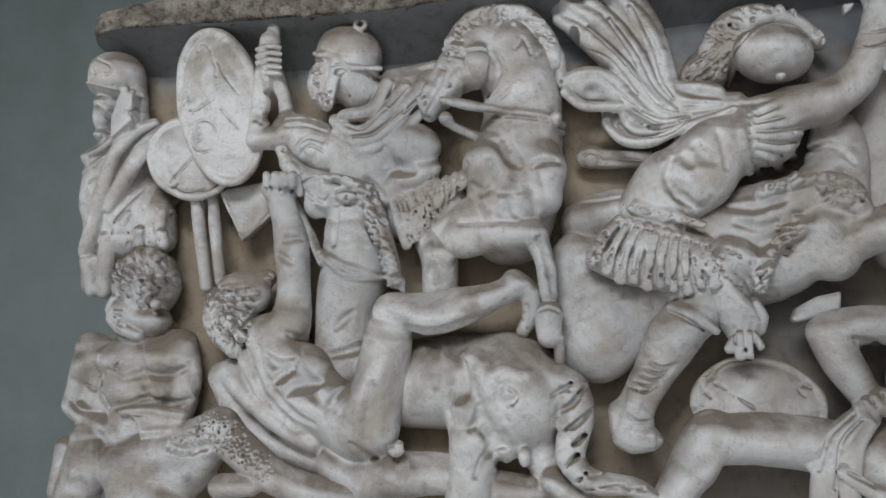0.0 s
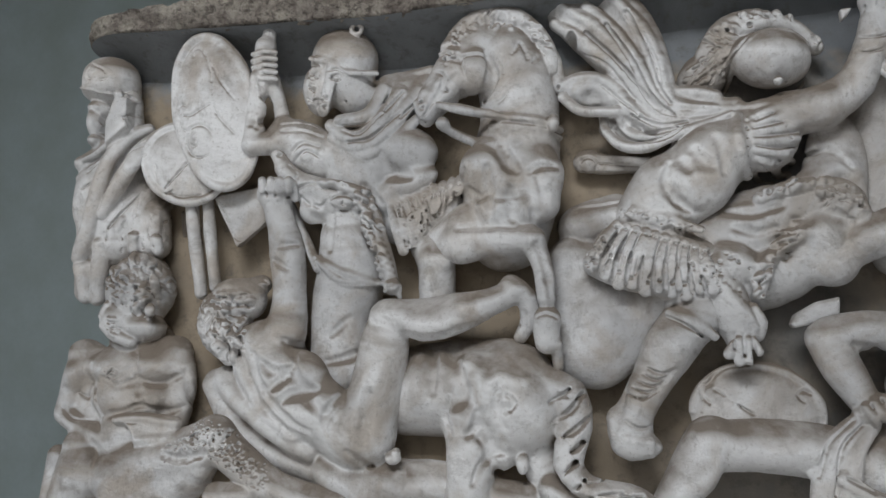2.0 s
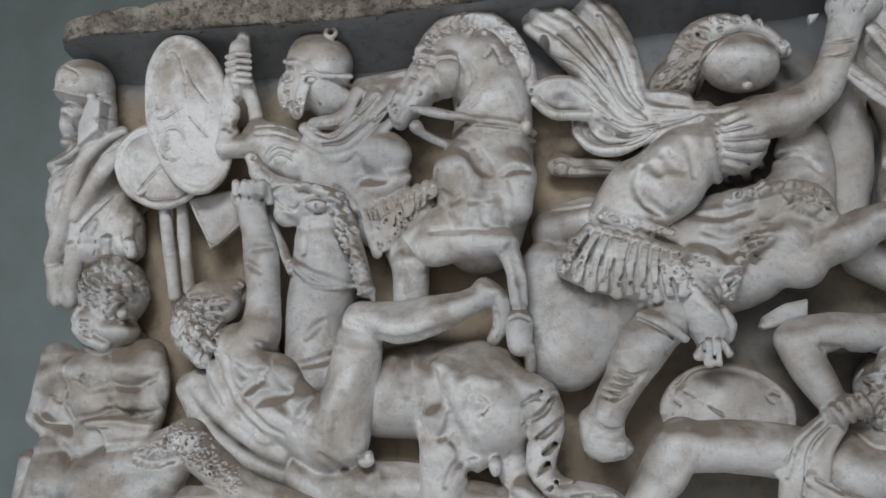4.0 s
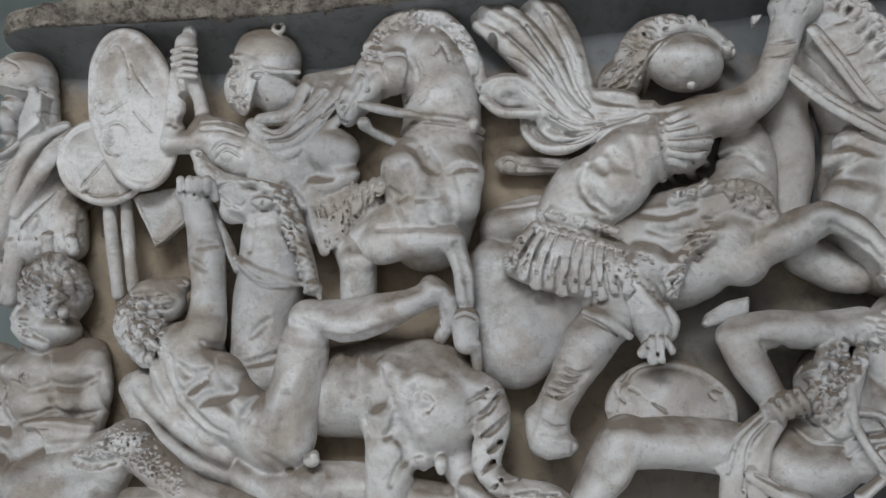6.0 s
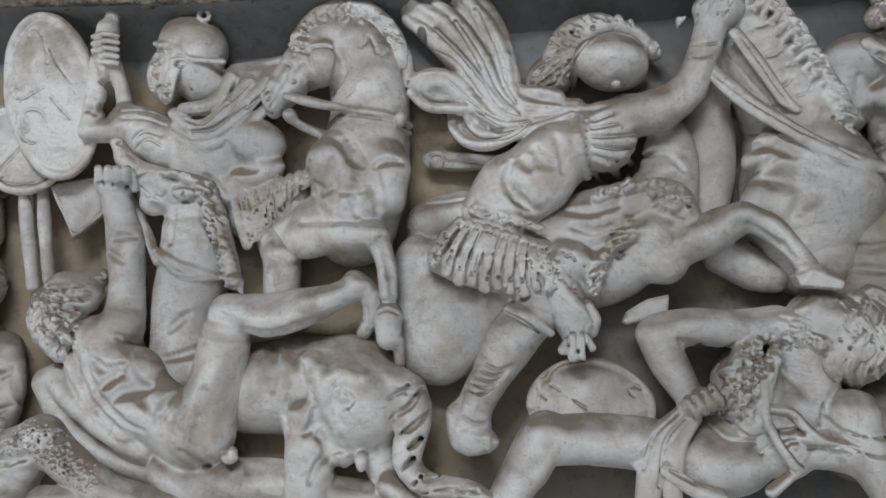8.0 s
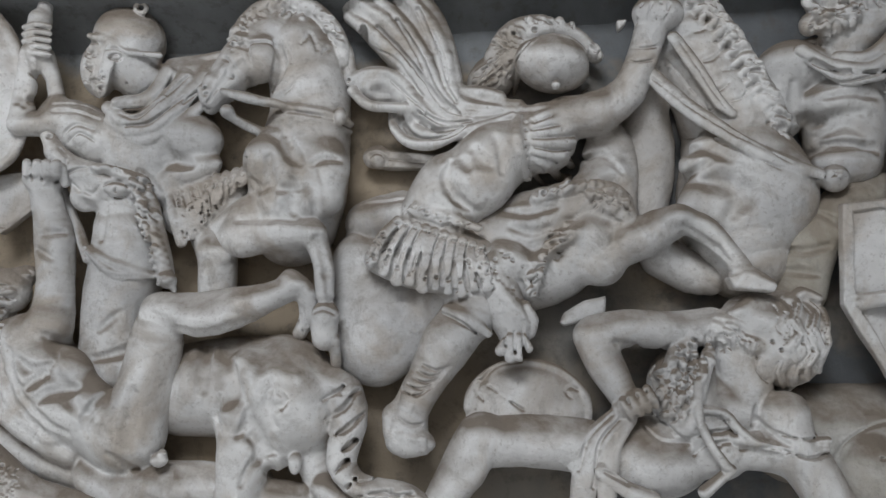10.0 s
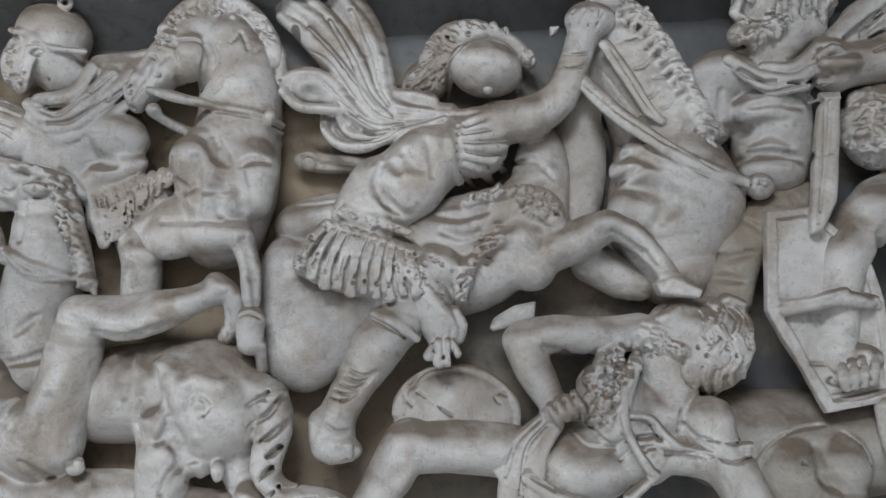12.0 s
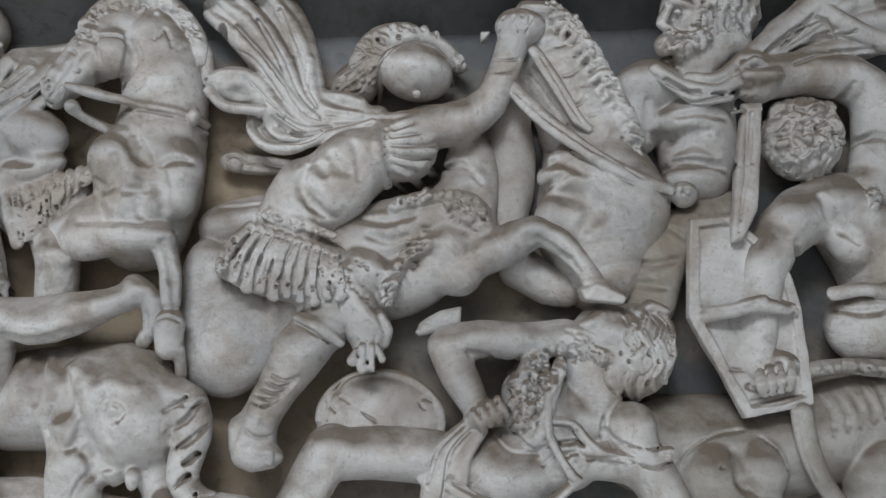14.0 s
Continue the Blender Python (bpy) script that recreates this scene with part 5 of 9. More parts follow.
# carved nude barbarian thrown backwards with one arm raised
c = Carving((-0.6158, 0.9958, 0.8311), (0.2295, 1.232, 1.6168))
c.tube([(-0.3938, 1.107, 1.542, 0.033), (-0.3762, 1.1071, 1.4827, 0.0341), (-0.3656, 1.1187, 1.4231, 0.0427), (-0.3537, 1.1155, 1.3477, 0.0375), (-0.3557, 1.1215, 1.2714, 0.0435), (-0.3748, 1.1325, 1.2143, 0.0545)], 0.012)
c.ball((-0.3955, 1.1025, 1.5595), (0.0453, 0.0363, 0.0389), 0, 0.008)
c.tube([(-0.4166, 1.0789, 1.5625, 0.0089), (-0.4152, 1.0681, 1.5835, 0.0101), (-0.4146, 1.0701, 1.5605, 0.0101)], 0.005)
c.tube([(-0.3948, 1.0789, 1.5622, 0.0089), (-0.3935, 1.0681, 1.5832, 0.0101), (-0.3929, 1.0701, 1.5602, 0.0101)], 0.005)
c.tube([(-0.3731, 1.0789, 1.5619, 0.0089), (-0.3719, 1.0681, 1.5829, 0.0101), (-0.3713, 1.0701, 1.5599, 0.0101)], 0.005)
c.tube([(-0.3515, 1.0789, 1.5616, 0.0089), (-0.3504, 1.0681, 1.5825, 0.0101), (-0.3498, 1.0701, 1.5596, 0.0101)], 0.005)
c.crease((-0.4061, 1.5943, 0.0026), (-0.4028, 1.5473, 0.0032))
c.crease((-0.3844, 1.5939, 0.0025), (-0.3812, 1.5471, 0.0032))
c.crease((-0.3628, 1.5936, 0.0025), (-0.3597, 1.5468, 0.0032))
c.tube([(-0.345, 1.0801, 1.5775, 0.0101), (-0.3396, 1.0902, 1.5444, 0.0102)], 0.004)
c.crease((-0.368, 1.4315, 0.0039), (-0.3503, 1.4347, 0.0087), (-0.3326, 1.4378, 0.0039), k=0.01, lift=0.48)
c.crease((-0.3831, 1.3999, 0.0033), (-0.3659, 1.3904, 0.0079), (-0.3487, 1.3809, 0.0039), k=0.01, lift=0.48)
c.tube([(-0.4021, 1.1438, 1.1924, 0.0668), (-0.3502, 1.1509, 1.1171, 0.0829), (-0.2666, 1.1427, 1.057, 0.0747), (-0.197, 1.1396, 1.0102, 0.0716)], 0.012)
c.ball((-0.3666, 1.1028, 1.1702), (0.0451, 0.0376, 0.0552), 20, 0.025)
c.ball((-0.2937, 1.1025, 1.1469), (0.0423, 0.0373, 0.0547), 35, 0.025)
c.ball((-0.3138, 1.0986, 1.0782), (0.0495, 0.0396, 0.0643), 45, 0.025)
c.ball((-0.241, 1.0981, 1.08), (0.0418, 0.0369, 0.0492), 30, 0.025)
c.ball((-0.3857, 1.0994, 1.1254), (0.0275, 0.03, 0.0475), 30, 0.02)
c.ball((-0.397, 1.1087, 1.2198), (0.0532, 0.0354, 0.043), 0, 0.012)
c.ball((-0.3553, 1.1021, 1.2452), (0.0428, 0.0328, 0.0428), 0, 0.012)
c.tube([(-0.5084, 1.1409, 1.1267, 0.0329), (-0.4494, 1.1301, 1.078, 0.0361), (-0.3623, 1.126, 1.015, 0.032), (-0.2956, 1.1294, 0.9801, 0.0294)], 0.01)
c.tube([(-0.4533, 1.1266, 1.1559, 0.0326), (-0.405, 1.1161, 1.0885, 0.0321), (-0.3194, 1.1133, 1.0174, 0.0293)], 0.008)
c.tube([(-0.5355, 1.1562, 1.1129, 0.0382), (-0.4937, 1.1615, 1.037, 0.0355), (-0.4079, 1.1631, 0.9765, 0.0351), (-0.297, 1.1623, 0.9333, 0.0323)], 0.01)
c.crease((-0.3165, 1.1894, 0.0038), (-0.304, 1.1352, 0.0112), (-0.2581, 1.0764, 0.0111), (-0.2055, 1.0424, 0.0037), k=0.014, lift=0.48)
c.crease((-0.3445, 1.2195, 0.0038), (-0.3108, 1.2017, 0.0099), (-0.2649, 1.1903, 0.0038), k=0.012, lift=0.48)
c.crease((-0.3934, 1.1698, 0.0038), (-0.3591, 1.1462, 0.0099), (-0.3336, 1.1527, 0.0038), k=0.012, lift=0.48)
c.crease((-0.3542, 1.074, 0.0038), (-0.3171, 1.0988, 0.0112), (-0.2602, 1.1121, 0.0038), k=0.014, lift=0.48)
c.crease((-0.4168, 1.1841, 0.0051), (-0.393, 1.1091, 0.0141), (-0.3264, 1.0449, 0.0112), (-0.2739, 1.0227, 0.0037), k=0.01, lift=0.48)
c.crease((-0.3477, 1.1319, 0.0063), (-0.3344, 1.1454, 0.0127), (-0.321, 1.159, 0.0051), k=0.01, lift=0.48)
c.crease((-0.2406, 1.0591, 0.005), (-0.2349, 1.0386, 0.0111), (-0.2293, 1.0182, 0.005), k=0.01, lift=0.48)
c.crease((-0.4261, 1.1327, 0.0051), (-0.3995, 1.0728, 0.0141), (-0.3243, 1.0129, 0.005), k=0.01, lift=0.48)
c.crease((-0.3696, 1.1097, 0.0063), (-0.3511, 1.1233, 0.0127), (-0.3325, 1.137, 0.0051), k=0.01, lift=0.48)
c.crease((-0.2088, 1.1014, 0.0025), (-0.2234, 1.0803, 0.0069), (-0.238, 1.0592, 0.0037), k=0.01, lift=0.48)
c.ridge((-0.1799, 1.1045, 0.0036), (-0.2128, 1.0598, 0.0048), (-0.2262, 1.03, 0.0036), k=0.005)
c.ball((-0.4206, 1.1226, 1.2223), (0.0435, 0.0332, 0.0409), 0, 0.012)
c.ball((-0.5204, 1.1395, 1.2551), (0.0652, 0.0574, 0.0834), 15, 0.008)
c.ball((-0.4859, 1.1276, 1.3275), (0.0598, 0.0364, 0.0338), -8, 0.006)
c.tube([(-0.4984, 1.1086, 1.3413, 0.0166), (-0.4658, 1.1245, 1.3403, 0.0205), (-0.4401, 1.1533, 1.351, 0.0233)], 0.012)
c.ball((-0.4585, 1.1356, 1.3101), (0.039, 0.0364, 0.0442), 0, 0.01)
c.tube([(-0.5478, 1.1027, 1.2787, 0.0127), (-0.5256, 1.0951, 1.2303, 0.0151), (-0.4921, 1.1101, 1.178, 0.0201)], 0.006)
c.tube([(-0.4865, 1.0853, 1.2367, 0.0113), (-0.4663, 1.0895, 1.2058, 0.0125)], 0.005)
c.tousle((-0.5236, 1.1395, 1.2603), (0.0652, 0.0574, 0.0809), 0.017, 0.004)
c.locks((-0.492, 1.2299), (0.05, 0.0624), 15, 0.0137, flow=-75, deep=1.3)
c.locks((-0.4872, 1.3049), (0.0553, 0.0327), 0, 0.0126, flow=-20)
c.locks((-0.4151, 1.343), (0.0326, 0.0225), 0, 0.01, deep=1.5)
c.drill(-0.5084, 1.2671, 0.005)
c.drill(-0.4636, 1.2776, 0.005)
c.drill(-0.4932, 1.2113, 0.005)
c.drill(-0.475, 1.2177, 0.005)
c.drill(-0.5278, 1.2419, 0.005)
c.drill(-0.4525, 1.2366, 0.005)
c.ball((-0.1747, 1.1238, 1.0208), (0.0815, 0.0642, 0.0815), 0, 0.016)
c.tube([(-0.1714, 1.1333, 1.014, 0.0713), (-0.1379, 1.12, 1.113, 0.062), (-0.1217, 1.1121, 1.2089, 0.0551), (-0.1133, 1.1026, 1.2654, 0.0446)], 0.012)
c.ball((-0.1035, 1.0873, 1.277), (0.0442, 0.0319, 0.0344), 0, 0.01)
c.tube([(-0.1102, 1.0918, 1.2772, 0.0338), (-0.0322, 1.1037, 1.2713, 0.0467), (0.0427, 1.105, 1.2868, 0.043), (0.1184, 1.0978, 1.3113, 0.0298), (0.1697, 1.0983, 1.3311, 0.0263)], 0.01)
c.tube([(0.1604, 1.1003, 1.3422, 0.0263), (0.1936, 1.1039, 1.3184, 0.0239), (0.1979, 1.1132, 1.2741, 0.0192), (0.1796, 1.1245, 1.238, 0.0145)], 0.008)
c.ball((0.1719, 1.0843, 1.3348), (0.0168, 0.0144, 0.0168), 0, 0.006)
c.crease((0.1796, 1.2751, 0.0024), (0.19, 1.2394, 0.0024))
c.crease((0.1914, 1.2896, 0.0024), (0.1995, 1.2514, 0.0024))
c.ball((-0.0006, 1.0826, 1.2584), (0.0606, 0.0291, 0.0267), 6, 0.025)
c.ball((-0.1218, 1.0806, 1.1747), (0.0267, 0.0291, 0.0728), -8, 0.025)
c.crease((-0.0646, 1.2379, 0.0037), (0.0039, 1.2316, 0.0083), (0.0766, 1.2587, 0.0031), k=0.01, lift=0.48)
c.crease((-0.1397, 1.103, 0.0075), (-0.1436, 1.0558, 0.0165), (-0.1474, 1.009, 0.0074), k=0.02, lift=0.48)
c.crease((-0.1835, 0.9845, 0.0049), (-0.132, 0.9493, 0.0109), (-0.0716, 0.971, 0.0037), k=0.01, lift=0.48)
c.tube([(-0.2393, 1.151, 0.9344, 0.051), (-0.1335, 1.1488, 0.9145, 0.0528), (-0.0175, 1.1435, 0.9197, 0.0475), (0.0932, 1.1504, 0.9252, 0.0404)], 0.012)
c.ball((-0.0884, 1.0943, 0.9732), (0.018, 0.0144, 0.0156), 0, 0.005)
c.ball((-0.0812, 1.0895, 0.9857), (0.0096, 0.0096, 0.0096), 0, 0.004)
c.crease((-0.0709, 0.9538, 0.0049), (-0.0728, 0.928, 0.0108), (-0.0747, 0.9023, 0.0049), k=0.01, lift=0.48)
c.tube([(-0.2183, 1.1333, 0.922, 0.0433), (-0.1669, 1.1378, 0.891, 0.0478)], 0.012)
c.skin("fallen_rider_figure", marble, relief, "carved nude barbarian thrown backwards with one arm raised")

# carved seated captive with bound hands and worn leg
c = Carving((-0.9905, 1.0216, 0.7468), (-0.1633, 1.232, 1.4365))
c.tube([(-0.8801, 1.1781, 1.153, 0.0441), (-0.8862, 1.1832, 1.0414, 0.0492), (-0.8454, 1.1759, 0.9615, 0.0459)], 0.012)
c.tube([(-0.7636, 1.2, 1.1833, 0.0832), (-0.7621, 1.2, 1.1147, 0.0999), (-0.7638, 1.2, 1.0359, 0.0899), (-0.7677, 1.19, 0.9658, 0.0847)], 0.012)
c.ball((-0.6631, 1.17, 1.1851), (0.0406, 0.05, 0.0406), 0, 0.015)
c.ball((-0.9045, 1.17, 1.1779), (0.038, 0.05, 0.036), 0, 0.015)
c.tube([(-0.6437, 1.16, 1.1819, 0.0286), (-0.6257, 1.16, 1.1264, 0.026), (-0.6354, 1.17, 1.0632, 0.0249), (-0.6549, 1.18, 1.0167, 0.0211)], 0.008)
c.tube([(-0.8983, 1.155, 1.175, 0.0311), (-0.9155, 1.15, 1.1187, 0.0298), (-0.9278, 1.145, 1.0475, 0.0271)], 0.008)
c.ball((-0.901, 1.14, 1.1299), (0.0257, 0.035, 0.0399), -15, 0.02)
c.tube([(-0.9307, 1.14, 1.0322, 0.0244), (-0.8771, 1.135, 1.001, 0.0231), (-0.8236, 1.135, 0.9839, 0.018)], 0.008)
c.ball((-0.8172, 1.145, 1.1462), (0.0548, 0.045, 0.0413), -5, 0.025)
c.ball((-0.7029, 1.145, 1.1539), (0.0632, 0.045, 0.0413), 5, 0.025)
c.ball((-0.8045, 1.15, 1.0725), (0.0492, 0.042, 0.0388), 0, 0.025)
c.ball((-0.7043, 1.148, 1.0793), (0.0491, 0.042, 0.0414), 0, 0.025)
c.ball((-0.7411, 1.15, 1.0053), (0.0647, 0.04, 0.0323), 0, 0.025)
c.tube([(-0.8714, 1.175, 1.1555, 0.0328), (-0.873, 1.175, 1.0835, 0.0302), (-0.8584, 1.175, 1.0127, 0.0302)], 0.02)
c.tube([(-0.6582, 1.175, 1.1534, 0.0328), (-0.6496, 1.175, 1.0904, 0.0302), (-0.66, 1.175, 1.0204, 0.0302)], 0.02)
c.crease((-0.8123, 1.1227, 0.0019), (-0.7679, 1.1035, 0.005), (-0.7245, 1.117, 0.0025), k=0.012, lift=0.6)
c.crease((-0.7172, 1.1212, 0.0025), (-0.6732, 1.113, 0.005), (-0.6258, 1.1332, 0.0019), k=0.012, lift=0.6)
c.crease((-0.7266, 1.1795, 0.0025), (-0.7198, 1.1252, 0.0044), (-0.7117, 1.0917, 0.0044), (-0.7027, 1.057, 0.0031), k=0.012, lift=0.6)
c.crease((-0.7947, 1.0346, 0.0025), (-0.7471, 1.0464, 0.0038), (-0.7078, 1.0606, 0.0044), (-0.6597, 1.0462, 0.0038), (-0.6193, 1.0577, 0.0025), k=0.012, lift=0.6)
c.crease((-0.8448, 1.1493, 0.0032), (-0.8351, 1.0871, 0.0051), (-0.8183, 1.0327, 0.0032), k=0.008, lift=-0.4)
c.crease((-0.6171, 1.1412, 0.0025), (-0.6091, 1.0941, 0.0038), (-0.6106, 1.0538, 0.0025), k=0.015, lift=0)
c.crease((-0.8906, 1.0854, 0.0025), (-0.8654, 1.0723, 0.0038), (-0.8561, 1.1003, 0.0025), k=0.008, lift=-0.1)
c.crease((-0.9191, 1.0466, 0.0025), (-0.8928, 1.0234, 0.0038), (-0.8488, 1.0182, 0.0025), k=0.006, lift=-0.1)
c.pits((-0.7896, 1.1302), (0.0187, 0.0137), 0, 40, 0.0022)
c.tube([(-0.7592, 1.16, 1.2438, 0.0403), (-0.762, 1.17, 1.1995, 0.0458)], 0.012)
c.ridge((-0.822, 1.2093, 0.0082), (-0.7635, 1.1926, 0.0094), (-0.7142, 1.1969, 0.0094), (-0.675, 1.2184, 0.0075), k=0.006, lift=-0.45)
c.ball((-0.7582, 1.1515, 1.3326), (0.0836, 0.0724, 0.092), -8, 0.008)
c.ball((-0.7862, 1.1322, 1.2645), (0.0523, 0.0496, 0.0468), 0, 0.008)
c.ball((-0.7331, 1.138, 1.2449), (0.0549, 0.0494, 0.0357), 0, 0.012)
c.tube([(-0.8095, 1.0995, 1.2951, 0.0095), (-0.8212, 1.1022, 1.268, 0.0122), (-0.8037, 1.1008, 1.2545, 0.0108)], 0.005)
c.tube([(-0.8144, 1.1062, 1.2465, 0.0162), (-0.7808, 1.1047, 1.2226, 0.0187), (-0.7455, 1.11, 1.21, 0.016)], 0.006)
c.tousle((-0.7486, 1.1489, 1.3491), (0.0779, 0.0696, 0.0807), 0.0181, 0.004)
c.locks((-0.7439, 1.364), (0.0772, 0.0607), -8, 0.0152, flow=-60, deep=1.3)
c.locks((-0.6996, 1.3063), (0.0383, 0.0492), 0, 0.0137, flow=-80, deep=1.2)
c.locks((-0.7838, 1.2431), (0.0187, 0.0214), 0, 0.008, flow=-40)
c.ball((-0.6886, 1.0866, 1.2832), (0.012, 0.0107, 0.016), -10, 0.004)
c.locks((-0.7744, 1.3425), (0.0269, 0.0539), 0, 0.0135, flow=-70)
c.drill(-0.7289, 1.336, 0.0054)
c.drill(-0.6928, 1.3495, 0.0053)
c.drill(-0.6675, 1.3096, 0.0053)
c.drill(-0.753, 1.3561, 0.0054)
c.drill(-0.6491, 1.3562, 0.004)
c.drill(-0.7721, 1.3156, 0.004)
c.drill(-0.7096, 1.2826, 0.0053)
c.drill(-0.6778, 1.2737, 0.0053)
c.tube([(-0.7618, 1.1019, 1.0272, 0.0119), (-0.6894, 1.0917, 1.0345, 0.0117), (-0.6034, 1.0936, 1.0287, 0.0116)], 0.006)
c.tube([(-0.7019, 1.0951, 0.9824, 0.0091), (-0.6427, 1.0923, 0.989, 0.0103), (-0.5804, 1.095, 0.9965, 0.009)], 0.005)
c.plate([(-0.7299, 1.0194), (-0.5978, 1.0297), (-0.5982, 0.9968), (-0.7007, 0.9848)], 1.094, 0.01, (0, 0), 0.008)
c.tube([(-0.8757, 1.1366, 0.9575, 0.0426), (-0.8744, 1.1398, 0.8869, 0.0578), (-0.9056, 1.1462, 0.809, 0.0502)], 0.012)
c.ball((-0.8649, 1.1252, 0.8999), (0.0513, 0.0486, 0.062), 0, 0.01)
c.tube([(-0.9385, 1.1404, 0.9341, 0.0244), (-0.9515, 1.147, 0.8259, 0.027)], 0.006)
c.tube([(-0.7624, 1.1577, 0.8942, 0.0777), (-0.6094, 1.126, 0.9513, 0.056), (-0.5176, 1.1119, 0.9976, 0.0479)], 0.012)
c.tube([(-0.7453, 1.1642, 0.8744, 0.0802), (-0.6174, 1.1474, 0.8903, 0.0614), (-0.5379, 1.1181, 0.9555, 0.0381)], 0.012)
c.tube([(-0.5169, 1.1106, 0.9978, 0.0466), (-0.4399, 1.1093, 0.9387, 0.0423), (-0.3507, 1.1048, 0.8899, 0.0368), (-0.2068, 1.1115, 0.8634, 0.0315)], 0.012)
c.ball((-0.5046, 1.0912, 1.0101), (0.0384, 0.0307, 0.0333), 0, 0.01)
c.tube([(-0.4962, 1.098, 0.8706, 0.03), (-0.4229, 1.0928, 0.8805, 0.0248)], 0.008)
c.tube([(-0.7435, 1.1318, 0.8406, 0.0578), (-0.6392, 1.1309, 0.8278, 0.0509)], 0.012)
c.pits((-0.4875, 0.987), (0.0951, 0.0381), -32, 300, 0.0025)
c.pits((-0.5765, 0.9643), (0.0512, 0.0282), 15, 110, 0.0023)
c.pits((-0.4022, 0.9297), (0.045, 0.0275), -40, 90, 0.0024)
c.crease((-0.6183, 0.9561, 0.0053), (-0.5753, 0.9481, 0.0118), (-0.5176, 0.9608, 0.0039), k=0.01, lift=0.48)
c.tube([(-0.4548, 1.1872, 0.9646, 0.0392), (-0.3617, 1.1918, 0.9168, 0.0438), (-0.2494, 1.1912, 0.8973, 0.0432)], 0.012)
c.drill(-0.3547, 0.9617, 0.0052)
c.skin("captive_figure", marble, relief, "carved seated captive with bound hands and worn leg")

# carved commander in a muscled cuirass with flying cloak
c = Carving((0.1974, 1.0014, 0.9651), (0.9998, 1.232, 2.0788))
c.tube([(0.6427, 1.1526, 1.6661, 0.0666), (0.557, 1.1534, 1.6017, 0.0804), (0.4956, 1.1581, 1.5401, 0.0851), (0.466, 1.168, 1.4916, 0.09)], 0.012)
c.ball((0.5543, 1.1156, 1.564), (0.0726, 0.0533, 0.0629), 35, 0.035)
c.ball((0.4682, 1.1194, 1.5536), (0.0537, 0.0488, 0.0684), -20, 0.03)
c.ball((0.5767, 1.1173, 1.635), (0.0681, 0.0487, 0.056), 30, 0.03)
c.crease((0.4843, 1.5801, 0.0049), (0.4911, 1.5376, 0.0136), (0.5212, 1.5059, 0.0049), k=0.02, lift=0.48)
c.crease((0.5408, 1.6243, 0.0037), (0.5546, 1.5997, 0.0109), (0.5754, 1.5896, 0.0037), k=0.018, lift=0.48)
c.crease((0.5831, 1.6527, 0.0037), (0.5965, 1.6147, 0.0082), (0.5983, 1.5784, 0.0037), k=0.014, lift=0.48)
c.crease((0.5149, 1.604, 0.0037), (0.5207, 1.5948, 0.0082), (0.5265, 1.5856, 0.0037), k=0.015, lift=0.48)
c.tube([(0.4132, 1.0874, 1.4996, 0.0107), (0.4792, 1.0763, 1.4825, 0.0106), (0.5513, 1.0827, 1.4617, 0.0094)], 0.016, flat=0.5)
c.tube([(0.5888, 1.19, 1.8186, 0.0343), (0.609, 1.175, 1.8658, 0.0408), (0.6445, 1.17, 1.8723, 0.0406)], 0.015)
c.ball((0.5775, 1.195, 1.8315), (0.0653, 0.04, 0.0467), 35, 0.012)
c.locks((0.5782, 1.8253), (0.0505, 0.0337), 35, 0.0081, flow=40, deep=0.7)
c.tube([(0.5143, 1.135, 1.7737, 0.0133), (0.5492, 1.13, 1.7692, 0.0159), (0.591, 1.13, 1.7596, 0.0145)], 0.006)
c.tube([(0.6157, 1.165, 1.8806, 0.023), (0.6573, 1.15, 1.9128, 0.0214), (0.7063, 1.145, 1.9269, 0.02), (0.7604, 1.155, 1.9141, 0.0188), (0.8051, 1.17, 1.873, 0.0176)], 0.008)
c.tube([(0.5787, 1.17, 1.878, 0.0176), (0.6042, 1.16, 1.912, 0.0229), (0.6428, 1.155, 1.9334, 0.0242), (0.6852, 1.155, 1.9436, 0.0201)], 0.012)
c.locks((0.7087, 1.9401), (0.0694, 0.0132), -8, 0.0112, flow=-65, deep=1.6)
c.locks((0.6149, 1.9018), (0.0361, 0.0296), 40, 0.0099, flow=-30, deep=1)
c.locks((0.8122, 1.8644), (0.0146, 0.0399), 35, 0.01, flow=-60, deep=1.2)
c.drill(0.6202, 1.9108, 0.0072)
c.drill(0.667, 1.9171, 0.0065)
c.drill(0.5921, 1.8671, 0.006)
c.ball((0.7058, 1.135, 1.8388), (0.0822, 0.07, 0.0623), -10, 0.004)
c.ridge((0.6258, 1.7986, 0.0066), (0.6433, 1.8481, 0.0058), (0.6935, 1.8848, 0.0058), (0.7525, 1.8764, 0.0058), (0.7907, 1.8373, 0.0059), k=0.003, lift=-0.45)
c.crease((0.6177, 1.785, 0.0026), (0.6313, 1.8427, 0.0032), (0.6869, 1.8985, 0.0032), (0.7558, 1.8881, 0.0032), (0.7981, 1.8365, 0.0026), k=0.004, lift=-0.4)
c.ridge((0.7093, 1.7583, 0.0052), (0.7521, 1.7706, 0.0051), (0.7915, 1.8113, 0.0045), k=0.003, lift=-0.45)
c.ball((0.7106, 1.082, 1.7716), (0.0096, 0.012, 0.0096), 0, 0.003)
c.ridge((0.5292, 1.7416, 0.0119), (0.5846, 1.7451, 0.0131), (0.6458, 1.7539, 0.0131), (0.714, 1.7558, 0.0117), k=0.006, lift=-0.45)
c.locks((0.6593, 1.7471), (0.0616, 0.0143), 5, 0.0084, flow=10, deep=1.7)
c.drill(0.6016, 1.7505, 0.0039)
c.drill(0.6186, 1.7481, 0.0039)
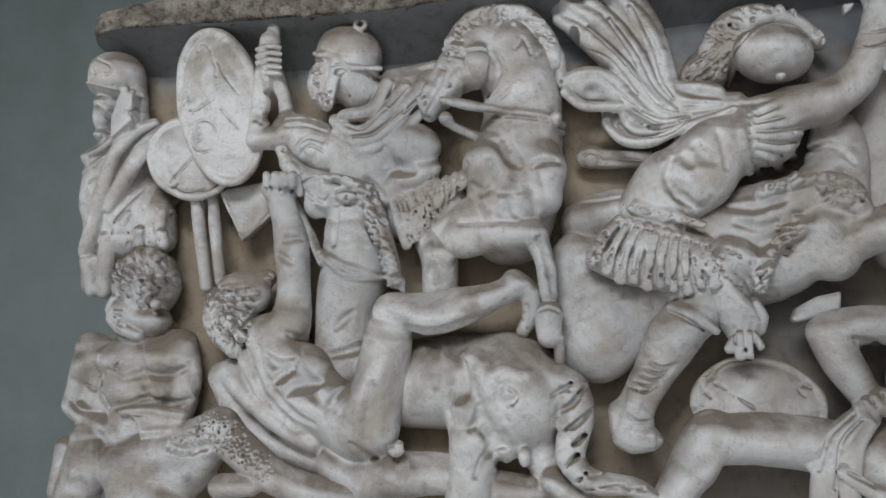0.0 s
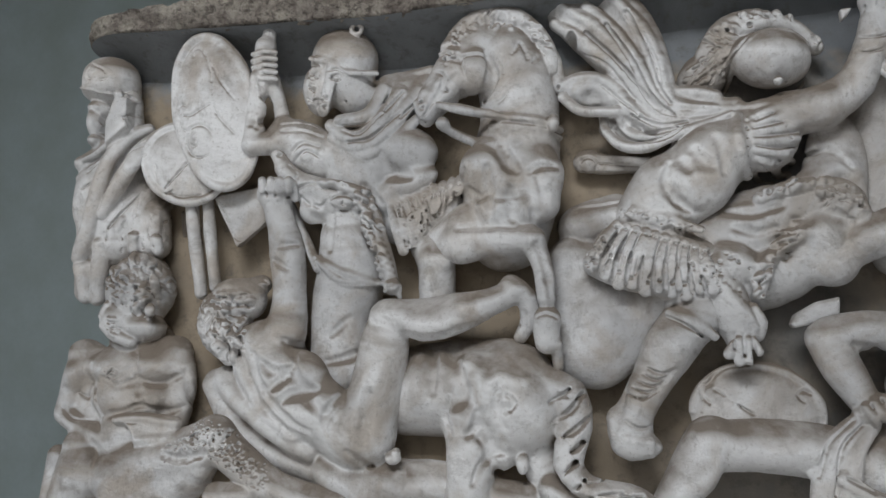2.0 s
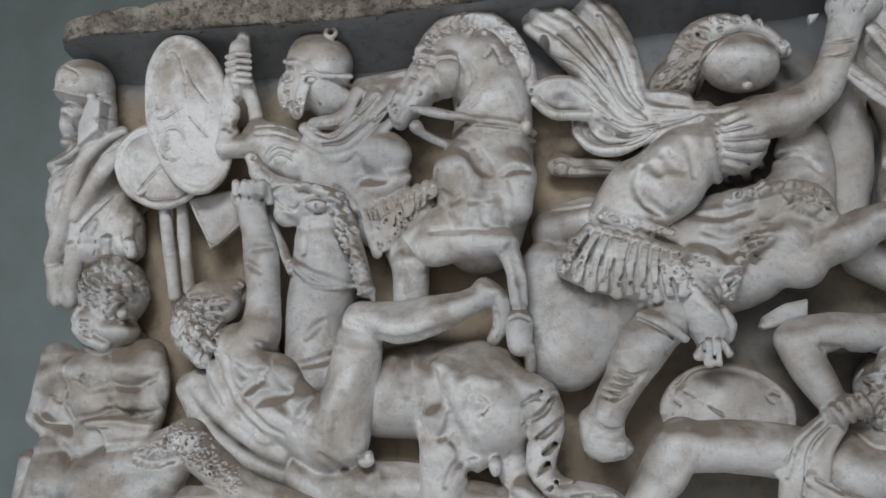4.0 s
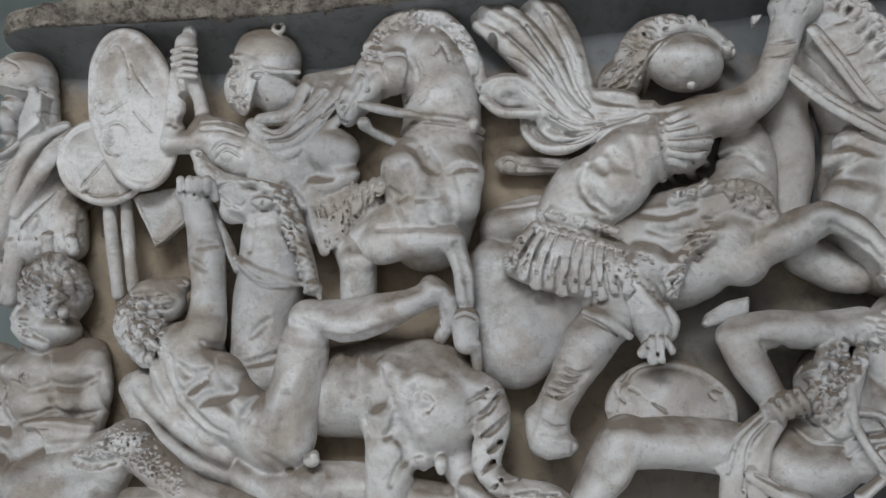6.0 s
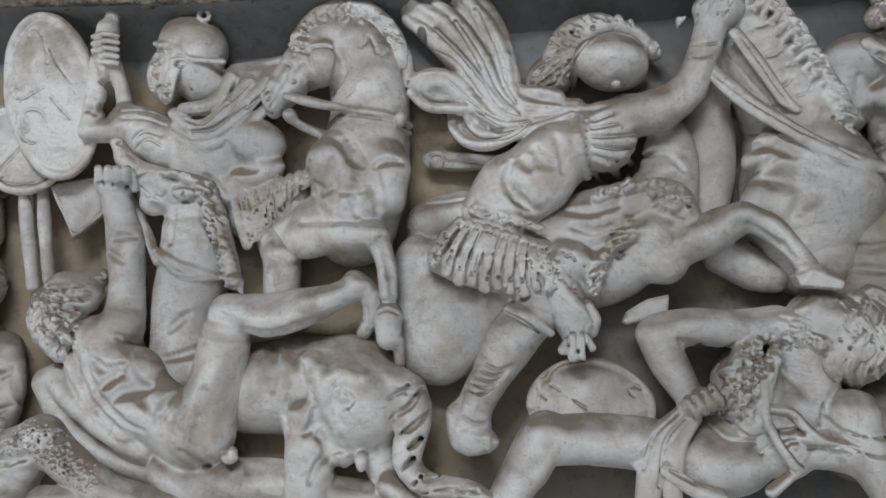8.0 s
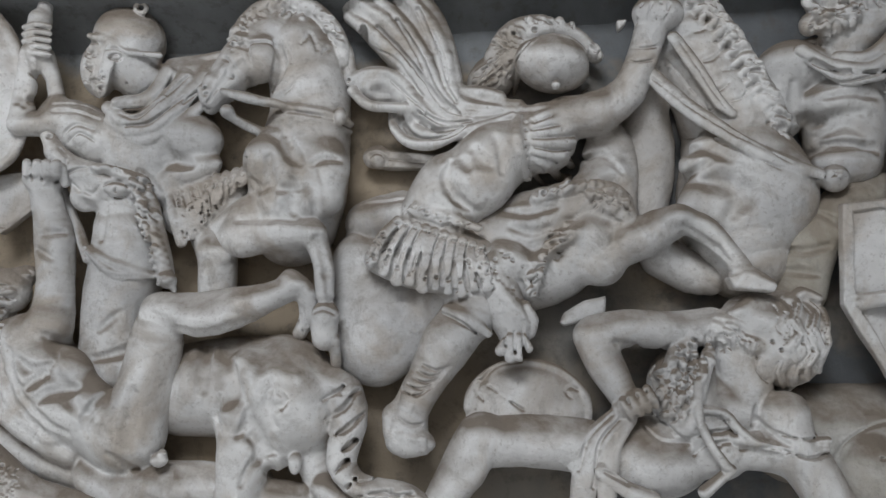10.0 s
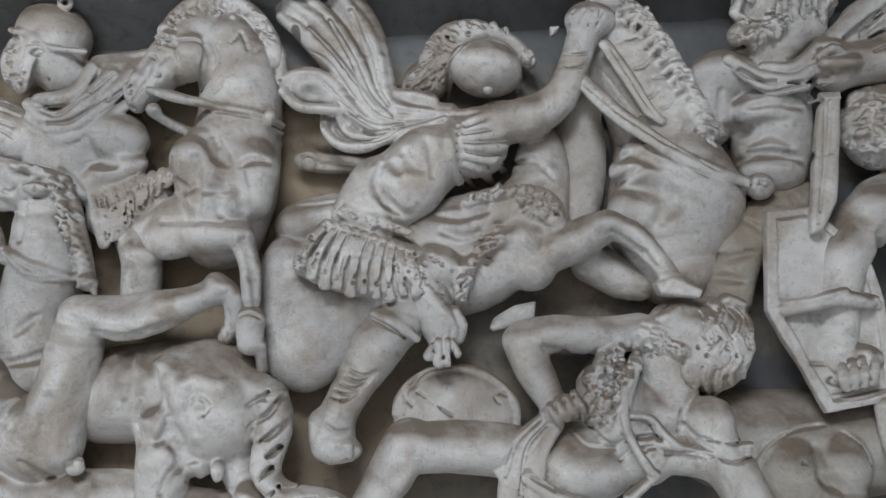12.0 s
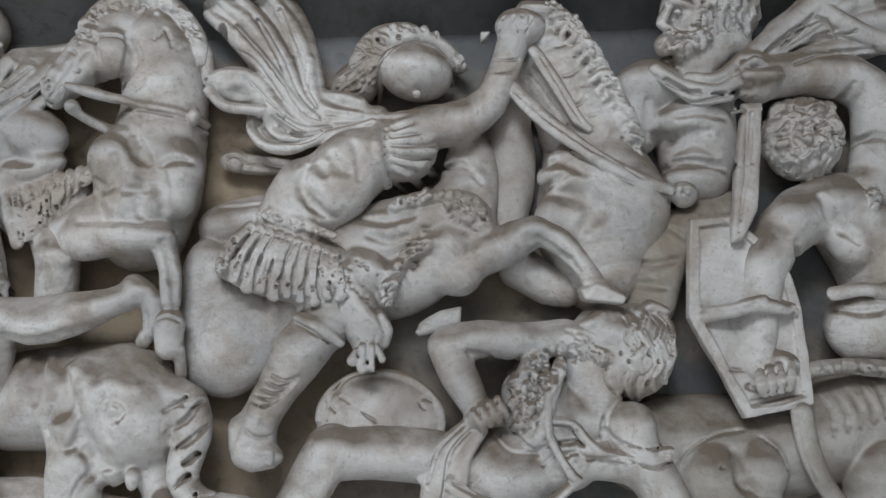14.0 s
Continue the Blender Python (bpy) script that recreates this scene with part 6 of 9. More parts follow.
c.drill(0.646, 1.7362, 0.0039)
c.drill(0.6605, 1.7564, 0.0039)
c.drill(0.6862, 1.7599, 0.0039)
c.drill(0.6986, 1.7447, 0.0039)
c.ball((0.6897, 1.14, 1.6724), (0.0698, 0.055, 0.0785), 10, 0.01)
c.ridge((0.6319, 1.7058, 0.013), (0.6276, 1.6571, 0.0136), (0.6367, 1.6125, 0.0129), (0.6531, 1.5859, 0.0117), k=0.003, lift=-0.45)
c.ridge((0.6464, 1.6979, 0.0019), (0.6435, 1.653, 0.0019), (0.6517, 1.6122, 0.0019), (0.6675, 1.5821, 0.0019), k=0.004, lift=-0.1)
c.drill(0.6479, 1.691, 0.0032)
c.drill(0.647, 1.6731, 0.0032)
c.drill(0.6461, 1.6551, 0.0032)
c.drill(0.6478, 1.6374, 0.0032)
c.drill(0.6509, 1.6197, 0.0032)
c.drill(0.6552, 1.6021, 0.0032)
c.drill(0.6609, 1.5846, 0.0032)
c.ridge((0.6633, 1.7017, 0.0077), (0.6963, 1.7169, 0.0096), (0.732, 1.7294, 0.0097), k=0.004, lift=-0.6)
c.drill(0.7193, 1.7256, 0.0026)
c.ridge((0.6617, 1.6856, 0.0077), (0.7, 1.6962, 0.0096), (0.735, 1.7071, 0.0097), k=0.004, lift=-0.6)
c.drill(0.7223, 1.7035, 0.0026)
c.ridge((0.6607, 1.669, 0.0083), (0.7004, 1.6733, 0.0103), (0.7374, 1.6808, 0.0103), k=0.004, lift=-0.6)
c.drill(0.7247, 1.6773, 0.0026)
c.ridge((0.6611, 1.651, 0.0088), (0.7022, 1.6479, 0.0109), (0.7477, 1.6575, 0.011), k=0.004, lift=-0.6)
c.drill(0.735, 1.6542, 0.0026)
c.ridge((0.6635, 1.6331, 0.0088), (0.708, 1.6233, 0.0109), (0.7547, 1.6315, 0.011), k=0.004, lift=-0.6)
c.drill(0.742, 1.6283, 0.0026)
c.ridge((0.6672, 1.6154, 0.0083), (0.7116, 1.6029, 0.0103), (0.7518, 1.6054, 0.0103), k=0.004, lift=-0.6)
c.drill(0.7391, 1.6023, 0.0026)
c.ridge((0.6702, 1.5984, 0.0067), (0.7086, 1.5865, 0.0084), (0.7421, 1.586, 0.0084), k=0.004, lift=-0.6)
c.drill(0.7295, 1.5831, 0.0026)
c.crease((0.6652, 1.6908, 0.0019), (0.6983, 1.7049, 0.0026), (0.7328, 1.7149, 0.0032), k=0.003, lift=-0.1)
c.crease((0.6616, 1.6741, 0.0019), (0.7013, 1.6835, 0.0026), (0.7371, 1.6907, 0.0032), k=0.003, lift=-0.1)
c.crease((0.662, 1.6563, 0.0019), (0.7018, 1.6587, 0.0026), (0.7441, 1.6668, 0.0032), k=0.003, lift=-0.1)
c.crease((0.6637, 1.6392, 0.0019), (0.7075, 1.6335, 0.0026), (0.7537, 1.6423, 0.0032), k=0.003, lift=-0.1)
c.crease((0.6654, 1.6214, 0.0019), (0.7112, 1.6118, 0.0026), (0.7554, 1.615, 0.0032), k=0.003, lift=-0.1)
c.crease((0.6697, 1.6039, 0.0019), (0.7115, 1.5928, 0.0026), (0.7478, 1.591, 0.0032), k=0.003, lift=-0.1)
c.ridge((0.6461, 1.7274, 0.0103), (0.6859, 1.7268, 0.0115), (0.7265, 1.7384, 0.0103), k=0.005, lift=-0.45)
c.crease((0.4907, 1.5996, 0.0038), (0.4827, 1.5583, 0.0076), (0.5066, 1.5201, 0.0064), (0.5462, 1.4966, 0.0026), k=0.014, lift=0.3)
c.locks((0.4963, 1.4687), (0.1155, 0.0086), -20, 0.0059, flow=None, deep=1.2)
c.pits((0.5856, 1.3924), (0.0565, 0.0299), -25, 110, 0.0028)
c.tube([(0.2571, 1.18, 2.0032, 0.0409), (0.3272, 1.17, 1.939, 0.0542), (0.4039, 1.16, 1.8539, 0.0505), (0.4647, 1.15, 1.7706, 0.0368), (0.5502, 1.14, 1.7295, 0.0266), (0.6329, 1.135, 1.7409, 0.0172)], 0.012)
c.tube([(0.3662, 1.17, 2.0244, 0.0406), (0.429, 1.155, 1.9425, 0.0389), (0.469, 1.145, 1.8495, 0.032), (0.493, 1.145, 1.7695, 0.0227)], 0.012)
c.ball((0.3168, 1.17, 1.7959), (0.0643, 0.05, 0.046), -5, 0.012)
c.tube([(0.3717, 1.16, 1.7863, 0.037), (0.4313, 1.15, 1.7333, 0.0321), (0.53, 1.145, 1.7054, 0.0253)], 0.012)
c.tube([(0.3706, 1.17, 1.7091, 0.0244), (0.4254, 1.16, 1.6857, 0.0296), (0.5096, 1.145, 1.6941, 0.024), (0.6058, 1.14, 1.7202, 0.0146)], 0.012)
c.ridge((0.2506, 1.958, 0.0172), (0.316, 1.9008, 0.0223), (0.3901, 1.8292, 0.0222), (0.4492, 1.7519, 0.0169), (0.512, 1.7083, 0.0129), (0.5925, 1.7154, 0.0091), (0.646, 1.7362, 0.0065), k=0.004, lift=-0.45)
c.ridge((0.2654, 1.991, 0.0146), (0.3353, 1.9308, 0.0171), (0.4108, 1.8386, 0.0156), (0.4594, 1.761, 0.0116), (0.5185, 1.7207, 0.0097), (0.6191, 1.7302, 0.0065), k=0.004, lift=-0.45)
c.ridge((0.3187, 1.9824, 0.0158), (0.3797, 1.9177, 0.0169), (0.4289, 1.8421, 0.0142), (0.4665, 1.7628, 0.0103), (0.5114, 1.7324, 0.0084), k=0.004, lift=-0.45)
c.ridge((0.3809, 1.9991, 0.0158), (0.4351, 1.9242, 0.0182), (0.4699, 1.8483, 0.0168), (0.4855, 1.7865, 0.0129), (0.5105, 1.743, 0.0091), (0.592, 1.7312, 0.0058), k=0.004, lift=-0.45)
c.ridge((0.264, 1.7979, 0.0134), (0.2862, 1.8123, 0.0131), (0.3376, 1.8129, 0.0143), (0.3802, 1.7907, 0.0155), (0.4096, 1.742, 0.0155), (0.4583, 1.7047, 0.0142), (0.5256, 1.6977, 0.0117), (0.6195, 1.7143, 0.0071), k=0.004, lift=-0.45)
c.tube([(0.2673, 1.13, 1.7722, 0.0119), (0.3051, 1.115, 1.7356, 0.0118), (0.3592, 1.12, 1.7317, 0.0131), (0.4058, 1.13, 1.7329, 0.0106)], 0.005)
c.ball((0.3315, 1.11, 1.768), (0.0326, 0.03, 0.0183), -10, 0.01, -1)
c.tube([(0.3567, 1.16, 1.7346, 0.0108), (0.3633, 1.13, 1.6888, 0.0119), (0.397, 1.12, 1.6548, 0.0131), (0.452, 1.115, 1.6499, 0.0131), (0.5194, 1.105, 1.6746, 0.0117), (0.6196, 1.1, 1.7108, 0.0078)], 0.004)
c.ridge((0.3861, 1.732, 0.0094), (0.4091, 1.6869, 0.0105), (0.4582, 1.6745, 0.0104), (0.5255, 1.6923, 0.0091), k=0.004, lift=-0.45)
c.ridge((0.433, 1.7191, 0.0086), (0.4638, 1.6939, 0.0092), (0.5115, 1.6971, 0.0078), k=0.004, lift=-0.45)
c.tube([(0.2307, 1.16, 1.909, 0.0135), (0.2484, 1.15, 1.8603, 0.0161), (0.2584, 1.15, 1.8088, 0.0147)], 0.008)
c.drill(0.2395, 1.878, 0.0053)
c.drill(0.2574, 1.7988, 0.0053)
c.ball((0.2871, 1.125, 1.9037), (0.0112, 0.06, 0.0211), 10, 0.004, -1)
c.crease((0.3632, 1.9307, 0.0058), (0.419, 1.8346, 0.0084), (0.4562, 1.7574, 0.0078), (0.5049, 1.7179, 0.0045), k=0.004, lift=-0.5)
c.crease((0.4073, 1.9551, 0.0064), (0.4489, 1.862, 0.0084), (0.4724, 1.7842, 0.0064), (0.4976, 1.7426, 0.0039), k=0.004, lift=-0.5)
c.crease((0.3185, 1.9172, 0.0052), (0.4018, 1.8254, 0.0065), (0.4666, 1.7383, 0.0058), (0.5115, 1.7127, 0.0032), k=0.004, lift=-0.5)
c.crease((0.4166, 1.7228, 0.0045), (0.4717, 1.6962, 0.0052), (0.5322, 1.7014, 0.0032), k=0.004, lift=-0.6)
c.crease((0.3861, 1.6971, 0.0052), (0.4181, 1.6629, 0.0059), (0.4723, 1.6609, 0.0052), (0.5389, 1.6908, 0.0033), k=0.004, lift=-0.8)
c.crease((0.4204, 1.7, 0.0046), (0.4515, 1.6833, 0.0046), (0.5121, 1.6884, 0.0033), k=0.004, lift=-0.7)
c.crease((0.3105, 1.8752, 0.0026), (0.3667, 1.834, 0.0032), (0.424, 1.7579, 0.0026), k=0.004, lift=-0.1)
c.crease((0.4423, 1.903, 0.0025), (0.4685, 1.8397, 0.0032), (0.4807, 1.7837, 0.0025), k=0.004, lift=-0.1)
c.crease((0.356, 1.7927, 0.0026), (0.3926, 1.7552, 0.0032), (0.4397, 1.7148, 0.0026), k=0.004, lift=-0.1)
c.tube([(0.7374, 1.1379, 1.7165, 0.0499), (0.8101, 1.1289, 1.7281, 0.0459), (0.868, 1.1218, 1.774, 0.0388), (0.8977, 1.116, 1.8386, 0.033), (0.9142, 1.1175, 1.8993, 0.0355), (0.9316, 1.1159, 1.9437, 0.0379)], 0.012)
c.ball((0.9323, 1.1097, 1.9459), (0.0555, 0.0386, 0.0434), 0, 0.008)
c.ball((0.7899, 1.1045, 1.7206), (0.043, 0.0311, 0.0406), 25, 0.014)
c.crease((0.7454, 1.6275, 0.0036), (0.8083, 1.6646, 0.008), (0.8372, 1.694, 0.003), k=0.01, lift=0.48)
c.crease((0.8645, 1.8333, 0.0024), (0.8867, 1.8251, 0.0023), (0.9184, 1.8337, 0.0023))
c.crease((0.8712, 1.8627, 0.0024), (0.8991, 1.8566, 0.0024), (0.9262, 1.8629, 0.0023))
c.crease((0.8938, 1.9539, 0.003), (0.8858, 1.9217, 0.003))
c.crease((0.9119, 1.953, 0.003), (0.9038, 1.9209, 0.003))
c.crease((0.9299, 1.9521, 0.003), (0.9218, 1.9201, 0.003))
c.crease((0.9478, 1.9512, 0.003), (0.9397, 1.9192, 0.0029))
c.ball((0.8341, 1.1679, 1.597), (0.0636, 0.0367, 0.1284), 0, 0.01)
c.tube([(0.7813, 1.1557, 1.5638, 0.0357), (0.8403, 1.1533, 1.5996, 0.0333), (0.8717, 1.1537, 1.5009, 0.0237)], 0.012)
c.crease((0.7565, 1.6237, 0.0036), (0.8129, 1.6345, 0.008), (0.8559, 1.592, 0.0036), k=0.01, lift=0.48)
c.ball((0.4619, 1.1406, 1.421), (0.1272, 0.066, 0.0685), -12, 0.012)
c.ball((0.5515, 1.135, 1.4079), (0.0604, 0.0484, 0.0484), -10, 0.012)
c.tube([(0.3456, 1.1066, 1.3958, 0.0333), (0.4201, 1.1041, 1.3714, 0.0376), (0.5026, 1.1038, 1.3596, 0.0373), (0.567, 1.1079, 1.3698, 0.0349)], 0.012, flat=0.8)
c.tube([(0.3824, 1.0825, 1.4747, 0.0107), (0.3535, 1.0719, 1.4297, 0.0165), (0.3334, 1.0755, 1.3871, 0.0154)], 0.0025, flat=0.42)
c.tube([(0.4015, 1.0825, 1.4697, 0.0107), (0.376, 1.0719, 1.4177, 0.0165), (0.3596, 1.0754, 1.3681, 0.0153)], 0.0025, flat=0.42)
c.tube([(0.4216, 1.0825, 1.4635, 0.0107), (0.3996, 1.0719, 1.4057, 0.0164), (0.3867, 1.0754, 1.3492, 0.0152)], 0.0025, flat=0.42)
c.tube([(0.4416, 1.0825, 1.4574, 0.0107), (0.423, 1.0719, 1.4022, 0.0164), (0.4136, 1.0754, 1.3505, 0.0152)], 0.0025, flat=0.42)
c.tube([(0.4604, 1.0825, 1.4513, 0.0106), (0.4451, 1.0719, 1.3927, 0.0164), (0.4404, 1.0754, 1.3365, 0.0152)], 0.0025, flat=0.42)
c.tube([(0.4803, 1.0825, 1.4452, 0.0106), (0.4683, 1.0719, 1.3927, 0.0163), (0.4659, 1.0754, 1.3425, 0.0151)], 0.0025, flat=0.42)
c.tube([(0.5001, 1.0824, 1.4392, 0.0106), (0.4914, 1.0718, 1.3856, 0.0163), (0.4923, 1.0753, 1.3333, 0.0151)], 0.0025, flat=0.42)
c.tube([(0.5186, 1.0824, 1.4332, 0.0106), (0.5143, 1.0718, 1.3798, 0.0162), (0.5187, 1.0753, 1.3276, 0.015)], 0.0025, flat=0.42)
c.tube([(0.5382, 1.0824, 1.4272, 0.0105), (0.5361, 1.0718, 1.3833, 0.0162), (0.5451, 1.0753, 1.3428, 0.015)], 0.0025, flat=0.42)
c.tube([(0.5578, 1.0824, 1.4212, 0.0105), (0.5589, 1.0718, 1.381, 0.0162), (0.5712, 1.0753, 1.3418, 0.015)], 0.0025, flat=0.42)
c.crease((0.3922, 1.4661, 0.0036), (0.364, 1.4265, 0.0053), (0.3466, 1.3716, 0.0059), lift=-0.6)
c.crease((0.4123, 1.4599, 0.0036), (0.3877, 1.4169, 0.0053), (0.3738, 1.3598, 0.0059), lift=-0.6)
c.crease((0.4311, 1.4538, 0.0035), (0.4112, 1.4085, 0.0053), (0.3996, 1.3492, 0.0059), lift=-0.6)
c.crease((0.451, 1.4478, 0.0035), (0.4346, 1.4014, 0.0053), (0.4264, 1.3411, 0.0059), lift=-0.6)
c.crease((0.4708, 1.4417, 0.0035), (0.4567, 1.3954, 0.0053), (0.4531, 1.3342, 0.0058), lift=-0.6)
c.crease((0.4894, 1.4369, 0.0035), (0.4799, 1.3907, 0.0053), (0.4797, 1.3308, 0.0058), lift=-0.6)
c.crease((0.5091, 1.4309, 0.0035), (0.503, 1.3872, 0.0053), (0.5061, 1.331, 0.0058), lift=-0.6)
c.crease((0.5286, 1.4249, 0.0035), (0.5248, 1.386, 0.0052), (0.5313, 1.3346, 0.0058), lift=-0.6)
c.crease((0.547, 1.419, 0.0035), (0.5478, 1.386, 0.0052), (0.5575, 1.3394, 0.0058), lift=-0.6)
c.drill(0.3302, 1.4008, 0.004)
c.drill(0.383, 1.4677, 0.0036)
c.crease((0.35, 1.4438, 0.0019), (0.3384, 1.4008, 0.0024))
c.drill(0.3621, 1.3865, 0.004)
c.drill(0.4018, 1.4628, 0.0035)
c.crease((0.3749, 1.4318, 0.0019), (0.3645, 1.3889, 0.0024))
c.drill(0.3868, 1.3723, 0.004)
c.drill(0.4218, 1.4567, 0.0035)
c.crease((0.4008, 1.4198, 0.0019), (0.3915, 1.377, 0.0024))
c.drill(0.4114, 1.3606, 0.004)
c.drill(0.4417, 1.4506, 0.0035)
c.crease((0.4265, 1.4102, 0.0019), (0.4184, 1.3676, 0.0023))
c.drill(0.4439, 1.3513, 0.004)
c.drill(0.4603, 1.4446, 0.0035)
c.crease((0.4509, 1.4031, 0.0019), (0.4451, 1.3606, 0.0023))
c.drill(0.467, 1.3549, 0.004)
c.drill(0.48, 1.4385, 0.0035)
c.crease((0.4764, 1.3983, 0.0019), (0.4705, 1.356, 0.0023))
c.drill(0.4911, 1.3503, 0.004)
c.drill(0.4997, 1.4325, 0.0035)
c.crease((0.5017, 1.396, 0.0019), (0.4969, 1.3538, 0.0023))
c.drill(0.5152, 1.3492, 0.0039)
c.drill(0.5181, 1.4266, 0.0035)
c.crease((0.5259, 1.3971, 0.0019), (0.5232, 1.355, 0.0023))
c.drill(0.5471, 1.3516, 0.0039)
c.drill(0.5375, 1.4206, 0.0035)
c.crease((0.5511, 1.4018, 0.0019), (0.5495, 1.3598, 0.0023))
c.drill(0.5711, 1.3657, 0.0039)
c.drill(0.5569, 1.4147, 0.0035)
c.crease((0.5762, 1.4077, 0.0019), (0.5757, 1.3657, 0.0023))
c.pits((0.344, 1.4062), (0.0285, 0.0403), 0, 30, 0.0036)
c.pits((0.5762, 1.3826), (0.0464, 0.0348), 0, 34, 0.0035)
c.tube([(0.4922, 1.1554, 1.3735, 0.0614), (0.5416, 1.1422, 1.3237, 0.0582), (0.5406, 1.131, 1.2809, 0.051)], 0.012)
c.tube([(0.5289, 1.1324, 1.2785, 0.0544), (0.4813, 1.1311, 1.2066, 0.0531), (0.4505, 1.1246, 1.1472, 0.0416), (0.4175, 1.1273, 1.088, 0.0393), (0.4103, 1.1348, 1.0431, 0.0428)], 0.012)
c.ball((0.4903, 1.1066, 1.2321), (0.0471, 0.0353, 0.0541), -30, 0.014)
c.tube([(0.4879, 1.0933, 1.2924, 0.0105), (0.5297, 1.0772, 1.2733, 0.0104), (0.5746, 1.0906, 1.2444, 0.0092)], 0.009, flat=0.5)
c.crease((0.4784, 1.2834, 0.0023), (0.5241, 1.2619, 0.0029), (0.5736, 1.2304, 0.0023))
c.crease((0.4022, 1.1266, 0.0023), (0.4321, 1.1159, 0.0035), (0.4664, 1.1349, 0.0023))
c.crease((0.4125, 1.1394, 0.0023), (0.4413, 1.1286, 0.0035), (0.4745, 1.1453, 0.0023))
c.crease((0.4229, 1.1522, 0.0023), (0.4505, 1.1414, 0.0035), (0.4825, 1.1557, 0.0023))
c.crease((0.4332, 1.165, 0.0023), (0.4596, 1.1541, 0.0035), (0.4905, 1.1662, 0.0023))
c.crease((0.4436, 1.1779, 0.0023), (0.4688, 1.1669, 0.0035), (0.4986, 1.1766, 0.0023))
c.tube([(0.3906, 1.1222, 1.0725, 0.0302), (0.4024, 1.1246, 1.0265, 0.0346), (0.4259, 1.1196, 1.0162, 0.0276)], 0.008)
c.ball((0.4224, 1.1197, 1.0264), (0.0493, 0.0281, 0.0258), -14, 0.008)
c.tube([(0.3781, 1.1157, 1.0369, 0.0117), (0.4144, 1.1114, 1.0053, 0.0104), (0.4491, 1.1164, 1.0048, 0.0104)], 0.005)
c.tube([(0.4033, 1.0922, 1.0353, 0.0103), (0.4055, 1.0994, 1.0165, 0.0091)], 0.0025, flat=0.6)
c.tube([(0.4182, 1.0922, 1.029, 0.0103), (0.4204, 1.0994, 1.0102, 0.009)], 0.0025, flat=0.6)
c.tube([(0.432, 1.0922, 1.0271, 0.0103), (0.4342, 1.0994, 1.0084, 0.009)], 0.0025, flat=0.6)
c.tube([(0.4457, 1.0922, 1.0298, 0.0103), (0.4479, 1.0994, 1.0111, 0.009)], 0.0025, flat=0.6)
c.crease((0.3979, 1.1269, 0.0036), (0.3808, 1.0812, 0.0106), (0.3775, 1.0473, 0.0036), k=0.01, lift=0.48)
c.crease((0.3975, 1.0693, 0.0029), (0.4206, 1.0563, 0.0035), (0.4492, 1.0616, 0.0023))
c.ball((0.3184, 1.186, 1.636), (0.0323, 0.0207, 0.0284), 0, 0.004)
c.plate([(0.3139, 1.653), (0.4564, 1.6425), (0.4564, 1.6086), (0.3143, 1.6122)], 1.1902, 0.015, (0, 0), 0.004)
c.crease((0.342, 1.6237, 0.0025), (0.3382, 1.6133, 0.0025), (0.3282, 1.6069, 0.0025), (0.3159, 1.6071, 0.0025), (0.3058, 1.6138, 0.0025), (0.3017, 1.6245, 0.0025), (0.3055, 1.635, 0.0025), (0.3156, 1.6414, 0.0025), (0.3279, 1.6412, 0.0025), (0.338, 1.6344, 0.0025), (0.342, 1.6237, 0.0025))
c.crease((0.3445, 1.6301, 0.0019), (0.4316, 1.6234, 0.0019))
c.skin("general_figure", marble, relief, "carved commander in a muscled cuirass with flying cloak")

# small pale stone remnant beside the raised fist
c = Carving((0.8043, 1.078, 1.8689), (0.9095, 1.232, 1.9803))
c.plate([(0.8463, 1.9367), (0.8675, 1.9383), (0.8624, 1.9257), (0.8478, 1.9109)], 1.132, 0.012, (0, 0), 0.003)
c.skin("sword_fragment", marble, relief, "small pale stone remnant beside the raised fist")

# carved charging horse with a lion-skin saddle cloth
c = Carving((0.2123, 1.022, 1.1147), (1.1917, 1.232, 1.5957), 0.0033)
c.tube([(0.3006, 1.2103, 1.3983, 0.0763), (0.3442, 1.2244, 1.2776, 0.1104), (0.3994, 1.2077, 1.3026, 0.0957), (0.4867, 1.1924, 1.3335, 0.0764), (0.6046, 1.2029, 1.3978, 0.0969)], 0.012)
c.ball((0.3457, 1.1617, 1.2438), (0.0986, 0.0554, 0.117), -20, 0.02)
c.tube([(0.304, 1.1897, 1.4861, 0.0497), (0.3805, 1.1895, 1.5115, 0.0495), (0.4685, 1.1788, 1.4833, 0.0488)], 0.012)
c.crease((0.2952, 1.5259, 0.0031), (0.3576, 1.5278, 0.0037), (0.4193, 1.5398, 0.0025))
c.tube([(0.2813, 1.167, 1.4185, 0.037), (0.2764, 1.1698, 1.2804, 0.0438), (0.2958, 1.1752, 1.1818, 0.0412)], 0.01)
c.tube([(0.58, 1.1965, 1.4348, 0.0925), (0.6642, 1.1794, 1.4797, 0.0824), (0.735, 1.1539, 1.5119, 0.0609), (0.8118, 1.1391, 1.5279, 0.0511)], 0.012)
c.ball((0.8219, 1.1226, 1.5244), (0.0592, 0.0426, 0.045), -16, 0.01)
c.ball((0.8525, 1.1116, 1.4981), (0.0305, 0.0281, 0.0305), 0, 0.008)
c.ball((0.7898, 1.0855, 1.5386), (0.0186, 0.0116, 0.0116), 0, 0.004)
c.drill(0.794, 1.5406, 0.0047)
c.drill(0.8577, 1.5067, 0.0046)
c.drill(0.8253, 1.5354, 0.0035)
c.drill(0.7763, 1.5504, 0.0035)
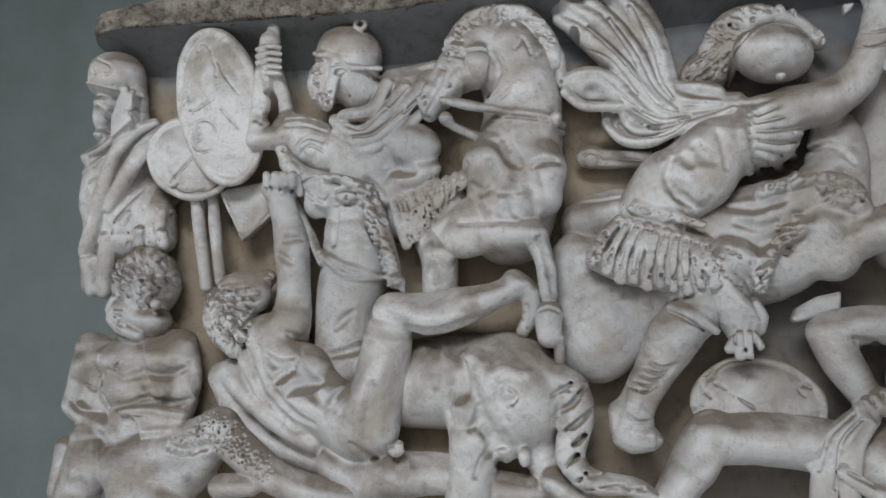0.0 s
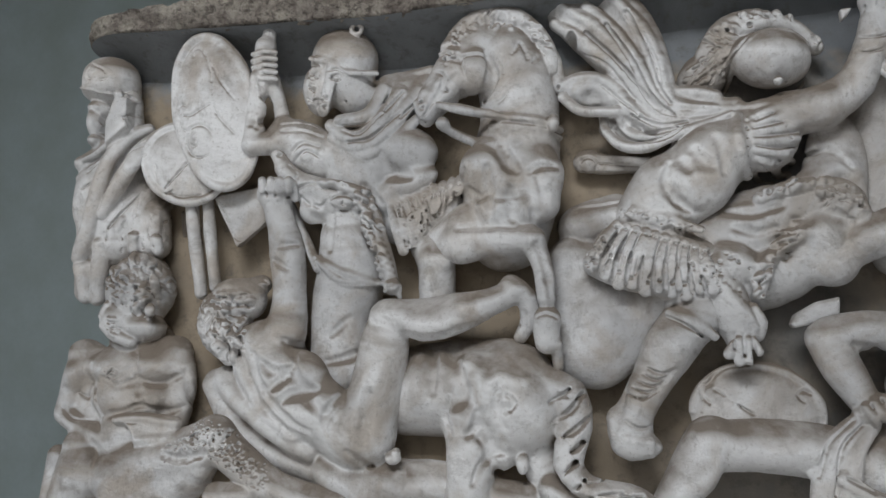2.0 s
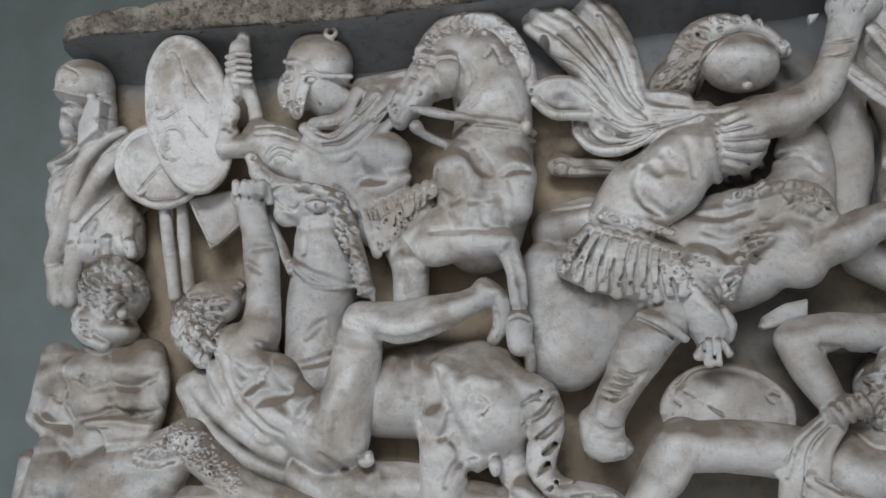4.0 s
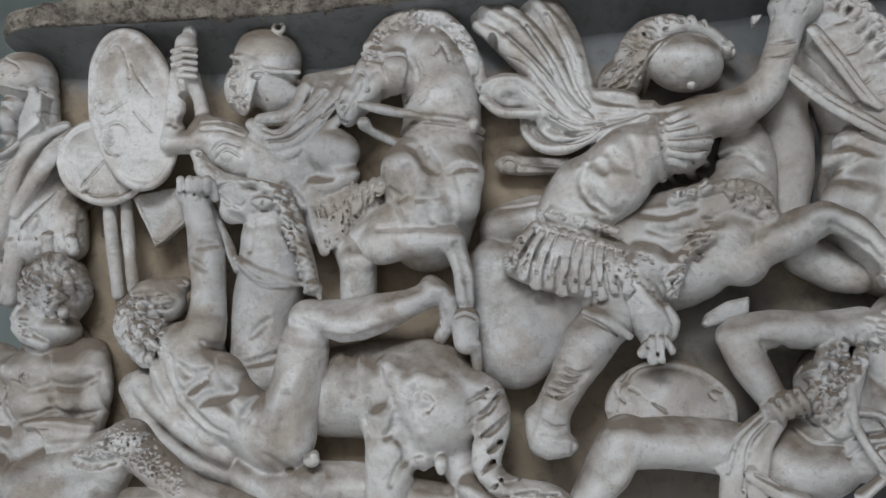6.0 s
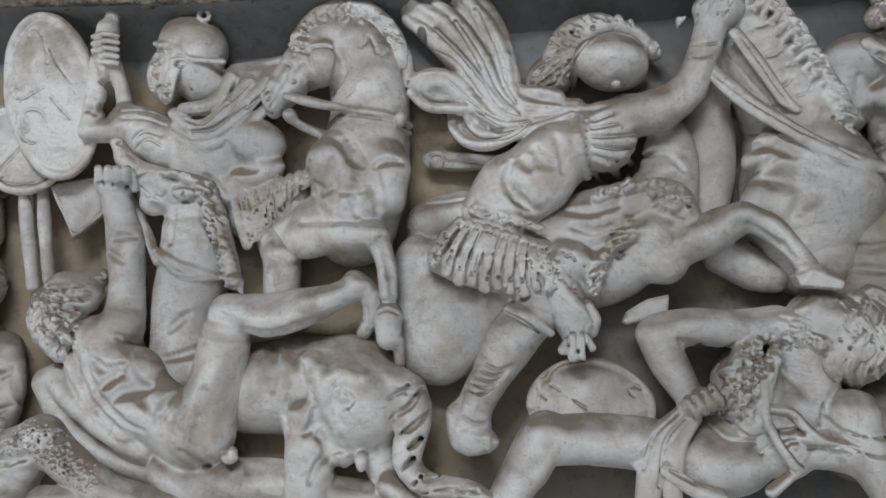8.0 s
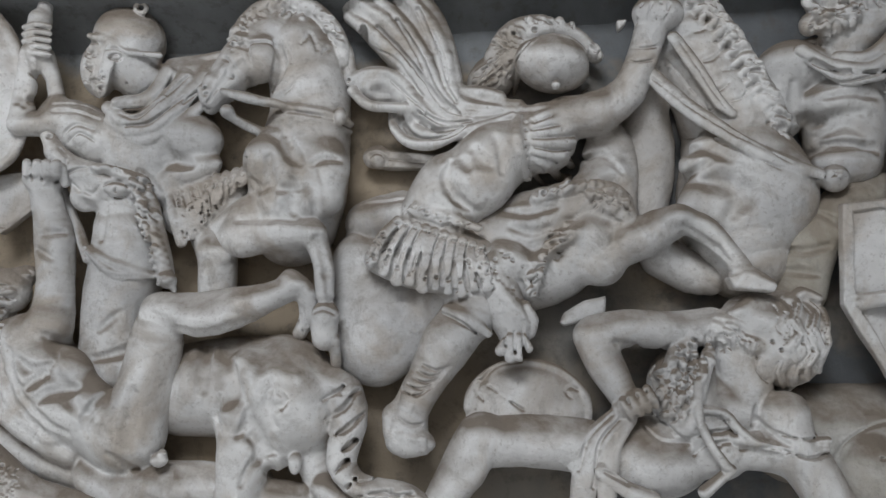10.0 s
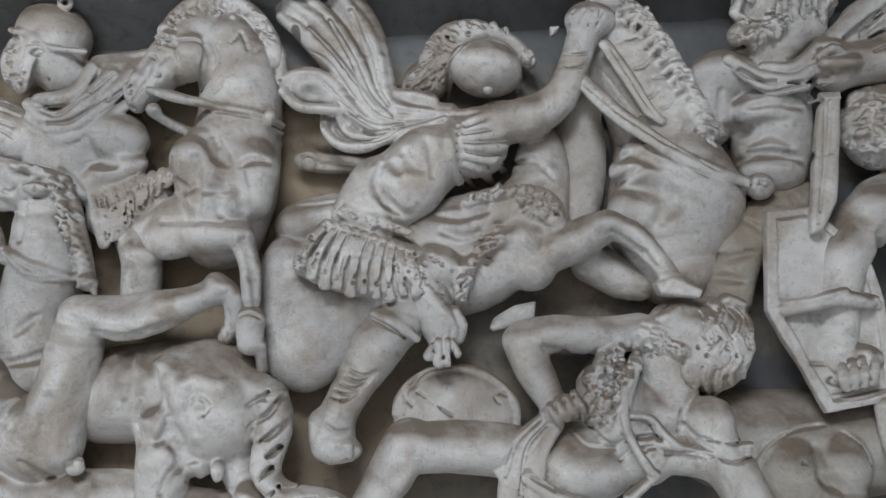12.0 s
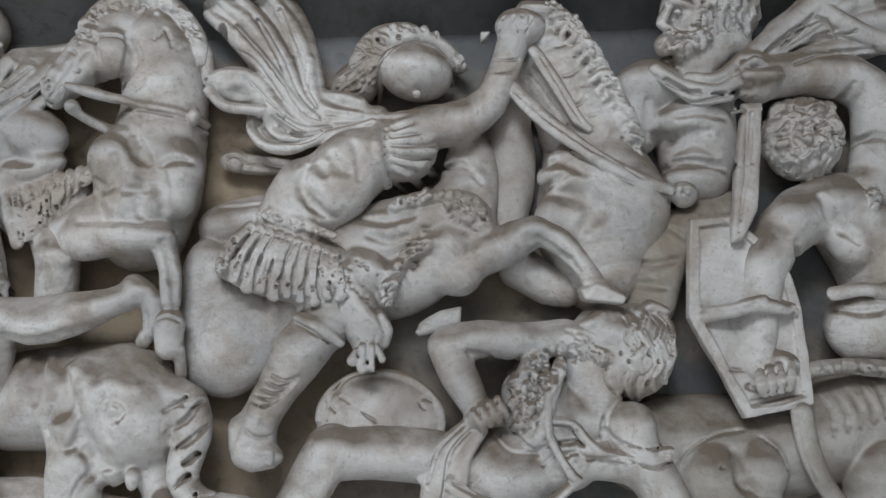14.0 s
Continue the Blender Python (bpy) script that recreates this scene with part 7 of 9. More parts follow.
c.crease((0.7962, 1.5001, 0.0023), (0.8292, 1.4845, 0.0029), (0.8622, 1.476, 0.0023))
c.crease((0.825, 1.5259, 0.0023), (0.8446, 1.5139, 0.0023))
c.locks((0.8249, 1.5236), (0.0419, 0.0303), -10, 0.0082, deep=0.8)
c.tube([(0.6738, 1.1073, 1.5302, 0.0153), (0.7137, 1.1024, 1.5456, 0.0164), (0.7592, 1.1003, 1.5542, 0.0163), (0.7986, 1.098, 1.5603, 0.014)], 0.005)
c.locks((0.7297, 1.5462), (0.0647, 0.0165), 10, 0.0118, flow=-120, deep=1.2)
c.drill(0.6873, 1.5395, 0.0047)
c.drill(0.7181, 1.5391, 0.0047)
c.crease((0.6193, 1.4681, 0.0037), (0.665, 1.4559, 0.0108), (0.6994, 1.4676, 0.0036), k=0.01, lift=0.48)
c.crease((0.6083, 1.5042, 0.0037), (0.6543, 1.4978, 0.0108), (0.7118, 1.5128, 0.0036), k=0.01, lift=0.48)
c.crease((0.7338, 1.4852, 0.0036), (0.7562, 1.4791, 0.0081), (0.7785, 1.4731, 0.0036), k=0.01, lift=0.48)
c.tube([(0.6631, 1.1861, 1.381, 0.0821), (0.723, 1.1702, 1.394, 0.0722), (0.7772, 1.1543, 1.4285, 0.0603)], 0.012)
c.tube([(0.6633, 1.1009, 1.3329, 0.0139), (0.6776, 1.0982, 1.3854, 0.0162), (0.7101, 1.0962, 1.4323, 0.0162), (0.7554, 1.0939, 1.4577, 0.0139)], 0.005)
c.locks((0.704, 1.4203), (0.0187, 0.07), -35, 0.0105, flow=20, deep=1.2)
c.locks((0.6685, 1.3499), (0.0163, 0.0349), -10, 0.0105, flow=60)
c.tube([(0.5798, 1.1224, 1.3762, 0.0464), (0.6101, 1.1218, 1.2988, 0.0438), (0.6294, 1.1164, 1.2483, 0.0344)], 0.012)
c.ball((0.6202, 1.1149, 1.3993), (0.0534, 0.0356, 0.0356), -30, 0.012)
c.tube([(0.6157, 1.0849, 1.2356, 0.0115), (0.6009, 1.0869, 1.2103, 0.0115)], 0.003, flat=0.6)
c.tube([(0.6258, 1.0849, 1.2358, 0.0115), (0.6209, 1.0869, 1.197, 0.0115)], 0.003, flat=0.6)
c.tube([(0.6348, 1.0849, 1.2359, 0.0115), (0.6399, 1.0869, 1.1996, 0.0115)], 0.003, flat=0.6)
c.tube([(0.6437, 1.0849, 1.236, 0.0115), (0.657, 1.0869, 1.2158, 0.0115)], 0.003, flat=0.6)
c.crease((0.6098, 1.2503, 0.0023), (0.6105, 1.2195, 0.0034), (0.6066, 1.1877, 0.0034), lift=-0.4)
c.crease((0.6278, 1.2505, 0.0023), (0.6295, 1.2198, 0.0034), (0.63, 1.1836, 0.0034), lift=-0.4)
c.crease((0.6435, 1.2564, 0.0023), (0.6474, 1.2269, 0.0034), (0.649, 1.1952, 0.0034), lift=-0.4)
c.ridge((0.5731, 1.3738, 0.0047), (0.5819, 1.3481, 0.0058), (0.5884, 1.3249, 0.0035))
c.ridge((0.5832, 1.3633, 0.0046), (0.592, 1.3377, 0.0058), (0.5984, 1.3157, 0.0035))
c.ridge((0.5933, 1.3528, 0.0046), (0.602, 1.3273, 0.0058), (0.6085, 1.3065, 0.0035))
c.ridge((0.6034, 1.3424, 0.0046), (0.612, 1.3169, 0.0058), (0.6185, 1.2974, 0.0035))
c.ridge((0.6134, 1.332, 0.0046), (0.622, 1.3066, 0.0058), (0.6284, 1.2883, 0.0035))
c.ridge((0.6234, 1.3216, 0.0046), (0.6319, 1.2963, 0.0058), (0.6383, 1.2792, 0.0034))
c.ridge((0.6333, 1.3113, 0.0046), (0.6418, 1.2861, 0.0057), (0.6482, 1.2701, 0.0034))
c.ridge((0.6432, 1.301, 0.0046), (0.6517, 1.2759, 0.0057), (0.6581, 1.2611, 0.0034))
c.ridge((0.6531, 1.2908, 0.0046), (0.6615, 1.2657, 0.0057), (0.6679, 1.2521, 0.0034))
c.pits((0.5992, 1.3715), (0.0465, 0.0418), 0, 26, 0.0028)
c.tube([(0.6515, 1.1016, 1.3037, 0.0116), (0.6682, 1.1044, 1.275, 0.0104), (0.6626, 1.1093, 1.2462, 0.0093)], 0.004)
c.tube([(0.6336, 1.0944, 1.3031, 0.0104), (0.6506, 1.1004, 1.263, 0.0104)], 0.004)
c.tube([(0.7745, 1.1618, 1.4525, 0.0678), (0.8559, 1.1299, 1.4421, 0.0499), (0.9255, 1.1157, 1.4705, 0.0417), (0.9646, 1.1014, 1.4882, 0.0324)], 0.012)
c.ball((0.8086, 1.1318, 1.4001), (0.0548, 0.0429, 0.0501), 0, 0.012)
c.ball((0.7887, 1.1169, 1.4576), (0.0428, 0.0356, 0.0475), 0, 0.014)
c.ball((0.9636, 1.0904, 1.4909), (0.0305, 0.0258, 0.0258), 0, 0.008)
c.tube([(0.9649, 1.0969, 1.4922, 0.0289), (1.0231, 1.0946, 1.4645, 0.0266), (1.0685, 1.0909, 1.4153, 0.0219), (1.0864, 1.0897, 1.3897, 0.0207)], 0.008)
c.tube([(1.0781, 1.0855, 1.3796, 0.0195), (1.1055, 1.0846, 1.3685, 0.0206), (1.1379, 1.0777, 1.3547, 0.0137)], 0.005)
c.plate([(1.0537, 1.3684), (1.0883, 1.3773), (1.1497, 1.3535), (1.1448, 1.3397), (1.0648, 1.3446)], 1.084, 0.02, (0, 0), 0.005)
c.crease((0.9691, 1.4704, 0.0036), (1.0217, 1.436, 0.0081), (1.0564, 1.4014, 0.003), k=0.01, lift=0.48)
c.crease((1.0483, 1.4035, 0.0047), (1.0596, 1.3779, 0.0047))
c.crease((0.8395, 1.479, 0.0049), (0.8337, 1.455, 0.0108), (0.828, 1.4311, 0.0048), k=0.012, lift=0.48)
c.plate([(0.7238, 1.2711), (0.7328, 1.2921), (0.7744, 1.3187), (0.8187, 1.3291), (0.8167, 1.2918), (0.7679, 1.2744), (0.7332, 1.2643)], 1.13, 0.02, (0, 0), 0.006, soft=0.01)
c.tube([(0.9484, 1.1778, 1.4221, 0.0478), (1.0109, 1.1831, 1.3871, 0.0431), (1.046, 1.1759, 1.3748, 0.0359)], 0.012)
c.skin("charging_horse", marble, relief, "carved charging horse with a lion-skin saddle cloth")

# carved round shield with incised scrolls, half hidden
c = Carving((0.5165, 1.0058, 0.947), (0.8059, 1.232, 1.2332))
c.ball((0.6611, 1.1533, 1.0901), (0.1311, 0.0257, 0.1053), -6, 0.003)
c.ball((0.6611, 1.1484, 1.0904), (0.1307, 0.0105, 0.105), -6, 0.003)
c.tube([(0.5355, 1.147, 1.0921, 0.007), (0.5369, 1.147, 1.11, 0.007), (0.5425, 1.147, 1.1275, 0.007), (0.5522, 1.147, 1.1437, 0.007), (0.5655, 1.147, 1.1581, 0.007), (0.5822, 1.147, 1.1702, 0.007), (0.6017, 1.147, 1.1797, 0.007), (0.6231, 1.147, 1.1862, 0.007), (0.646, 1.147, 1.1893, 0.007), (0.6693, 1.147, 1.1891, 0.007), (0.6924, 1.147, 1.1856, 0.007), (0.7144, 1.147, 1.1787, 0.007), (0.7345, 1.147, 1.169, 0.007), (0.7521, 1.147, 1.1565, 0.007), (0.7666, 1.147, 1.1417, 0.007), (0.7774, 1.147, 1.1254, 0.007), (0.7843, 1.147, 1.1078, 0.007), (0.7869, 1.147, 1.0897, 0.007), (0.7853, 1.147, 1.0718, 0.007)], 0.007)
c.crease((0.5679, 1.1084, 0.0023), (0.5497, 1.1307, 0.0023), (0.5549, 1.148, 0.0029), (0.5666, 1.146, 0.0023))
c.crease((0.5724, 1.1484, 0.0023), (0.5798, 1.1692, 0.0029), (0.5935, 1.1787, 0.0023))
c.crease((0.7475, 1.118, 0.0023), (0.7391, 1.1315, 0.0023), (0.7483, 1.1408, 0.0023), (0.7623, 1.1343, 0.0023))
c.crease((0.5785, 1.1371, 0.0017), (0.6494, 1.0909, 0.0017))
c.crease((0.5523, 1.091, 0.0016), (0.5577, 1.1366, 0.0016), (0.5947, 1.1776, 0.0016), (0.6469, 1.1903, 0.0016))
c.skin("lower_shield", marble, relief, "carved round shield with incised scrolls, half hidden")

# carved dying bearded barbarian lying under the horses
c = Carving((0.4403, 1.0087, 0.8548), (1.3134, 1.232, 1.3754))
c.ball((0.9114, 1.1419, 1.0023), (0.1212, 0.06, 0.0831), 0, 0.012)
c.ball((0.9247, 1.1184, 0.9909), (0.0704, 0.0477, 0.0591), 0, 0.012)
c.tube([(0.9808, 1.1646, 1.1568, 0.0706), (1.0016, 1.1539, 1.0767, 0.0739), (1.0463, 1.1475, 1.0214, 0.0615)], 0.012)
c.ball((1.079, 1.1511, 1.1072), (0.0775, 0.0517, 0.0611), 0, 0.012)
c.tube([(0.571, 1.129, 1.0246, 0.051), (0.6532, 1.1261, 1.031, 0.0531), (0.745, 1.1283, 1.026, 0.0553), (0.8175, 1.1291, 1.0163, 0.0511)], 0.012)
c.ball((0.5715, 1.1106, 1.0373), (0.0453, 0.0385, 0.0453), 0, 0.01)
c.tube([(0.5619, 1.1195, 1.0386, 0.0465), (0.5298, 1.1222, 0.9781, 0.0452), (0.494, 1.1237, 0.9085, 0.0417)], 0.012)
c.ball((0.5494, 1.1027, 0.9722), (0.0291, 0.0313, 0.056), -25, 0.01)
c.tube([(0.8783, 1.0984, 1.12, 0.0191), (0.8132, 1.0919, 1.0604, 0.0232), (0.7768, 1.0915, 0.9998, 0.0259), (0.7669, 1.0954, 0.9238, 0.0257)], 0.003, flat=0.6)
c.tube([(0.8579, 1.0896, 1.0802, 0.016), (0.824, 1.0844, 1.0178, 0.0173), (0.8141, 1.09, 0.931, 0.02)], 0.003, flat=0.6)
c.tube([(0.8357, 1.0928, 1.0906, 0.0146), (0.785, 1.0884, 1.0438, 0.0174), (0.7524, 1.0924, 0.9884, 0.0173)], 0.003, flat=0.6)
c.tube([(0.8016, 1.0806, 0.9802, 0.0143), (0.8461, 1.0803, 0.9491, 0.0171), (0.902, 1.0843, 0.9283, 0.0171)], 0.003, flat=0.6)
c.crease((0.8398, 1.0838, 0.0034), (0.7988, 1.034, 0.0045), (0.7853, 0.9479, 0.0044))
c.crease((0.823, 1.0889, 0.0034), (0.7754, 1.0389, 0.0033), (0.7584, 0.9794, 0.0033))
c.crease((0.8071, 0.9803, 0.0044), (0.8516, 0.9599, 0.0044))
c.tube([(1.0355, 1.1373, 1.2728, 0.0393), (0.953, 1.1281, 1.261, 0.0401), (0.858, 1.1218, 1.2632, 0.0388), (0.8063, 1.1189, 1.2502, 0.0409)], 0.012)
c.tube([(0.7923, 1.1189, 1.2453, 0.0409), (0.8158, 1.1154, 1.186, 0.0384), (0.8449, 1.1054, 1.1347, 0.0314), (0.8604, 1.1009, 1.1129, 0.0279)], 0.01)
c.ball((0.864, 1.0937, 1.111), (0.0407, 0.0272, 0.0272), 25, 0.006)
c.tube([(0.8432, 1.0729, 1.1159, 0.0089), (0.8541, 1.0699, 1.0989, 0.0089), (0.8615, 1.0747, 1.0856, 0.0067)], 0.005)
c.tube([(0.8589, 1.0729, 1.1251, 0.0089), (0.8697, 1.0699, 1.1068, 0.0089), (0.8771, 1.0747, 1.0936, 0.0067)], 0.005)
c.tube([(0.8746, 1.0729, 1.1342, 0.0089), (0.8853, 1.0699, 1.1148, 0.0089), (0.8928, 1.0747, 1.1016, 0.0067)], 0.005)
c.tube([(0.8903, 1.0729, 1.1433, 0.0089), (0.901, 1.0699, 1.1228, 0.0089), (0.9085, 1.0747, 1.1096, 0.0067)], 0.005)
c.crease((0.8512, 1.1186, 0.0022), (0.8668, 1.0885, 0.0033))
c.crease((0.8701, 1.1278, 0.0022), (0.8846, 1.0965, 0.0033))
c.crease((0.889, 1.137, 0.0022), (0.9024, 1.1045, 0.0033))
c.crease((0.8333, 1.2335, 0.0035), (0.9073, 1.2217, 0.0078), (0.9415, 1.2303, 0.0024), k=0.01, lift=0.48)
c.tube([(0.9949, 1.1147, 1.2614, 0.0207), (0.9579, 1.1067, 1.2028, 0.0227), (0.9453, 1.1027, 1.1348, 0.0247), (0.9677, 1.1028, 1.0684, 0.0268)], 0.006)
c.tube([(1.02, 1.0997, 1.2155, 0.0137), (1, 1.0906, 1.1475, 0.0146), (0.9871, 1.0865, 1.081, 0.0145)], 0.005)
c.locks((0.958, 1.1469), (0.0383, 0.0812), -10, 0.0135, flow=-95, deep=1.8)
c.locks((0.9982, 1.2035), (0.025, 0.0454), -10, 0.0125, flow=-80, deep=1.6)
c.drill(0.9348, 1.2132, 0.0051)
c.drill(0.9673, 1.1616, 0.0051)
c.drill(0.9995, 1.1105, 0.005)
c.drill(0.9586, 1.207, 0.0051)
c.drill(0.9909, 1.1554, 0.0051)
c.drill(0.9489, 1.1028, 0.005)
c.drill(0.9823, 1.2009, 0.0051)
c.drill(0.9401, 1.1477, 0.0051)
c.drill(0.9724, 1.0967, 0.005)
c.drill(1.0061, 1.1947, 0.0051)
c.drill(0.9638, 1.1416, 0.0051)
c.drill(0.9959, 1.0907, 0.005)
c.drill(0.955, 1.1869, 0.0051)
c.drill(0.9874, 1.1355, 0.0051)
c.drill(0.9454, 1.0831, 0.005)
c.drill(0.9788, 1.1807, 0.0051)
c.crease((0.8903, 1.0684, 0.0028), (0.9182, 1.0419, 0.0045), (0.9741, 1.0376, 0.0033))
c.crease((0.9183, 1.0909, 0.0034), (0.963, 1.0482, 0.0033), (1.0079, 1.06, 0.0028))
c.crease((1.0079, 1.06, 0.0045), (1.0416, 1.0629, 0.0045), (1.0754, 1.0724, 0.0034))
c.crease((1.0188, 1.0385, 0.0033), (1.0749, 1.0451, 0.0039), (1.1087, 1.0513, 0.0034))
c.crease((0.985, 1.0162, 0.0033), (1.0076, 1.0383, 0.0033))
c.tube([(0.9927, 1.0779, 1.1588, 0.0079), (0.9905, 1.0709, 1.093, 0.0089), (1.0093, 1.0679, 1.0438, 0.0099), (1.0415, 1.075, 0.9964, 0.011)], 0.004)
c.tube([(1.0519, 1.081, 0.9905, 0.011), (1.0026, 1.0872, 0.9458, 0.0132)], 0.004)
c.tube([(0.9973, 1.0809, 1.1035, 0.0089), (1.0429, 1.0829, 1.0989, 0.0089), (1.0713, 1.086, 1.0663, 0.01), (1.1218, 1.0871, 1.04, 0.0111), (1.2332, 1.084, 1.0361, 0.01)], 0.004)
c.tube([(1.0668, 1.0912, 1.0494, 0.0112), (1.1327, 1.086, 1.0403, 0.01), (1.2383, 1.0809, 1.0517, 0.0089)], 0.004)
c.drill(1.0014, 1.0821, 0.0045)
c.drill(1.0168, 1.0585, 0.0045)
c.drill(1.0321, 1.035, 0.0044)
c.drill(1.0485, 1.0831, 0.0045)
c.drill(1.0638, 1.0594, 0.0045)
c.drill(1.079, 1.0359, 0.0044)
c.tube([(1.1701, 1.1129, 1.0965, 0.0489), (1.1783, 1.1139, 1.0497, 0.0509), (1.2121, 1.1166, 1.0003, 0.0486), (1.2551, 1.1213, 0.9346, 0.0463)], 0.005)
c.crease((1.1175, 1.1415, 0.0056), (1.1074, 1.0949, 0.0079), (1.1176, 1.0493, 0.0067), lift=-0.4)
c.tube([(1.0542, 1.1322, 1.0287, 0.0382), (1.1588, 1.1345, 1.0194, 0.0405), (1.2148, 1.1303, 1.0043, 0.0403)], 0.01)
c.crease((1.1151, 1.0841, 0.0046), (1.1368, 1.0518, 0.0103), (1.1589, 1.0414, 0.0035), k=0.01, lift=0.48)
c.crease((1.0746, 1.0288, 0.0033), (1.1307, 1.0343, 0.0033), (1.1864, 1.0225, 0.0033))
c.crease((1.1427, 1.0629, 0.0022), (1.1986, 1.0531, 0.0028), (1.2384, 1.0649, 0.0022))
c.crease((1.1529, 1.025, 0.0022), (1.2031, 1.0185, 0.0028), (1.245, 1.0302, 0.0022))
c.tube([(1.0874, 1.1486, 1.2179, 0.0506), (1.1083, 1.1508, 1.1576, 0.0548)], 0.012)
c.ball((1.1872, 1.145, 1.2506), (0.0881, 0.075, 0.1006), -10, 0.006)
c.ball((1.1199, 1.14, 1.2837), (0.0693, 0.06, 0.0606), 20, 0.008)
c.ball((1.0683, 1.135, 1.2634), (0.0358, 0.05, 0.0432), 15, 0.008)
c.ball((1.0999, 1.125, 1.2394), (0.046, 0.045, 0.0258), -10, 0.008)
c.ridge((1.1163, 1.3271, 0.0072), (1.092, 1.3107, 0.0089), (1.0718, 1.2976, 0.01), k=0.005, lift=-0.45)
c.tube([(1.1044, 1.1, 1.3194, 0.0121), (1.0863, 1.095, 1.3027, 0.012), (1.0771, 1.1, 1.2954, 0.0109)], 0.012)
c.ridge((1.0821, 1.3264, 0.0054), (1.0948, 1.326, 0.006), k=0.004, lift=-0.45)
c.ridge((1.121, 1.3256, 0.0054), (1.1394, 1.3219, 0.0065), (1.1587, 1.3087, 0.006), k=0.004, lift=-0.45)
c.ball((1.0865, 1.072, 1.3137), (0.0053, 0.012, 0.0036), 0, 0.002, -1)
c.ball((1.1259, 1.072, 1.3095), (0.0065, 0.012, 0.0042), 0, 0.002, -1)
c.ball((1.133, 1.115, 1.2828), (0.0353, 0.035, 0.0292), -15, 0.02)
c.ridge((1.0366, 1.2881, 0.0072), (1.0569, 1.2837, 0.0077), (1.084, 1.275, 0.0065), (1.1061, 1.2596, 0.0054), k=0.004, lift=-0.45)
c.crease((1.0407, 1.2912, 0.0018), (1.0617, 1.2907, 0.0024), (1.0768, 1.2864, 0.0018), k=0.004, lift=-0.4)
c.locks((1.0543, 1.2491), (0.0312, 0.03), -15, 0.0072, flow=-60, deep=0.7)
c.locks((1.0954, 1.2323), (0.0371, 0.0132), -15, 0.0066, flow=-70, deep=0.7)
c.ridge((1.1775, 1.3343, 0.0078), (1.1941, 1.3162, 0.012), (1.1832, 1.2887, 0.0114), (1.199, 1.2593, 0.0066), k=0.004, lift=-0.3)
c.crease((1.1752, 1.3317, 0.0018), (1.1932, 1.3142, 0.0018), (1.1824, 1.2869, 0.0018), (1.1964, 1.2575, 0.0018), k=0.004, lift=-0.1)
c.crease((1.1639, 1.3306, 0.0024), (1.182, 1.313, 0.0024), (1.1712, 1.2856, 0.0024), (1.1853, 1.2562, 0.0024), k=0.004, lift=-0.3)
c.ridge((1.2084, 1.3353, 0.0078), (1.2306, 1.3022, 0.012), (1.2177, 1.2717, 0.0114), (1.2353, 1.2364, 0.0066), k=0.004, lift=-0.3)
c.crease((1.2058, 1.3327, 0.0018), (1.2295, 1.3003, 0.0018), (1.2167, 1.27, 0.0018), (1.2324, 1.2348, 0.0018), k=0.004, lift=-0.1)
c.crease((1.1945, 1.3316, 0.0024), (1.2184, 1.2991, 0.0024), (1.2056, 1.2687, 0.0024), (1.2213, 1.2334, 0.0024), k=0.004, lift=-0.3)
c.ridge((1.1767, 1.2827, 0.0078), (1.1869, 1.2558, 0.012), (1.1701, 1.2314, 0.0114), (1.1846, 1.2051, 0.0066), k=0.004, lift=-0.3)
c.crease((1.1744, 1.2807, 0.0018), (1.1861, 1.2542, 0.0018), (1.1693, 1.23, 0.0018), (1.1822, 1.2038, 0.0018), k=0.004, lift=-0.1)
c.crease((1.1631, 1.2794, 0.0024), (1.1749, 1.2529, 0.0024), (1.1582, 1.2286, 0.0024), (1.1711, 1.2024, 0.0024), k=0.004, lift=-0.3)
c.ridge((1.2473, 1.2788, 0.0078), (1.252, 1.2427, 0.012), (1.233, 1.2124, 0.0114), (1.2403, 1.1859, 0.0066), k=0.004, lift=-0.3)
c.crease((1.2443, 1.2768, 0.0018), (1.2507, 1.2412, 0.0018), (1.2319, 1.2111, 0.0018), (1.2373, 1.1848, 0.0018), k=0.004, lift=-0.1)
c.crease((1.2332, 1.2755, 0.0024), (1.2397, 1.2399, 0.0024), (1.2209, 1.2097, 0.0024), (1.2264, 1.1833, 0.0024), k=0.004, lift=-0.3)
c.ridge((1.2099, 1.2536, 0.0078), (1.221, 1.221, 0.012), (1.2041, 1.1968, 0.0114), (1.2156, 1.1705, 0.0066), k=0.004, lift=-0.3)
c.crease((1.2073, 1.2519, 0.0018), (1.2199, 1.2196, 0.0018), (1.2031, 1.1956, 0.0018), (1.2129, 1.1695, 0.0018), k=0.004, lift=-0.1)
c.crease((1.1961, 1.2505, 0.0024), (1.2089, 1.2182, 0.0024), (1.1921, 1.1941, 0.0024), (1.2019, 1.1679, 0.0024), k=0.004, lift=-0.3)
c.ridge((1.13, 1.2137, 0.0078), (1.1235, 1.1934, 0.012), (1.1342, 1.1742, 0.0114), (1.1488, 1.1646, 0.0066), k=0.004, lift=-0.3)
c.crease((1.1281, 1.2123, 0.0018), (1.1231, 1.1922, 0.0018), (1.1336, 1.1732, 0.0018), (1.1467, 1.1636, 0.0018), k=0.004, lift=-0.1)
c.crease((1.1168, 1.2109, 0.0024), (1.1118, 1.1907, 0.0024), (1.1225, 1.1717, 0.0024), (1.1356, 1.1621, 0.0024), k=0.004, lift=-0.3)
c.ridge((1.1664, 1.2076, 0.0078), (1.1584, 1.1825, 0.012), (1.1691, 1.1652, 0.0114), (1.1789, 1.1518, 0.0066), k=0.004, lift=-0.3)
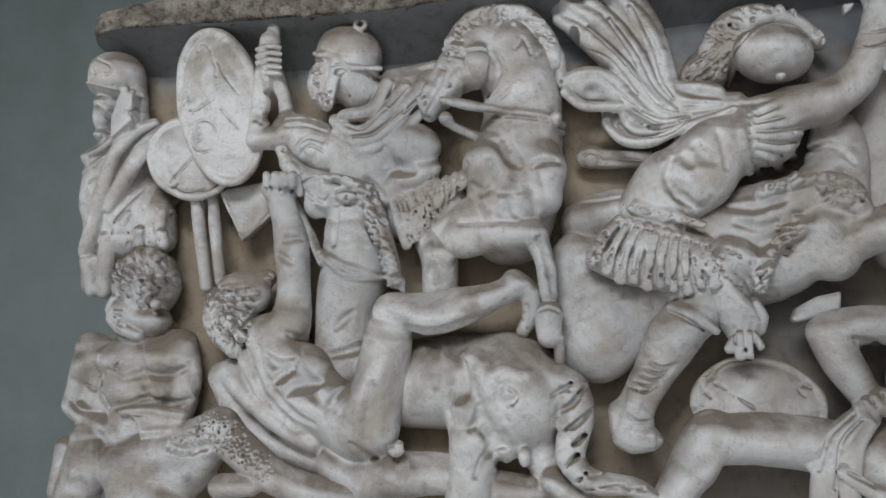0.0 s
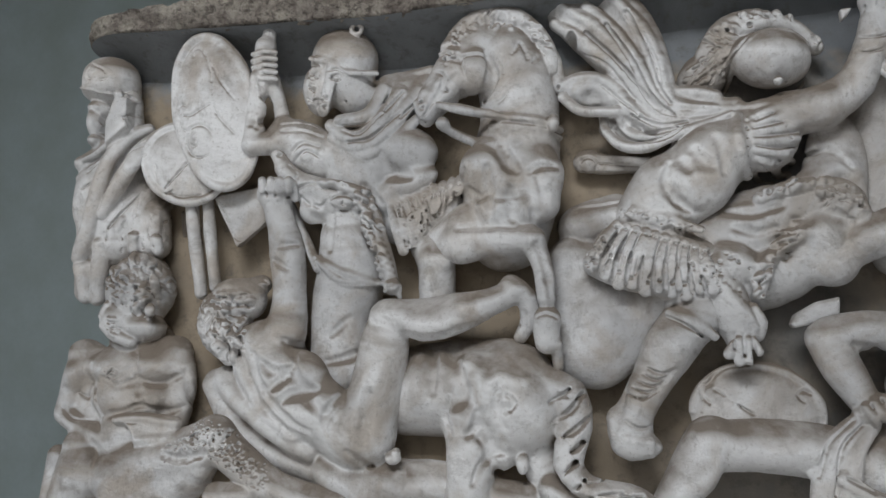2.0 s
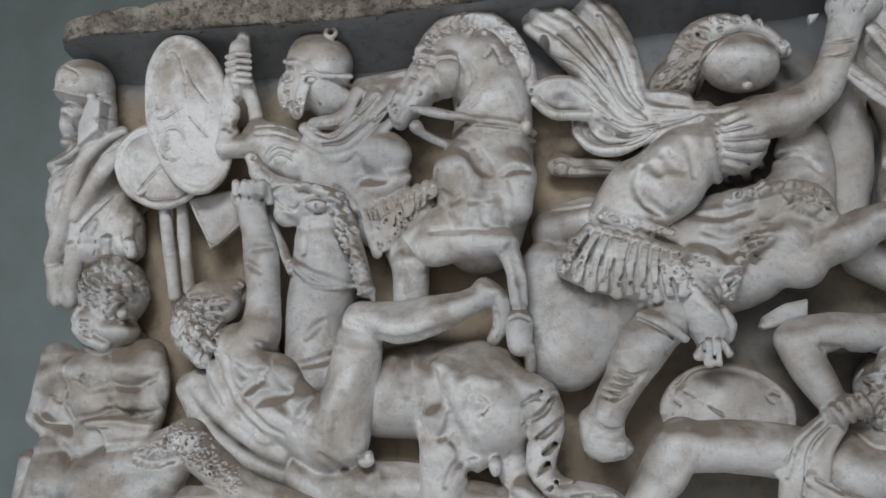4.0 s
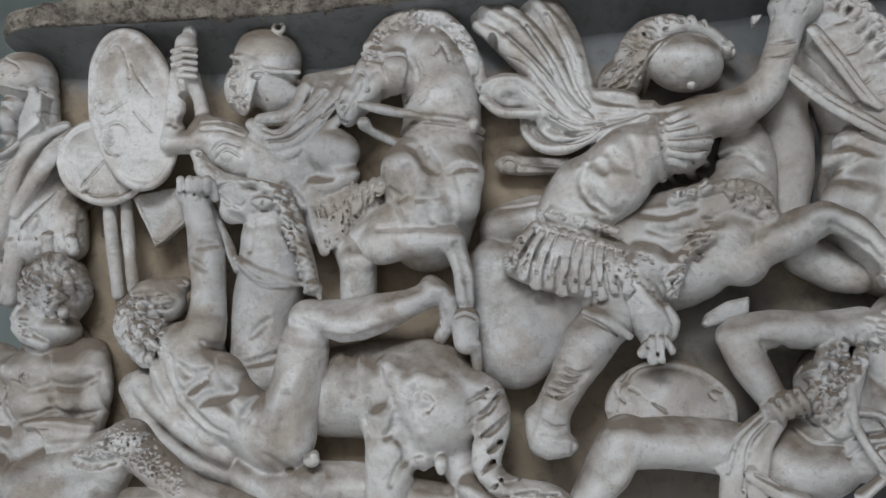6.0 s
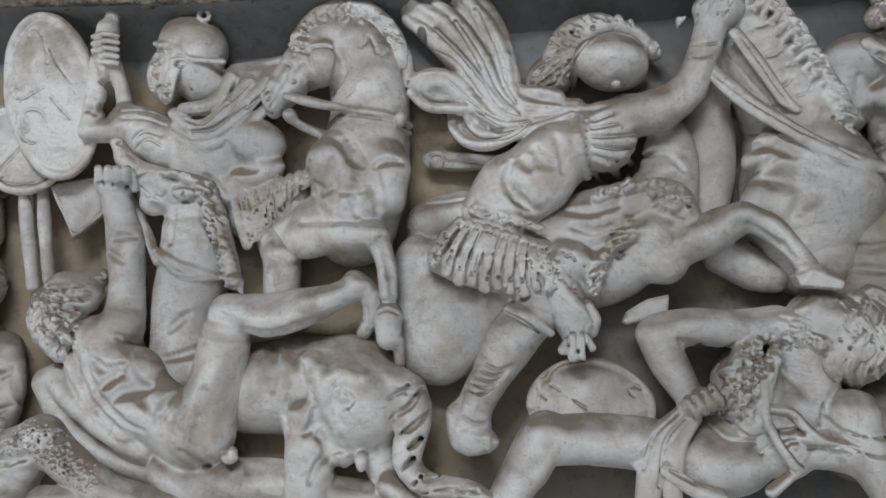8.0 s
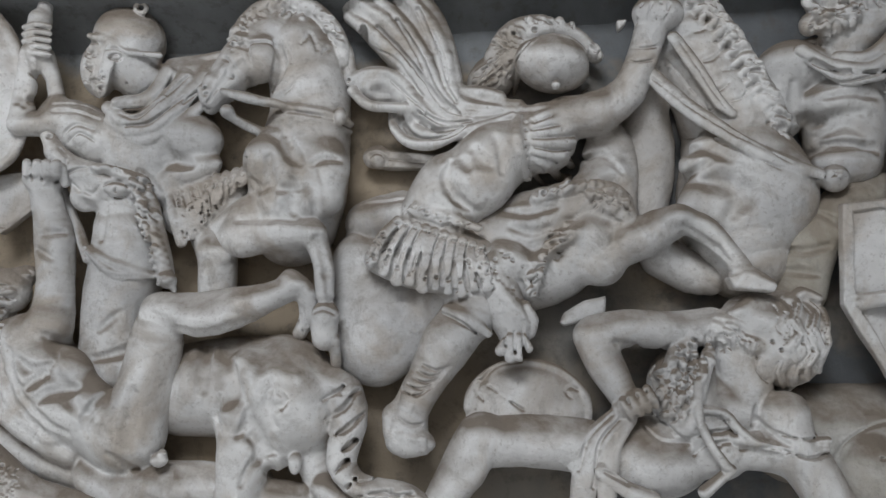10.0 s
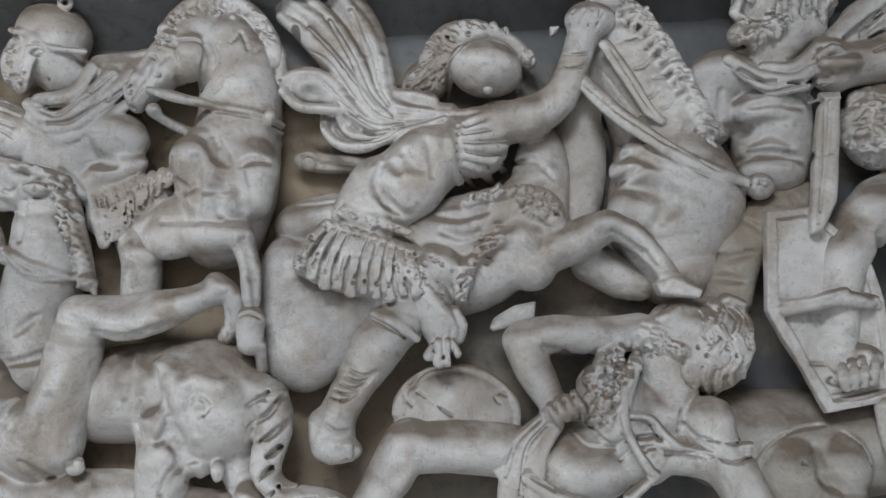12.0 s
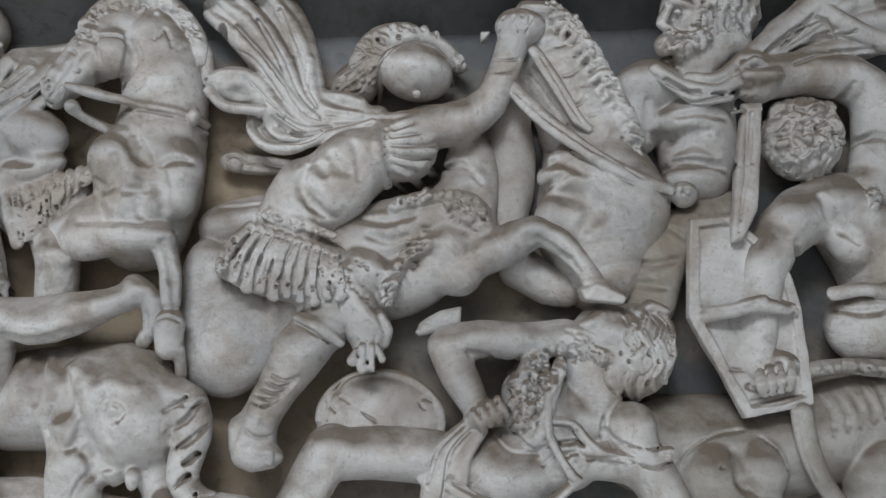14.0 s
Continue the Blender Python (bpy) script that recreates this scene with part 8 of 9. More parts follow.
c.crease((1.1641, 1.2063, 0.0018), (1.1578, 1.1814, 0.0018), (1.1683, 1.1642, 0.0018), (1.1765, 1.151, 0.0018), k=0.004, lift=-0.1)
c.crease((1.153, 1.2048, 0.0024), (1.1466, 1.1799, 0.0024), (1.1572, 1.1626, 0.0024), (1.1654, 1.1494, 0.0024), k=0.004, lift=-0.3)
c.ridge((1.1937, 1.1995, 0.0078), (1.1855, 1.1756, 0.012), (1.1942, 1.1524, 0.0114), (1.1867, 1.1479, 0.0066), k=0.004, lift=-0.3)
c.crease((1.1911, 1.1982, 0.0018), (1.1847, 1.1746, 0.0018), (1.1933, 1.1515, 0.0018), (1.1842, 1.1471, 0.0018), k=0.004, lift=-0.1)
c.crease((1.1801, 1.1967, 0.0024), (1.1736, 1.173, 0.0024), (1.1823, 1.1499, 0.0024), (1.1732, 1.1455, 0.0024), k=0.004, lift=-0.3)
c.ridge((1.1618, 1.3156, 0.0078), (1.1662, 1.2972, 0.012), (1.1598, 1.276, 0.0114), (1.1684, 1.2614, 0.0066), k=0.004, lift=-0.3)
c.crease((1.1597, 1.3132, 0.0018), (1.1655, 1.2954, 0.0018), (1.1591, 1.2742, 0.0018), (1.1662, 1.2596, 0.0018), k=0.004, lift=-0.1)
c.crease((1.1484, 1.312, 0.0024), (1.1542, 1.2941, 0.0024), (1.1478, 1.273, 0.0024), (1.1549, 1.2582, 0.0024), k=0.004, lift=-0.3)
c.ridge((1.2299, 1.3299, 0.0078), (1.2492, 1.3058, 0.012), (1.2517, 1.2817, 0.0114), (1.25, 1.2638, 0.0066), k=0.004, lift=-0.3)
c.crease((1.2271, 1.3273, 0.0018), (1.2479, 1.3039, 0.0018), (1.2504, 1.28, 0.0018), (1.247, 1.2619, 0.0018), k=0.004, lift=-0.1)
c.crease((1.2159, 1.3262, 0.0024), (1.2369, 1.3027, 0.0024), (1.2394, 1.2787, 0.0024), (1.2359, 1.2606, 0.0024), k=0.004, lift=-0.3)
c.tube([(1.1867, 1.1, 1.3263, 0.0121), (1.2104, 1.105, 1.3428, 0.0121), (1.2432, 1.11, 1.3319, 0.0121)], 0.006)
c.drill(1.1411, 1.241, 0.0053)
c.drill(1.156, 1.2249, 0.0059)
c.drill(1.1961, 1.2408, 0.0053)
c.drill(1.1987, 1.1814, 0.0059)
c.drill(1.2164, 1.2266, 0.0042)
c.drill(1.1623, 1.2476, 0.0036)
c.crease((1.1822, 1.2658, 0.0018), (1.1911, 1.2554, 0.0024), (1.1836, 1.2403, 0.0018), k=0.004, lift=-0.1)
c.skin("fallen_barbarian_figure", marble, relief, "carved dying bearded barbarian lying under the horses")

# carved horse with twisted mane and a strap across its neck
c = Carving((0.7528, 1.0157, 1.3176), (1.3293, 1.232, 2.0236), 0.0033)
c.tube([(0.9823, 1.149, 1.9584, 0.047), (1.0211, 1.1673, 1.8781, 0.0733), (1.0599, 1.1784, 1.7904, 0.0894), (1.1082, 1.1916, 1.704, 0.1076), (1.1201, 1.2042, 1.6052, 0.1252), (1.1106, 1.204, 1.5139, 0.122), (1.1268, 1.1942, 1.4238, 0.0942)], 0.012)
c.ball((1.1706, 1.1446, 1.5677), (0.0985, 0.0738, 0.1169), 15, 0.03)
c.ball((1.0479, 1.1253, 1.6206), (0.0731, 0.0487, 0.0609), 20, 0.016)
c.ball((1.0304, 1.1289, 1.5273), (0.0604, 0.0483, 0.0604), 0, 0.016)
c.crease((0.9665, 1.6406, 0.0049), (1.0267, 1.6384, 0.0137), (1.0688, 1.6158, 0.0049), k=0.02, lift=0.48)
c.crease((1.0328, 1.5666, 0.0061), (1.0926, 1.5485, 0.0136), (1.0745, 1.502, 0.0049), k=0.03, lift=0.48)
c.crease((0.9789, 1.5825, 0.0037), (1.0028, 1.5945, 0.0082), (1.0267, 1.6065, 0.0037), k=0.016, lift=0.48)
c.crease((1.0087, 1.8998, 0.002), (1.0273, 1.906, 0.0027), (1.0422, 1.9225, 0.0017))
c.crease((1.0472, 1.8786, 0.002), (1.0658, 1.8848, 0.0027), (1.0807, 1.9012, 0.0017))
c.crease((1.0855, 1.8574, 0.002), (1.1042, 1.8636, 0.0027), (1.1192, 1.88, 0.0017))
c.crease((1.025, 1.831, 0.0019), (1.0434, 1.8371, 0.0027), (1.0583, 1.8534, 0.0017))
c.crease((1.0631, 1.81, 0.0019), (1.0817, 1.8161, 0.0027), (1.0965, 1.8322, 0.0017))
c.crease((1.1013, 1.789, 0.0019), (1.1198, 1.795, 0.0027), (1.1348, 1.8111, 0.0017))
c.crease((1.041, 1.763, 0.0019), (1.0594, 1.769, 0.0027), (1.0742, 1.785, 0.0017))
c.crease((1.0789, 1.7422, 0.0019), (1.0973, 1.7481, 0.0027), (1.1122, 1.7641, 0.0017))
c.crease((1.0191, 1.7166, 0.0019), (1.0374, 1.7225, 0.0027), (1.052, 1.7383, 0.0017))
c.tube([(0.9444, 1.117, 1.9906, 0.021), (1.0039, 1.117, 1.9888, 0.021), (1.0509, 1.117, 1.9514, 0.021), (1.0912, 1.1169, 1.89, 0.0209), (1.1286, 1.1168, 1.8225, 0.0208), (1.1607, 1.1167, 1.7593, 0.0207), (1.185, 1.1166, 1.7028, 0.0206)], 0.008)
c.tube([(0.922, 1.1014, 1.9736, 0.0074), (0.9384, 1.0958, 1.985, 0.0098), (0.9562, 1.0978, 1.9871, 0.0098), (0.9678, 1.1062, 1.976, 0.0062)], 0.007)
c.tube([(0.9407, 1.1014, 1.9734, 0.0074), (0.9571, 1.0958, 1.9848, 0.0098), (0.975, 1.0979, 1.9869, 0.0099), (0.9867, 1.1062, 1.9758, 0.0062)], 0.007)
c.crease((0.9406, 1.9561, 0.0024), (0.9603, 1.9678, 0.0043), (0.9802, 1.9571, 0.0025), lift=-0.3)
c.tube([(0.9607, 1.1014, 1.9732, 0.0074), (0.9771, 1.0958, 1.9847, 0.0098), (0.995, 1.0979, 1.9867, 0.0099), (1.0068, 1.1062, 1.9756, 0.0062)], 0.007)
c.tube([(0.9795, 1.1014, 1.973, 0.0074), (0.9959, 1.0958, 1.9845, 0.0098), (1.0138, 1.0979, 1.9865, 0.0099), (1.0257, 1.1062, 1.9754, 0.0062)], 0.007)
c.crease((0.979, 1.9558, 0.0025), (0.9988, 1.9674, 0.0043), (1.0187, 1.9568, 0.0025), lift=-0.3)
c.tube([(0.9959, 1.1014, 1.9607, 0.0074), (1.0122, 1.0958, 1.9722, 0.0098), (1.0302, 1.0979, 1.9742, 0.0099), (1.0421, 1.1062, 1.9631, 0.0062)], 0.007)
c.tube([(1.0109, 1.1014, 1.9484, 0.0074), (1.0272, 1.0958, 1.9599, 0.0098), (1.0452, 1.0979, 1.9619, 0.0099), (1.0572, 1.1062, 1.9507, 0.0062)], 0.007)
c.crease((1.01, 1.9314, 0.0024), (1.0299, 1.943, 0.0043), (1.0497, 1.9324, 0.0025), lift=-0.3)
c.tube([(1.026, 1.1014, 1.9361, 0.0074), (1.0423, 1.0958, 1.9475, 0.0098), (1.0603, 1.0978, 1.9495, 0.0098), (1.0723, 1.1062, 1.9383, 0.0062)], 0.007)
c.tube([(1.0398, 1.1014, 1.9158, 0.0074), (1.056, 1.0958, 1.9273, 0.0098), (1.074, 1.0978, 1.9293, 0.0098), (1.0861, 1.1062, 1.9179, 0.0062)], 0.007)
c.crease((1.0386, 1.8992, 0.0024), (1.0584, 1.9107, 0.0043), (1.0782, 1.9002, 0.0024), lift=-0.3)
c.tube([(1.0535, 1.1014, 1.8956, 0.0074), (1.0697, 1.0958, 1.9071, 0.0098), (1.0877, 1.0978, 1.909, 0.0098), (1.0999, 1.1062, 1.8977, 0.0062)], 0.007)
c.tube([(1.066, 1.1014, 1.8754, 0.0074), (1.0821, 1.0958, 1.8869, 0.0098), (1.1001, 1.0978, 1.8888, 0.0098), (1.1123, 1.1062, 1.8774, 0.0062)], 0.007)
c.crease((1.0645, 1.8593, 0.0024), (1.0843, 1.8707, 0.0043), (1.104, 1.8602, 0.0024), lift=-0.3)
c.tube([(1.0784, 1.1013, 1.8527, 0.0073), (1.0945, 1.0958, 1.8642, 0.0098), (1.1125, 1.0978, 1.866, 0.0098), (1.1247, 1.1062, 1.8545, 0.0062)], 0.007)
c.tube([(1.0908, 1.1013, 1.83, 0.0073), (1.1068, 1.0957, 1.8415, 0.0097), (1.1248, 1.0978, 1.8433, 0.0098), (1.137, 1.1061, 1.8318, 0.0061)], 0.007)
c.crease((1.089, 1.8145, 0.0024), (1.1088, 1.8258, 0.0043), (1.1284, 1.8153, 0.0024), lift=-0.3)
c.tube([(1.1031, 1.1013, 1.8087, 0.0073), (1.1191, 1.0957, 1.8203, 0.0097), (1.1371, 1.0977, 1.822, 0.0097), (1.1494, 1.1061, 1.8104, 0.0061)], 0.007)
c.tube([(1.1142, 1.1013, 1.7874, 0.0073), (1.1301, 1.0957, 1.799, 0.0097), (1.1481, 1.0977, 1.8007, 0.0097), (1.1604, 1.1061, 1.789, 0.0061)], 0.007)
c.crease((1.1121, 1.7724, 0.0024), (1.1319, 1.7836, 0.0042), (1.1515, 1.7732, 0.0024), lift=-0.3)
c.tube([(1.1252, 1.1013, 1.7675, 0.0073), (1.1411, 1.0957, 1.7791, 0.0097), (1.159, 1.0977, 1.7807, 0.0097), (1.1714, 1.1061, 1.769, 0.0061)], 0.007)
c.tube([(1.1349, 1.1013, 1.7463, 0.0073), (1.1507, 1.0957, 1.7579, 0.0097), (1.1687, 1.0977, 1.7595, 0.0097), (1.1811, 1.1061, 1.7477, 0.0061)], 0.007)
c.crease((1.1326, 1.7318, 0.0024), (1.1524, 1.7428, 0.0042), (1.1719, 1.7325, 0.0024), lift=-0.3)
c.tube([(1.1434, 1.1013, 1.7277, 0.0073), (1.1592, 1.0957, 1.7392, 0.0097), (1.1771, 1.0977, 1.7408, 0.0097), (1.1895, 1.1061, 1.729, 0.0061)], 0.007)
c.tube([(1.1519, 1.1013, 1.7091, 0.0073), (1.1676, 1.0957, 1.7206, 0.0097), (1.1856, 1.0977, 1.7222, 0.0097), (1.198, 1.1061, 1.7103, 0.0061)], 0.007)
c.crease((1.1494, 1.695, 0.0024), (1.1691, 1.7059, 0.0042), (1.1886, 1.6956, 0.0024), lift=-0.3)
c.tube([(1.1591, 1.1012, 1.6905, 0.0072), (1.1748, 1.0956, 1.7021, 0.0096), (1.1927, 1.0977, 1.7036, 0.0097), (1.2051, 1.1061, 1.6916, 0.0061)], 0.007)
c.locks((1.0055, 1.9831), (0.0199, 0.0323), 25, 0.0099, flow=-35)
c.locks((1.052, 1.9461), (0.0198, 0.0322), 25, 0.0099, flow=-50)
c.locks((1.0919, 1.8854), (0.0197, 0.0321), 25, 0.0099, flow=-35)
c.locks((1.129, 1.8186), (0.0196, 0.0319), 25, 0.0098, flow=-35)
c.locks((1.1607, 1.7561), (0.0195, 0.0317), 25, 0.0098, flow=-20)
c.locks((1.1847, 1.7001), (0.0194, 0.0316), 25, 0.0097, flow=-50)
c.tube([(0.9611, 1.0926, 1.8853, 0.0146), (1.008, 1.085, 1.8077, 0.0157), (1.0476, 1.0815, 1.7389, 0.0144), (1.0774, 1.0843, 1.7126, 0.0096)], 0.005, flat=0.45)
c.crease((0.9727, 1.8706, 0.0019), (1.0181, 1.7917, 0.0022), (1.0606, 1.7236, 0.0019))
c.crease((0.9557, 1.8569, 0.0019), (0.9999, 1.7807, 0.0022), (1.0388, 1.7225, 0.0019))
c.tube([(0.9099, 1.1062, 1.8108, 0.0182), (0.9792, 1.0916, 1.7353, 0.0192), (1.0612, 1.078, 1.67, 0.0178), (1.1443, 1.0744, 1.6175, 0.0165), (1.2495, 1.0833, 1.5865, 0.0119)], 0.005, flat=0.45)
c.crease((0.9165, 1.7938, 0.0021), (0.9927, 1.7229, 0.0024), (1.0827, 1.6606, 0.0024), (1.1902, 1.6044, 0.0019))
c.crease((0.9086, 1.7766, 0.0021), (0.9812, 1.7057, 0.0024), (1.0592, 1.6479, 0.0024), (1.1667, 1.5918, 0.0019))
c.ball((1.2883, 1.1058, 1.5825), (0.029, 0.0242, 0.029), 0, 0.005)
c.locks((1.2804, 1.5772), (0.0263, 0.0263), 0, 0.0107, deep=1.2)
c.ball((0.9235, 1.1996, 1.6478), (0.0609, 0.0381, 0.1586), 0, 0.012)
c.tube([(0.9377, 1.1858, 1.8839, 0.0378), (0.9282, 1.1985, 1.7668, 0.0425), (0.925, 1.1975, 1.5181, 0.0415)], 0.012)
c.skin("bridled_horse", marble, relief, "carved horse with twisted mane and a strap across its neck")

# carved bearded barbarian in a gathered cloak holding a scabbard
c = Carving((1.1449, 0.9721, 1.435), (1.8841, 1.232, 2.2054))
c.tube([(1.3375, 1.1999, 1.8285, 0.0939), (1.3508, 1.1925, 1.7317, 0.0905), (1.3467, 1.1814, 1.6421, 0.0754)], 0.012)
c.ball((1.236, 1.1579, 1.8454), (0.0791, 0.0536, 0.0587), 0, 0.012)
c.tube([(1.2135, 1.1697, 1.8245, 0.0497), (1.2088, 1.1796, 1.7342, 0.0496)], 0.012)
c.ball((1.3229, 1.1355, 1.7582), (0.0752, 0.0426, 0.0451), 0, 0.016)
c.ball((1.3305, 1.1411, 1.6245), (0.0695, 0.0422, 0.0447), 0, 0.01)
c.crease((1.2301, 1.7256, 0.005), (1.2856, 1.7157, 0.014), (1.3479, 1.725, 0.005), k=0.014, lift=0.48)
c.crease((1.2724, 1.6836, 0.0063), (1.3161, 1.6982, 0.014), (1.3589, 1.6776, 0.0063), k=0.016, lift=0.48)
c.crease((1.2347, 1.6444, 0.0037), (1.3088, 1.6577, 0.0111), (1.3828, 1.6486, 0.0038), k=0.01, lift=0.48)
c.crease((1.2189, 1.795, 0.0051), (1.2201, 1.7568, 0.0126), (1.2213, 1.7189, 0.0063), k=0.01, lift=0.48)
c.ball((1.3846, 1.15, 2.0303), (0.1039, 0.0753, 0.0961), 0, 0.008)
c.ball((1.3103, 1.137, 2.0126), (0.0539, 0.0591, 0.0771), 0, 0.01)
c.ball((1.3971, 1.1451, 1.9461), (0.0694, 0.0591, 0.0463), 0, 0.01)
c.tube([(1.2625, 1.0912, 2.0126, 0.0112), (1.2397, 1.0871, 1.9614, 0.0111), (1.2575, 1.0879, 1.9522, 0.0099)], 0.006)
c.tube([(1.27, 1.1026, 1.9333, 0.0246), (1.3003, 1.1095, 1.9195, 0.0295), (1.3348, 1.1047, 1.9379, 0.0247)], 0.01)
c.ball((1.2534, 1.1066, 1.9209), (0.0225, 0.025, 0.025), 0, 0.008)
c.ball((1.2724, 1.078, 1.988), (0.0173, 0.0111, 0.0099), 10, 0.004, -1)
c.ball((1.2774, 1.0844, 1.9901), (0.0099, 0.0075, 0.0062), 0, 0.002)
c.tube([(1.2534, 1.0802, 2.0092, 0.0062), (1.2752, 1.0774, 2.0091, 0.0074), (1.3039, 1.0802, 2.0015, 0.0062)], 0.005)
c.tube([(1.2494, 1.0801, 1.9376, 0.0061), (1.2735, 1.0774, 1.9351, 0.0074), (1.2941, 1.0821, 1.9306, 0.0061)], 0.004)
c.tousle((1.4279, 1.1452, 2.036), (0.0701, 0.0701, 0.0857), 0.0195, 0.005)
c.locks((1.284, 1.9126), (0.0569, 0.0322), 0, 0.0124, deep=1.5)
c.locks((1.3358, 1.9551), (0.0299, 0.0423), 0, 0.0124, deep=1.4)
c.locks((1.4197, 2.0307), (0.0695, 0.0823), 0, 0.0154, flow=-70, deep=1.6)
c.locks((1.3318, 2.0431), (0.0753, 0.0276), 0, 0.0138, deep=1.4)
c.tube([(1.3628, 1.1436, 1.9164, 0.0496), (1.3394, 1.1525, 1.8918, 0.0545)], 0.012)
c.tube([(1.2325, 1.1009, 1.8621, 0.0148), (1.2909, 1.0908, 1.8222, 0.0147), (1.3661, 1.0908, 1.8158, 0.0147), (1.4207, 1.0967, 1.8573, 0.0178)], 0.003, flat=0.6)
c.tube([(1.2459, 1.104, 1.8432, 0.0133), (1.3077, 1.0939, 1.7946, 0.0132), (1.3879, 1.0899, 1.8011, 0.0132)], 0.003, flat=0.6)
c.tube([(1.3042, 1.098, 1.8439, 0.0133), (1.3625, 1.092, 1.8445, 0.0133), (1.4335, 1.0987, 1.901, 0.0179)], 0.003, flat=0.6)
c.tube([(1.4062, 1.0984, 1.8573, 0.0207), (1.4909, 1.1021, 1.9429, 0.0269), (1.6053, 1.1121, 2.041, 0.0334), (1.6762, 1.1185, 2.1012, 0.0308)], 0.003, flat=0.6)
c.tube([(1.434, 1.0967, 1.8712, 0.0178), (1.5304, 1.1026, 1.9534, 0.021), (1.6431, 1.1147, 2.0281, 0.0244), (1.7304, 1.123, 2.0651, 0.0216)], 0.003, flat=0.6)
c.tube([(1.4888, 1.1068, 1.9008, 0.018), (1.5879, 1.1159, 1.9708, 0.0198), (1.7154, 1.126, 2.0103, 0.02), (1.8143, 1.1312, 2.0324, 0.0186)], 0.003, flat=0.6)
c.tube([(1.5987, 1.1048, 2.041, 0.0213), (1.6651, 1.1097, 1.9996, 0.0228), (1.7454, 1.1146, 1.9656, 0.0244), (1.8235, 1.1146, 1.9428, 0.0244)], 0.003, flat=0.6)
c.tube([(1.5192, 1.116, 1.8997, 0.0166), (1.6149, 1.1209, 1.9313, 0.0182), (1.7396, 1.128, 1.9522, 0.02), (1.8228, 1.1311, 1.9637, 0.0185)], 0.003, flat=0.6)
c.ball((1.6869, 1.1693, 2.0082), (0.1852, 0.0529, 0.082), 12, 0.012)
c.crease((1.2509, 1.8353, 0.0037), (1.3065, 1.8059, 0.0049), (1.3819, 1.8098, 0.0037), lift=-0.5)
c.crease((1.4153, 1.8596, 0.0037), (1.4945, 1.927, 0.005), (1.5887, 2.0059, 0.005), lift=-0.5)
c.crease((1.5137, 1.9254, 0.005), (1.5745, 1.9822, 0.005), lift=-0.5)
c.crease((1.5259, 1.9129, 0.0044), (1.5991, 1.9568, 0.005), (1.6914, 1.9782, 0.0051), lift=-0.5)
c.crease((1.5316, 1.896, 0.0037), (1.6234, 1.9276, 0.0044), (1.7414, 1.9435, 0.0038), lift=-0.5)
c.crease((1.5606, 1.964, 0.0038), (1.6145, 2.0007, 0.005), (1.6644, 1.9632, 0.0038), lift=-0.5)
c.ball((1.4592, 1.1084, 1.851), (0.0475, 0.0425, 0.055), 0, 0.008)
c.ball((1.4468, 1.1006, 1.8919), (0.0325, 0.025, 0.02), 0, 0.006)
c.crease((1.3996, 1.848, 0.0031), (1.4312, 1.8549, 0.0037))
c.crease((1.3989, 1.83, 0.003), (1.4305, 1.8368, 0.0037))
c.crease((1.3983, 1.812, 0.003), (1.4298, 1.8188, 0.0037))
c.crease((1.3977, 1.7942, 0.003), (1.4291, 1.8009, 0.0036))
c.locks((1.4244, 1.8314), (0.0222, 0.042), 0, 0.0123, deep=1)
c.tube([(1.4723, 1.1168, 1.855, 0.0488), (1.5715, 1.1187, 1.8743, 0.0467), (1.6795, 1.1289, 1.8734, 0.0519), (1.7397, 1.1299, 1.834, 0.0519)], 0.012)
c.tube([(1.7397, 1.1299, 1.834, 0.0519), (1.7418, 1.1335, 1.7319, 0.0515), (1.7253, 1.1395, 1.622, 0.0535)], 0.012)
c.crease((1.6488, 1.8106, 0.0038), (1.6595, 1.8274, 0.0086), (1.6701, 1.8443, 0.0039), k=0.01, lift=0.48)
c.crease((1.6622, 1.7146, 0.0038), (1.7077, 1.7295, 0.0099), (1.7453, 1.7185, 0.0038), k=0.01, lift=0.48)
c.ball((1.7112, 1.1277, 1.6185), (0.0549, 0.0449, 0.0499), 0, 0.01)
c.ball((1.6965, 1.0973, 1.5853), (0.022, 0.0195, 0.0317), 0, 0.006)
c.locks((1.6921, 1.5872), (0.0195, 0.0292), 0, 0.0097)
c.plate([(1.4041, 1.7829), (1.454, 1.7854), (1.4473, 1.6845), (1.4343, 1.5465), (1.4004, 1.4826), (1.3785, 1.477), (1.3761, 1.5465), (1.3926, 1.6695)], 1.079, 0.013, (0, 0), 0.005, soft=0.012)
c.crease((1.4259, 1.7688, 0.0024), (1.4138, 1.6458, 0.003), (1.3889, 1.4989, 0.0024), lift=0)
c.crease((1.4059, 1.7627, 0.0018), (1.4507, 1.7675, 0.0018))
c.ridge((1.4079, 1.7515, 0.003), (1.3938, 1.6325, 0.003), (1.3797, 1.5105, 0.0024))
c.crease((1.5289, 1.9462, 0.0029), (1.5632, 1.9753, 0.0052), (1.6032, 2.0034, 0.0035), k=0.004, lift=-0.5)
c.crease((1.5432, 1.9211, 0.0029), (1.5911, 1.9575, 0.0053), (1.6516, 1.9829, 0.0036), k=0.004, lift=-0.5)
c.crease((1.5282, 1.8748, 0.0029), (1.603, 1.9085, 0.0052), (1.6985, 1.9349, 0.0035), k=0.004, lift=-0.5)
c.crease((1.2474, 1.8336, 0.0029), (1.2943, 1.813, 0.0047), (1.3758, 1.8077, 0.0035), k=0.004, lift=-0.4)
c.crease((1.2556, 1.8169, 0.0023), (1.3052, 1.7866, 0.0041), (1.4199, 1.8141, 0.003), k=0.004, lift=-0.4)
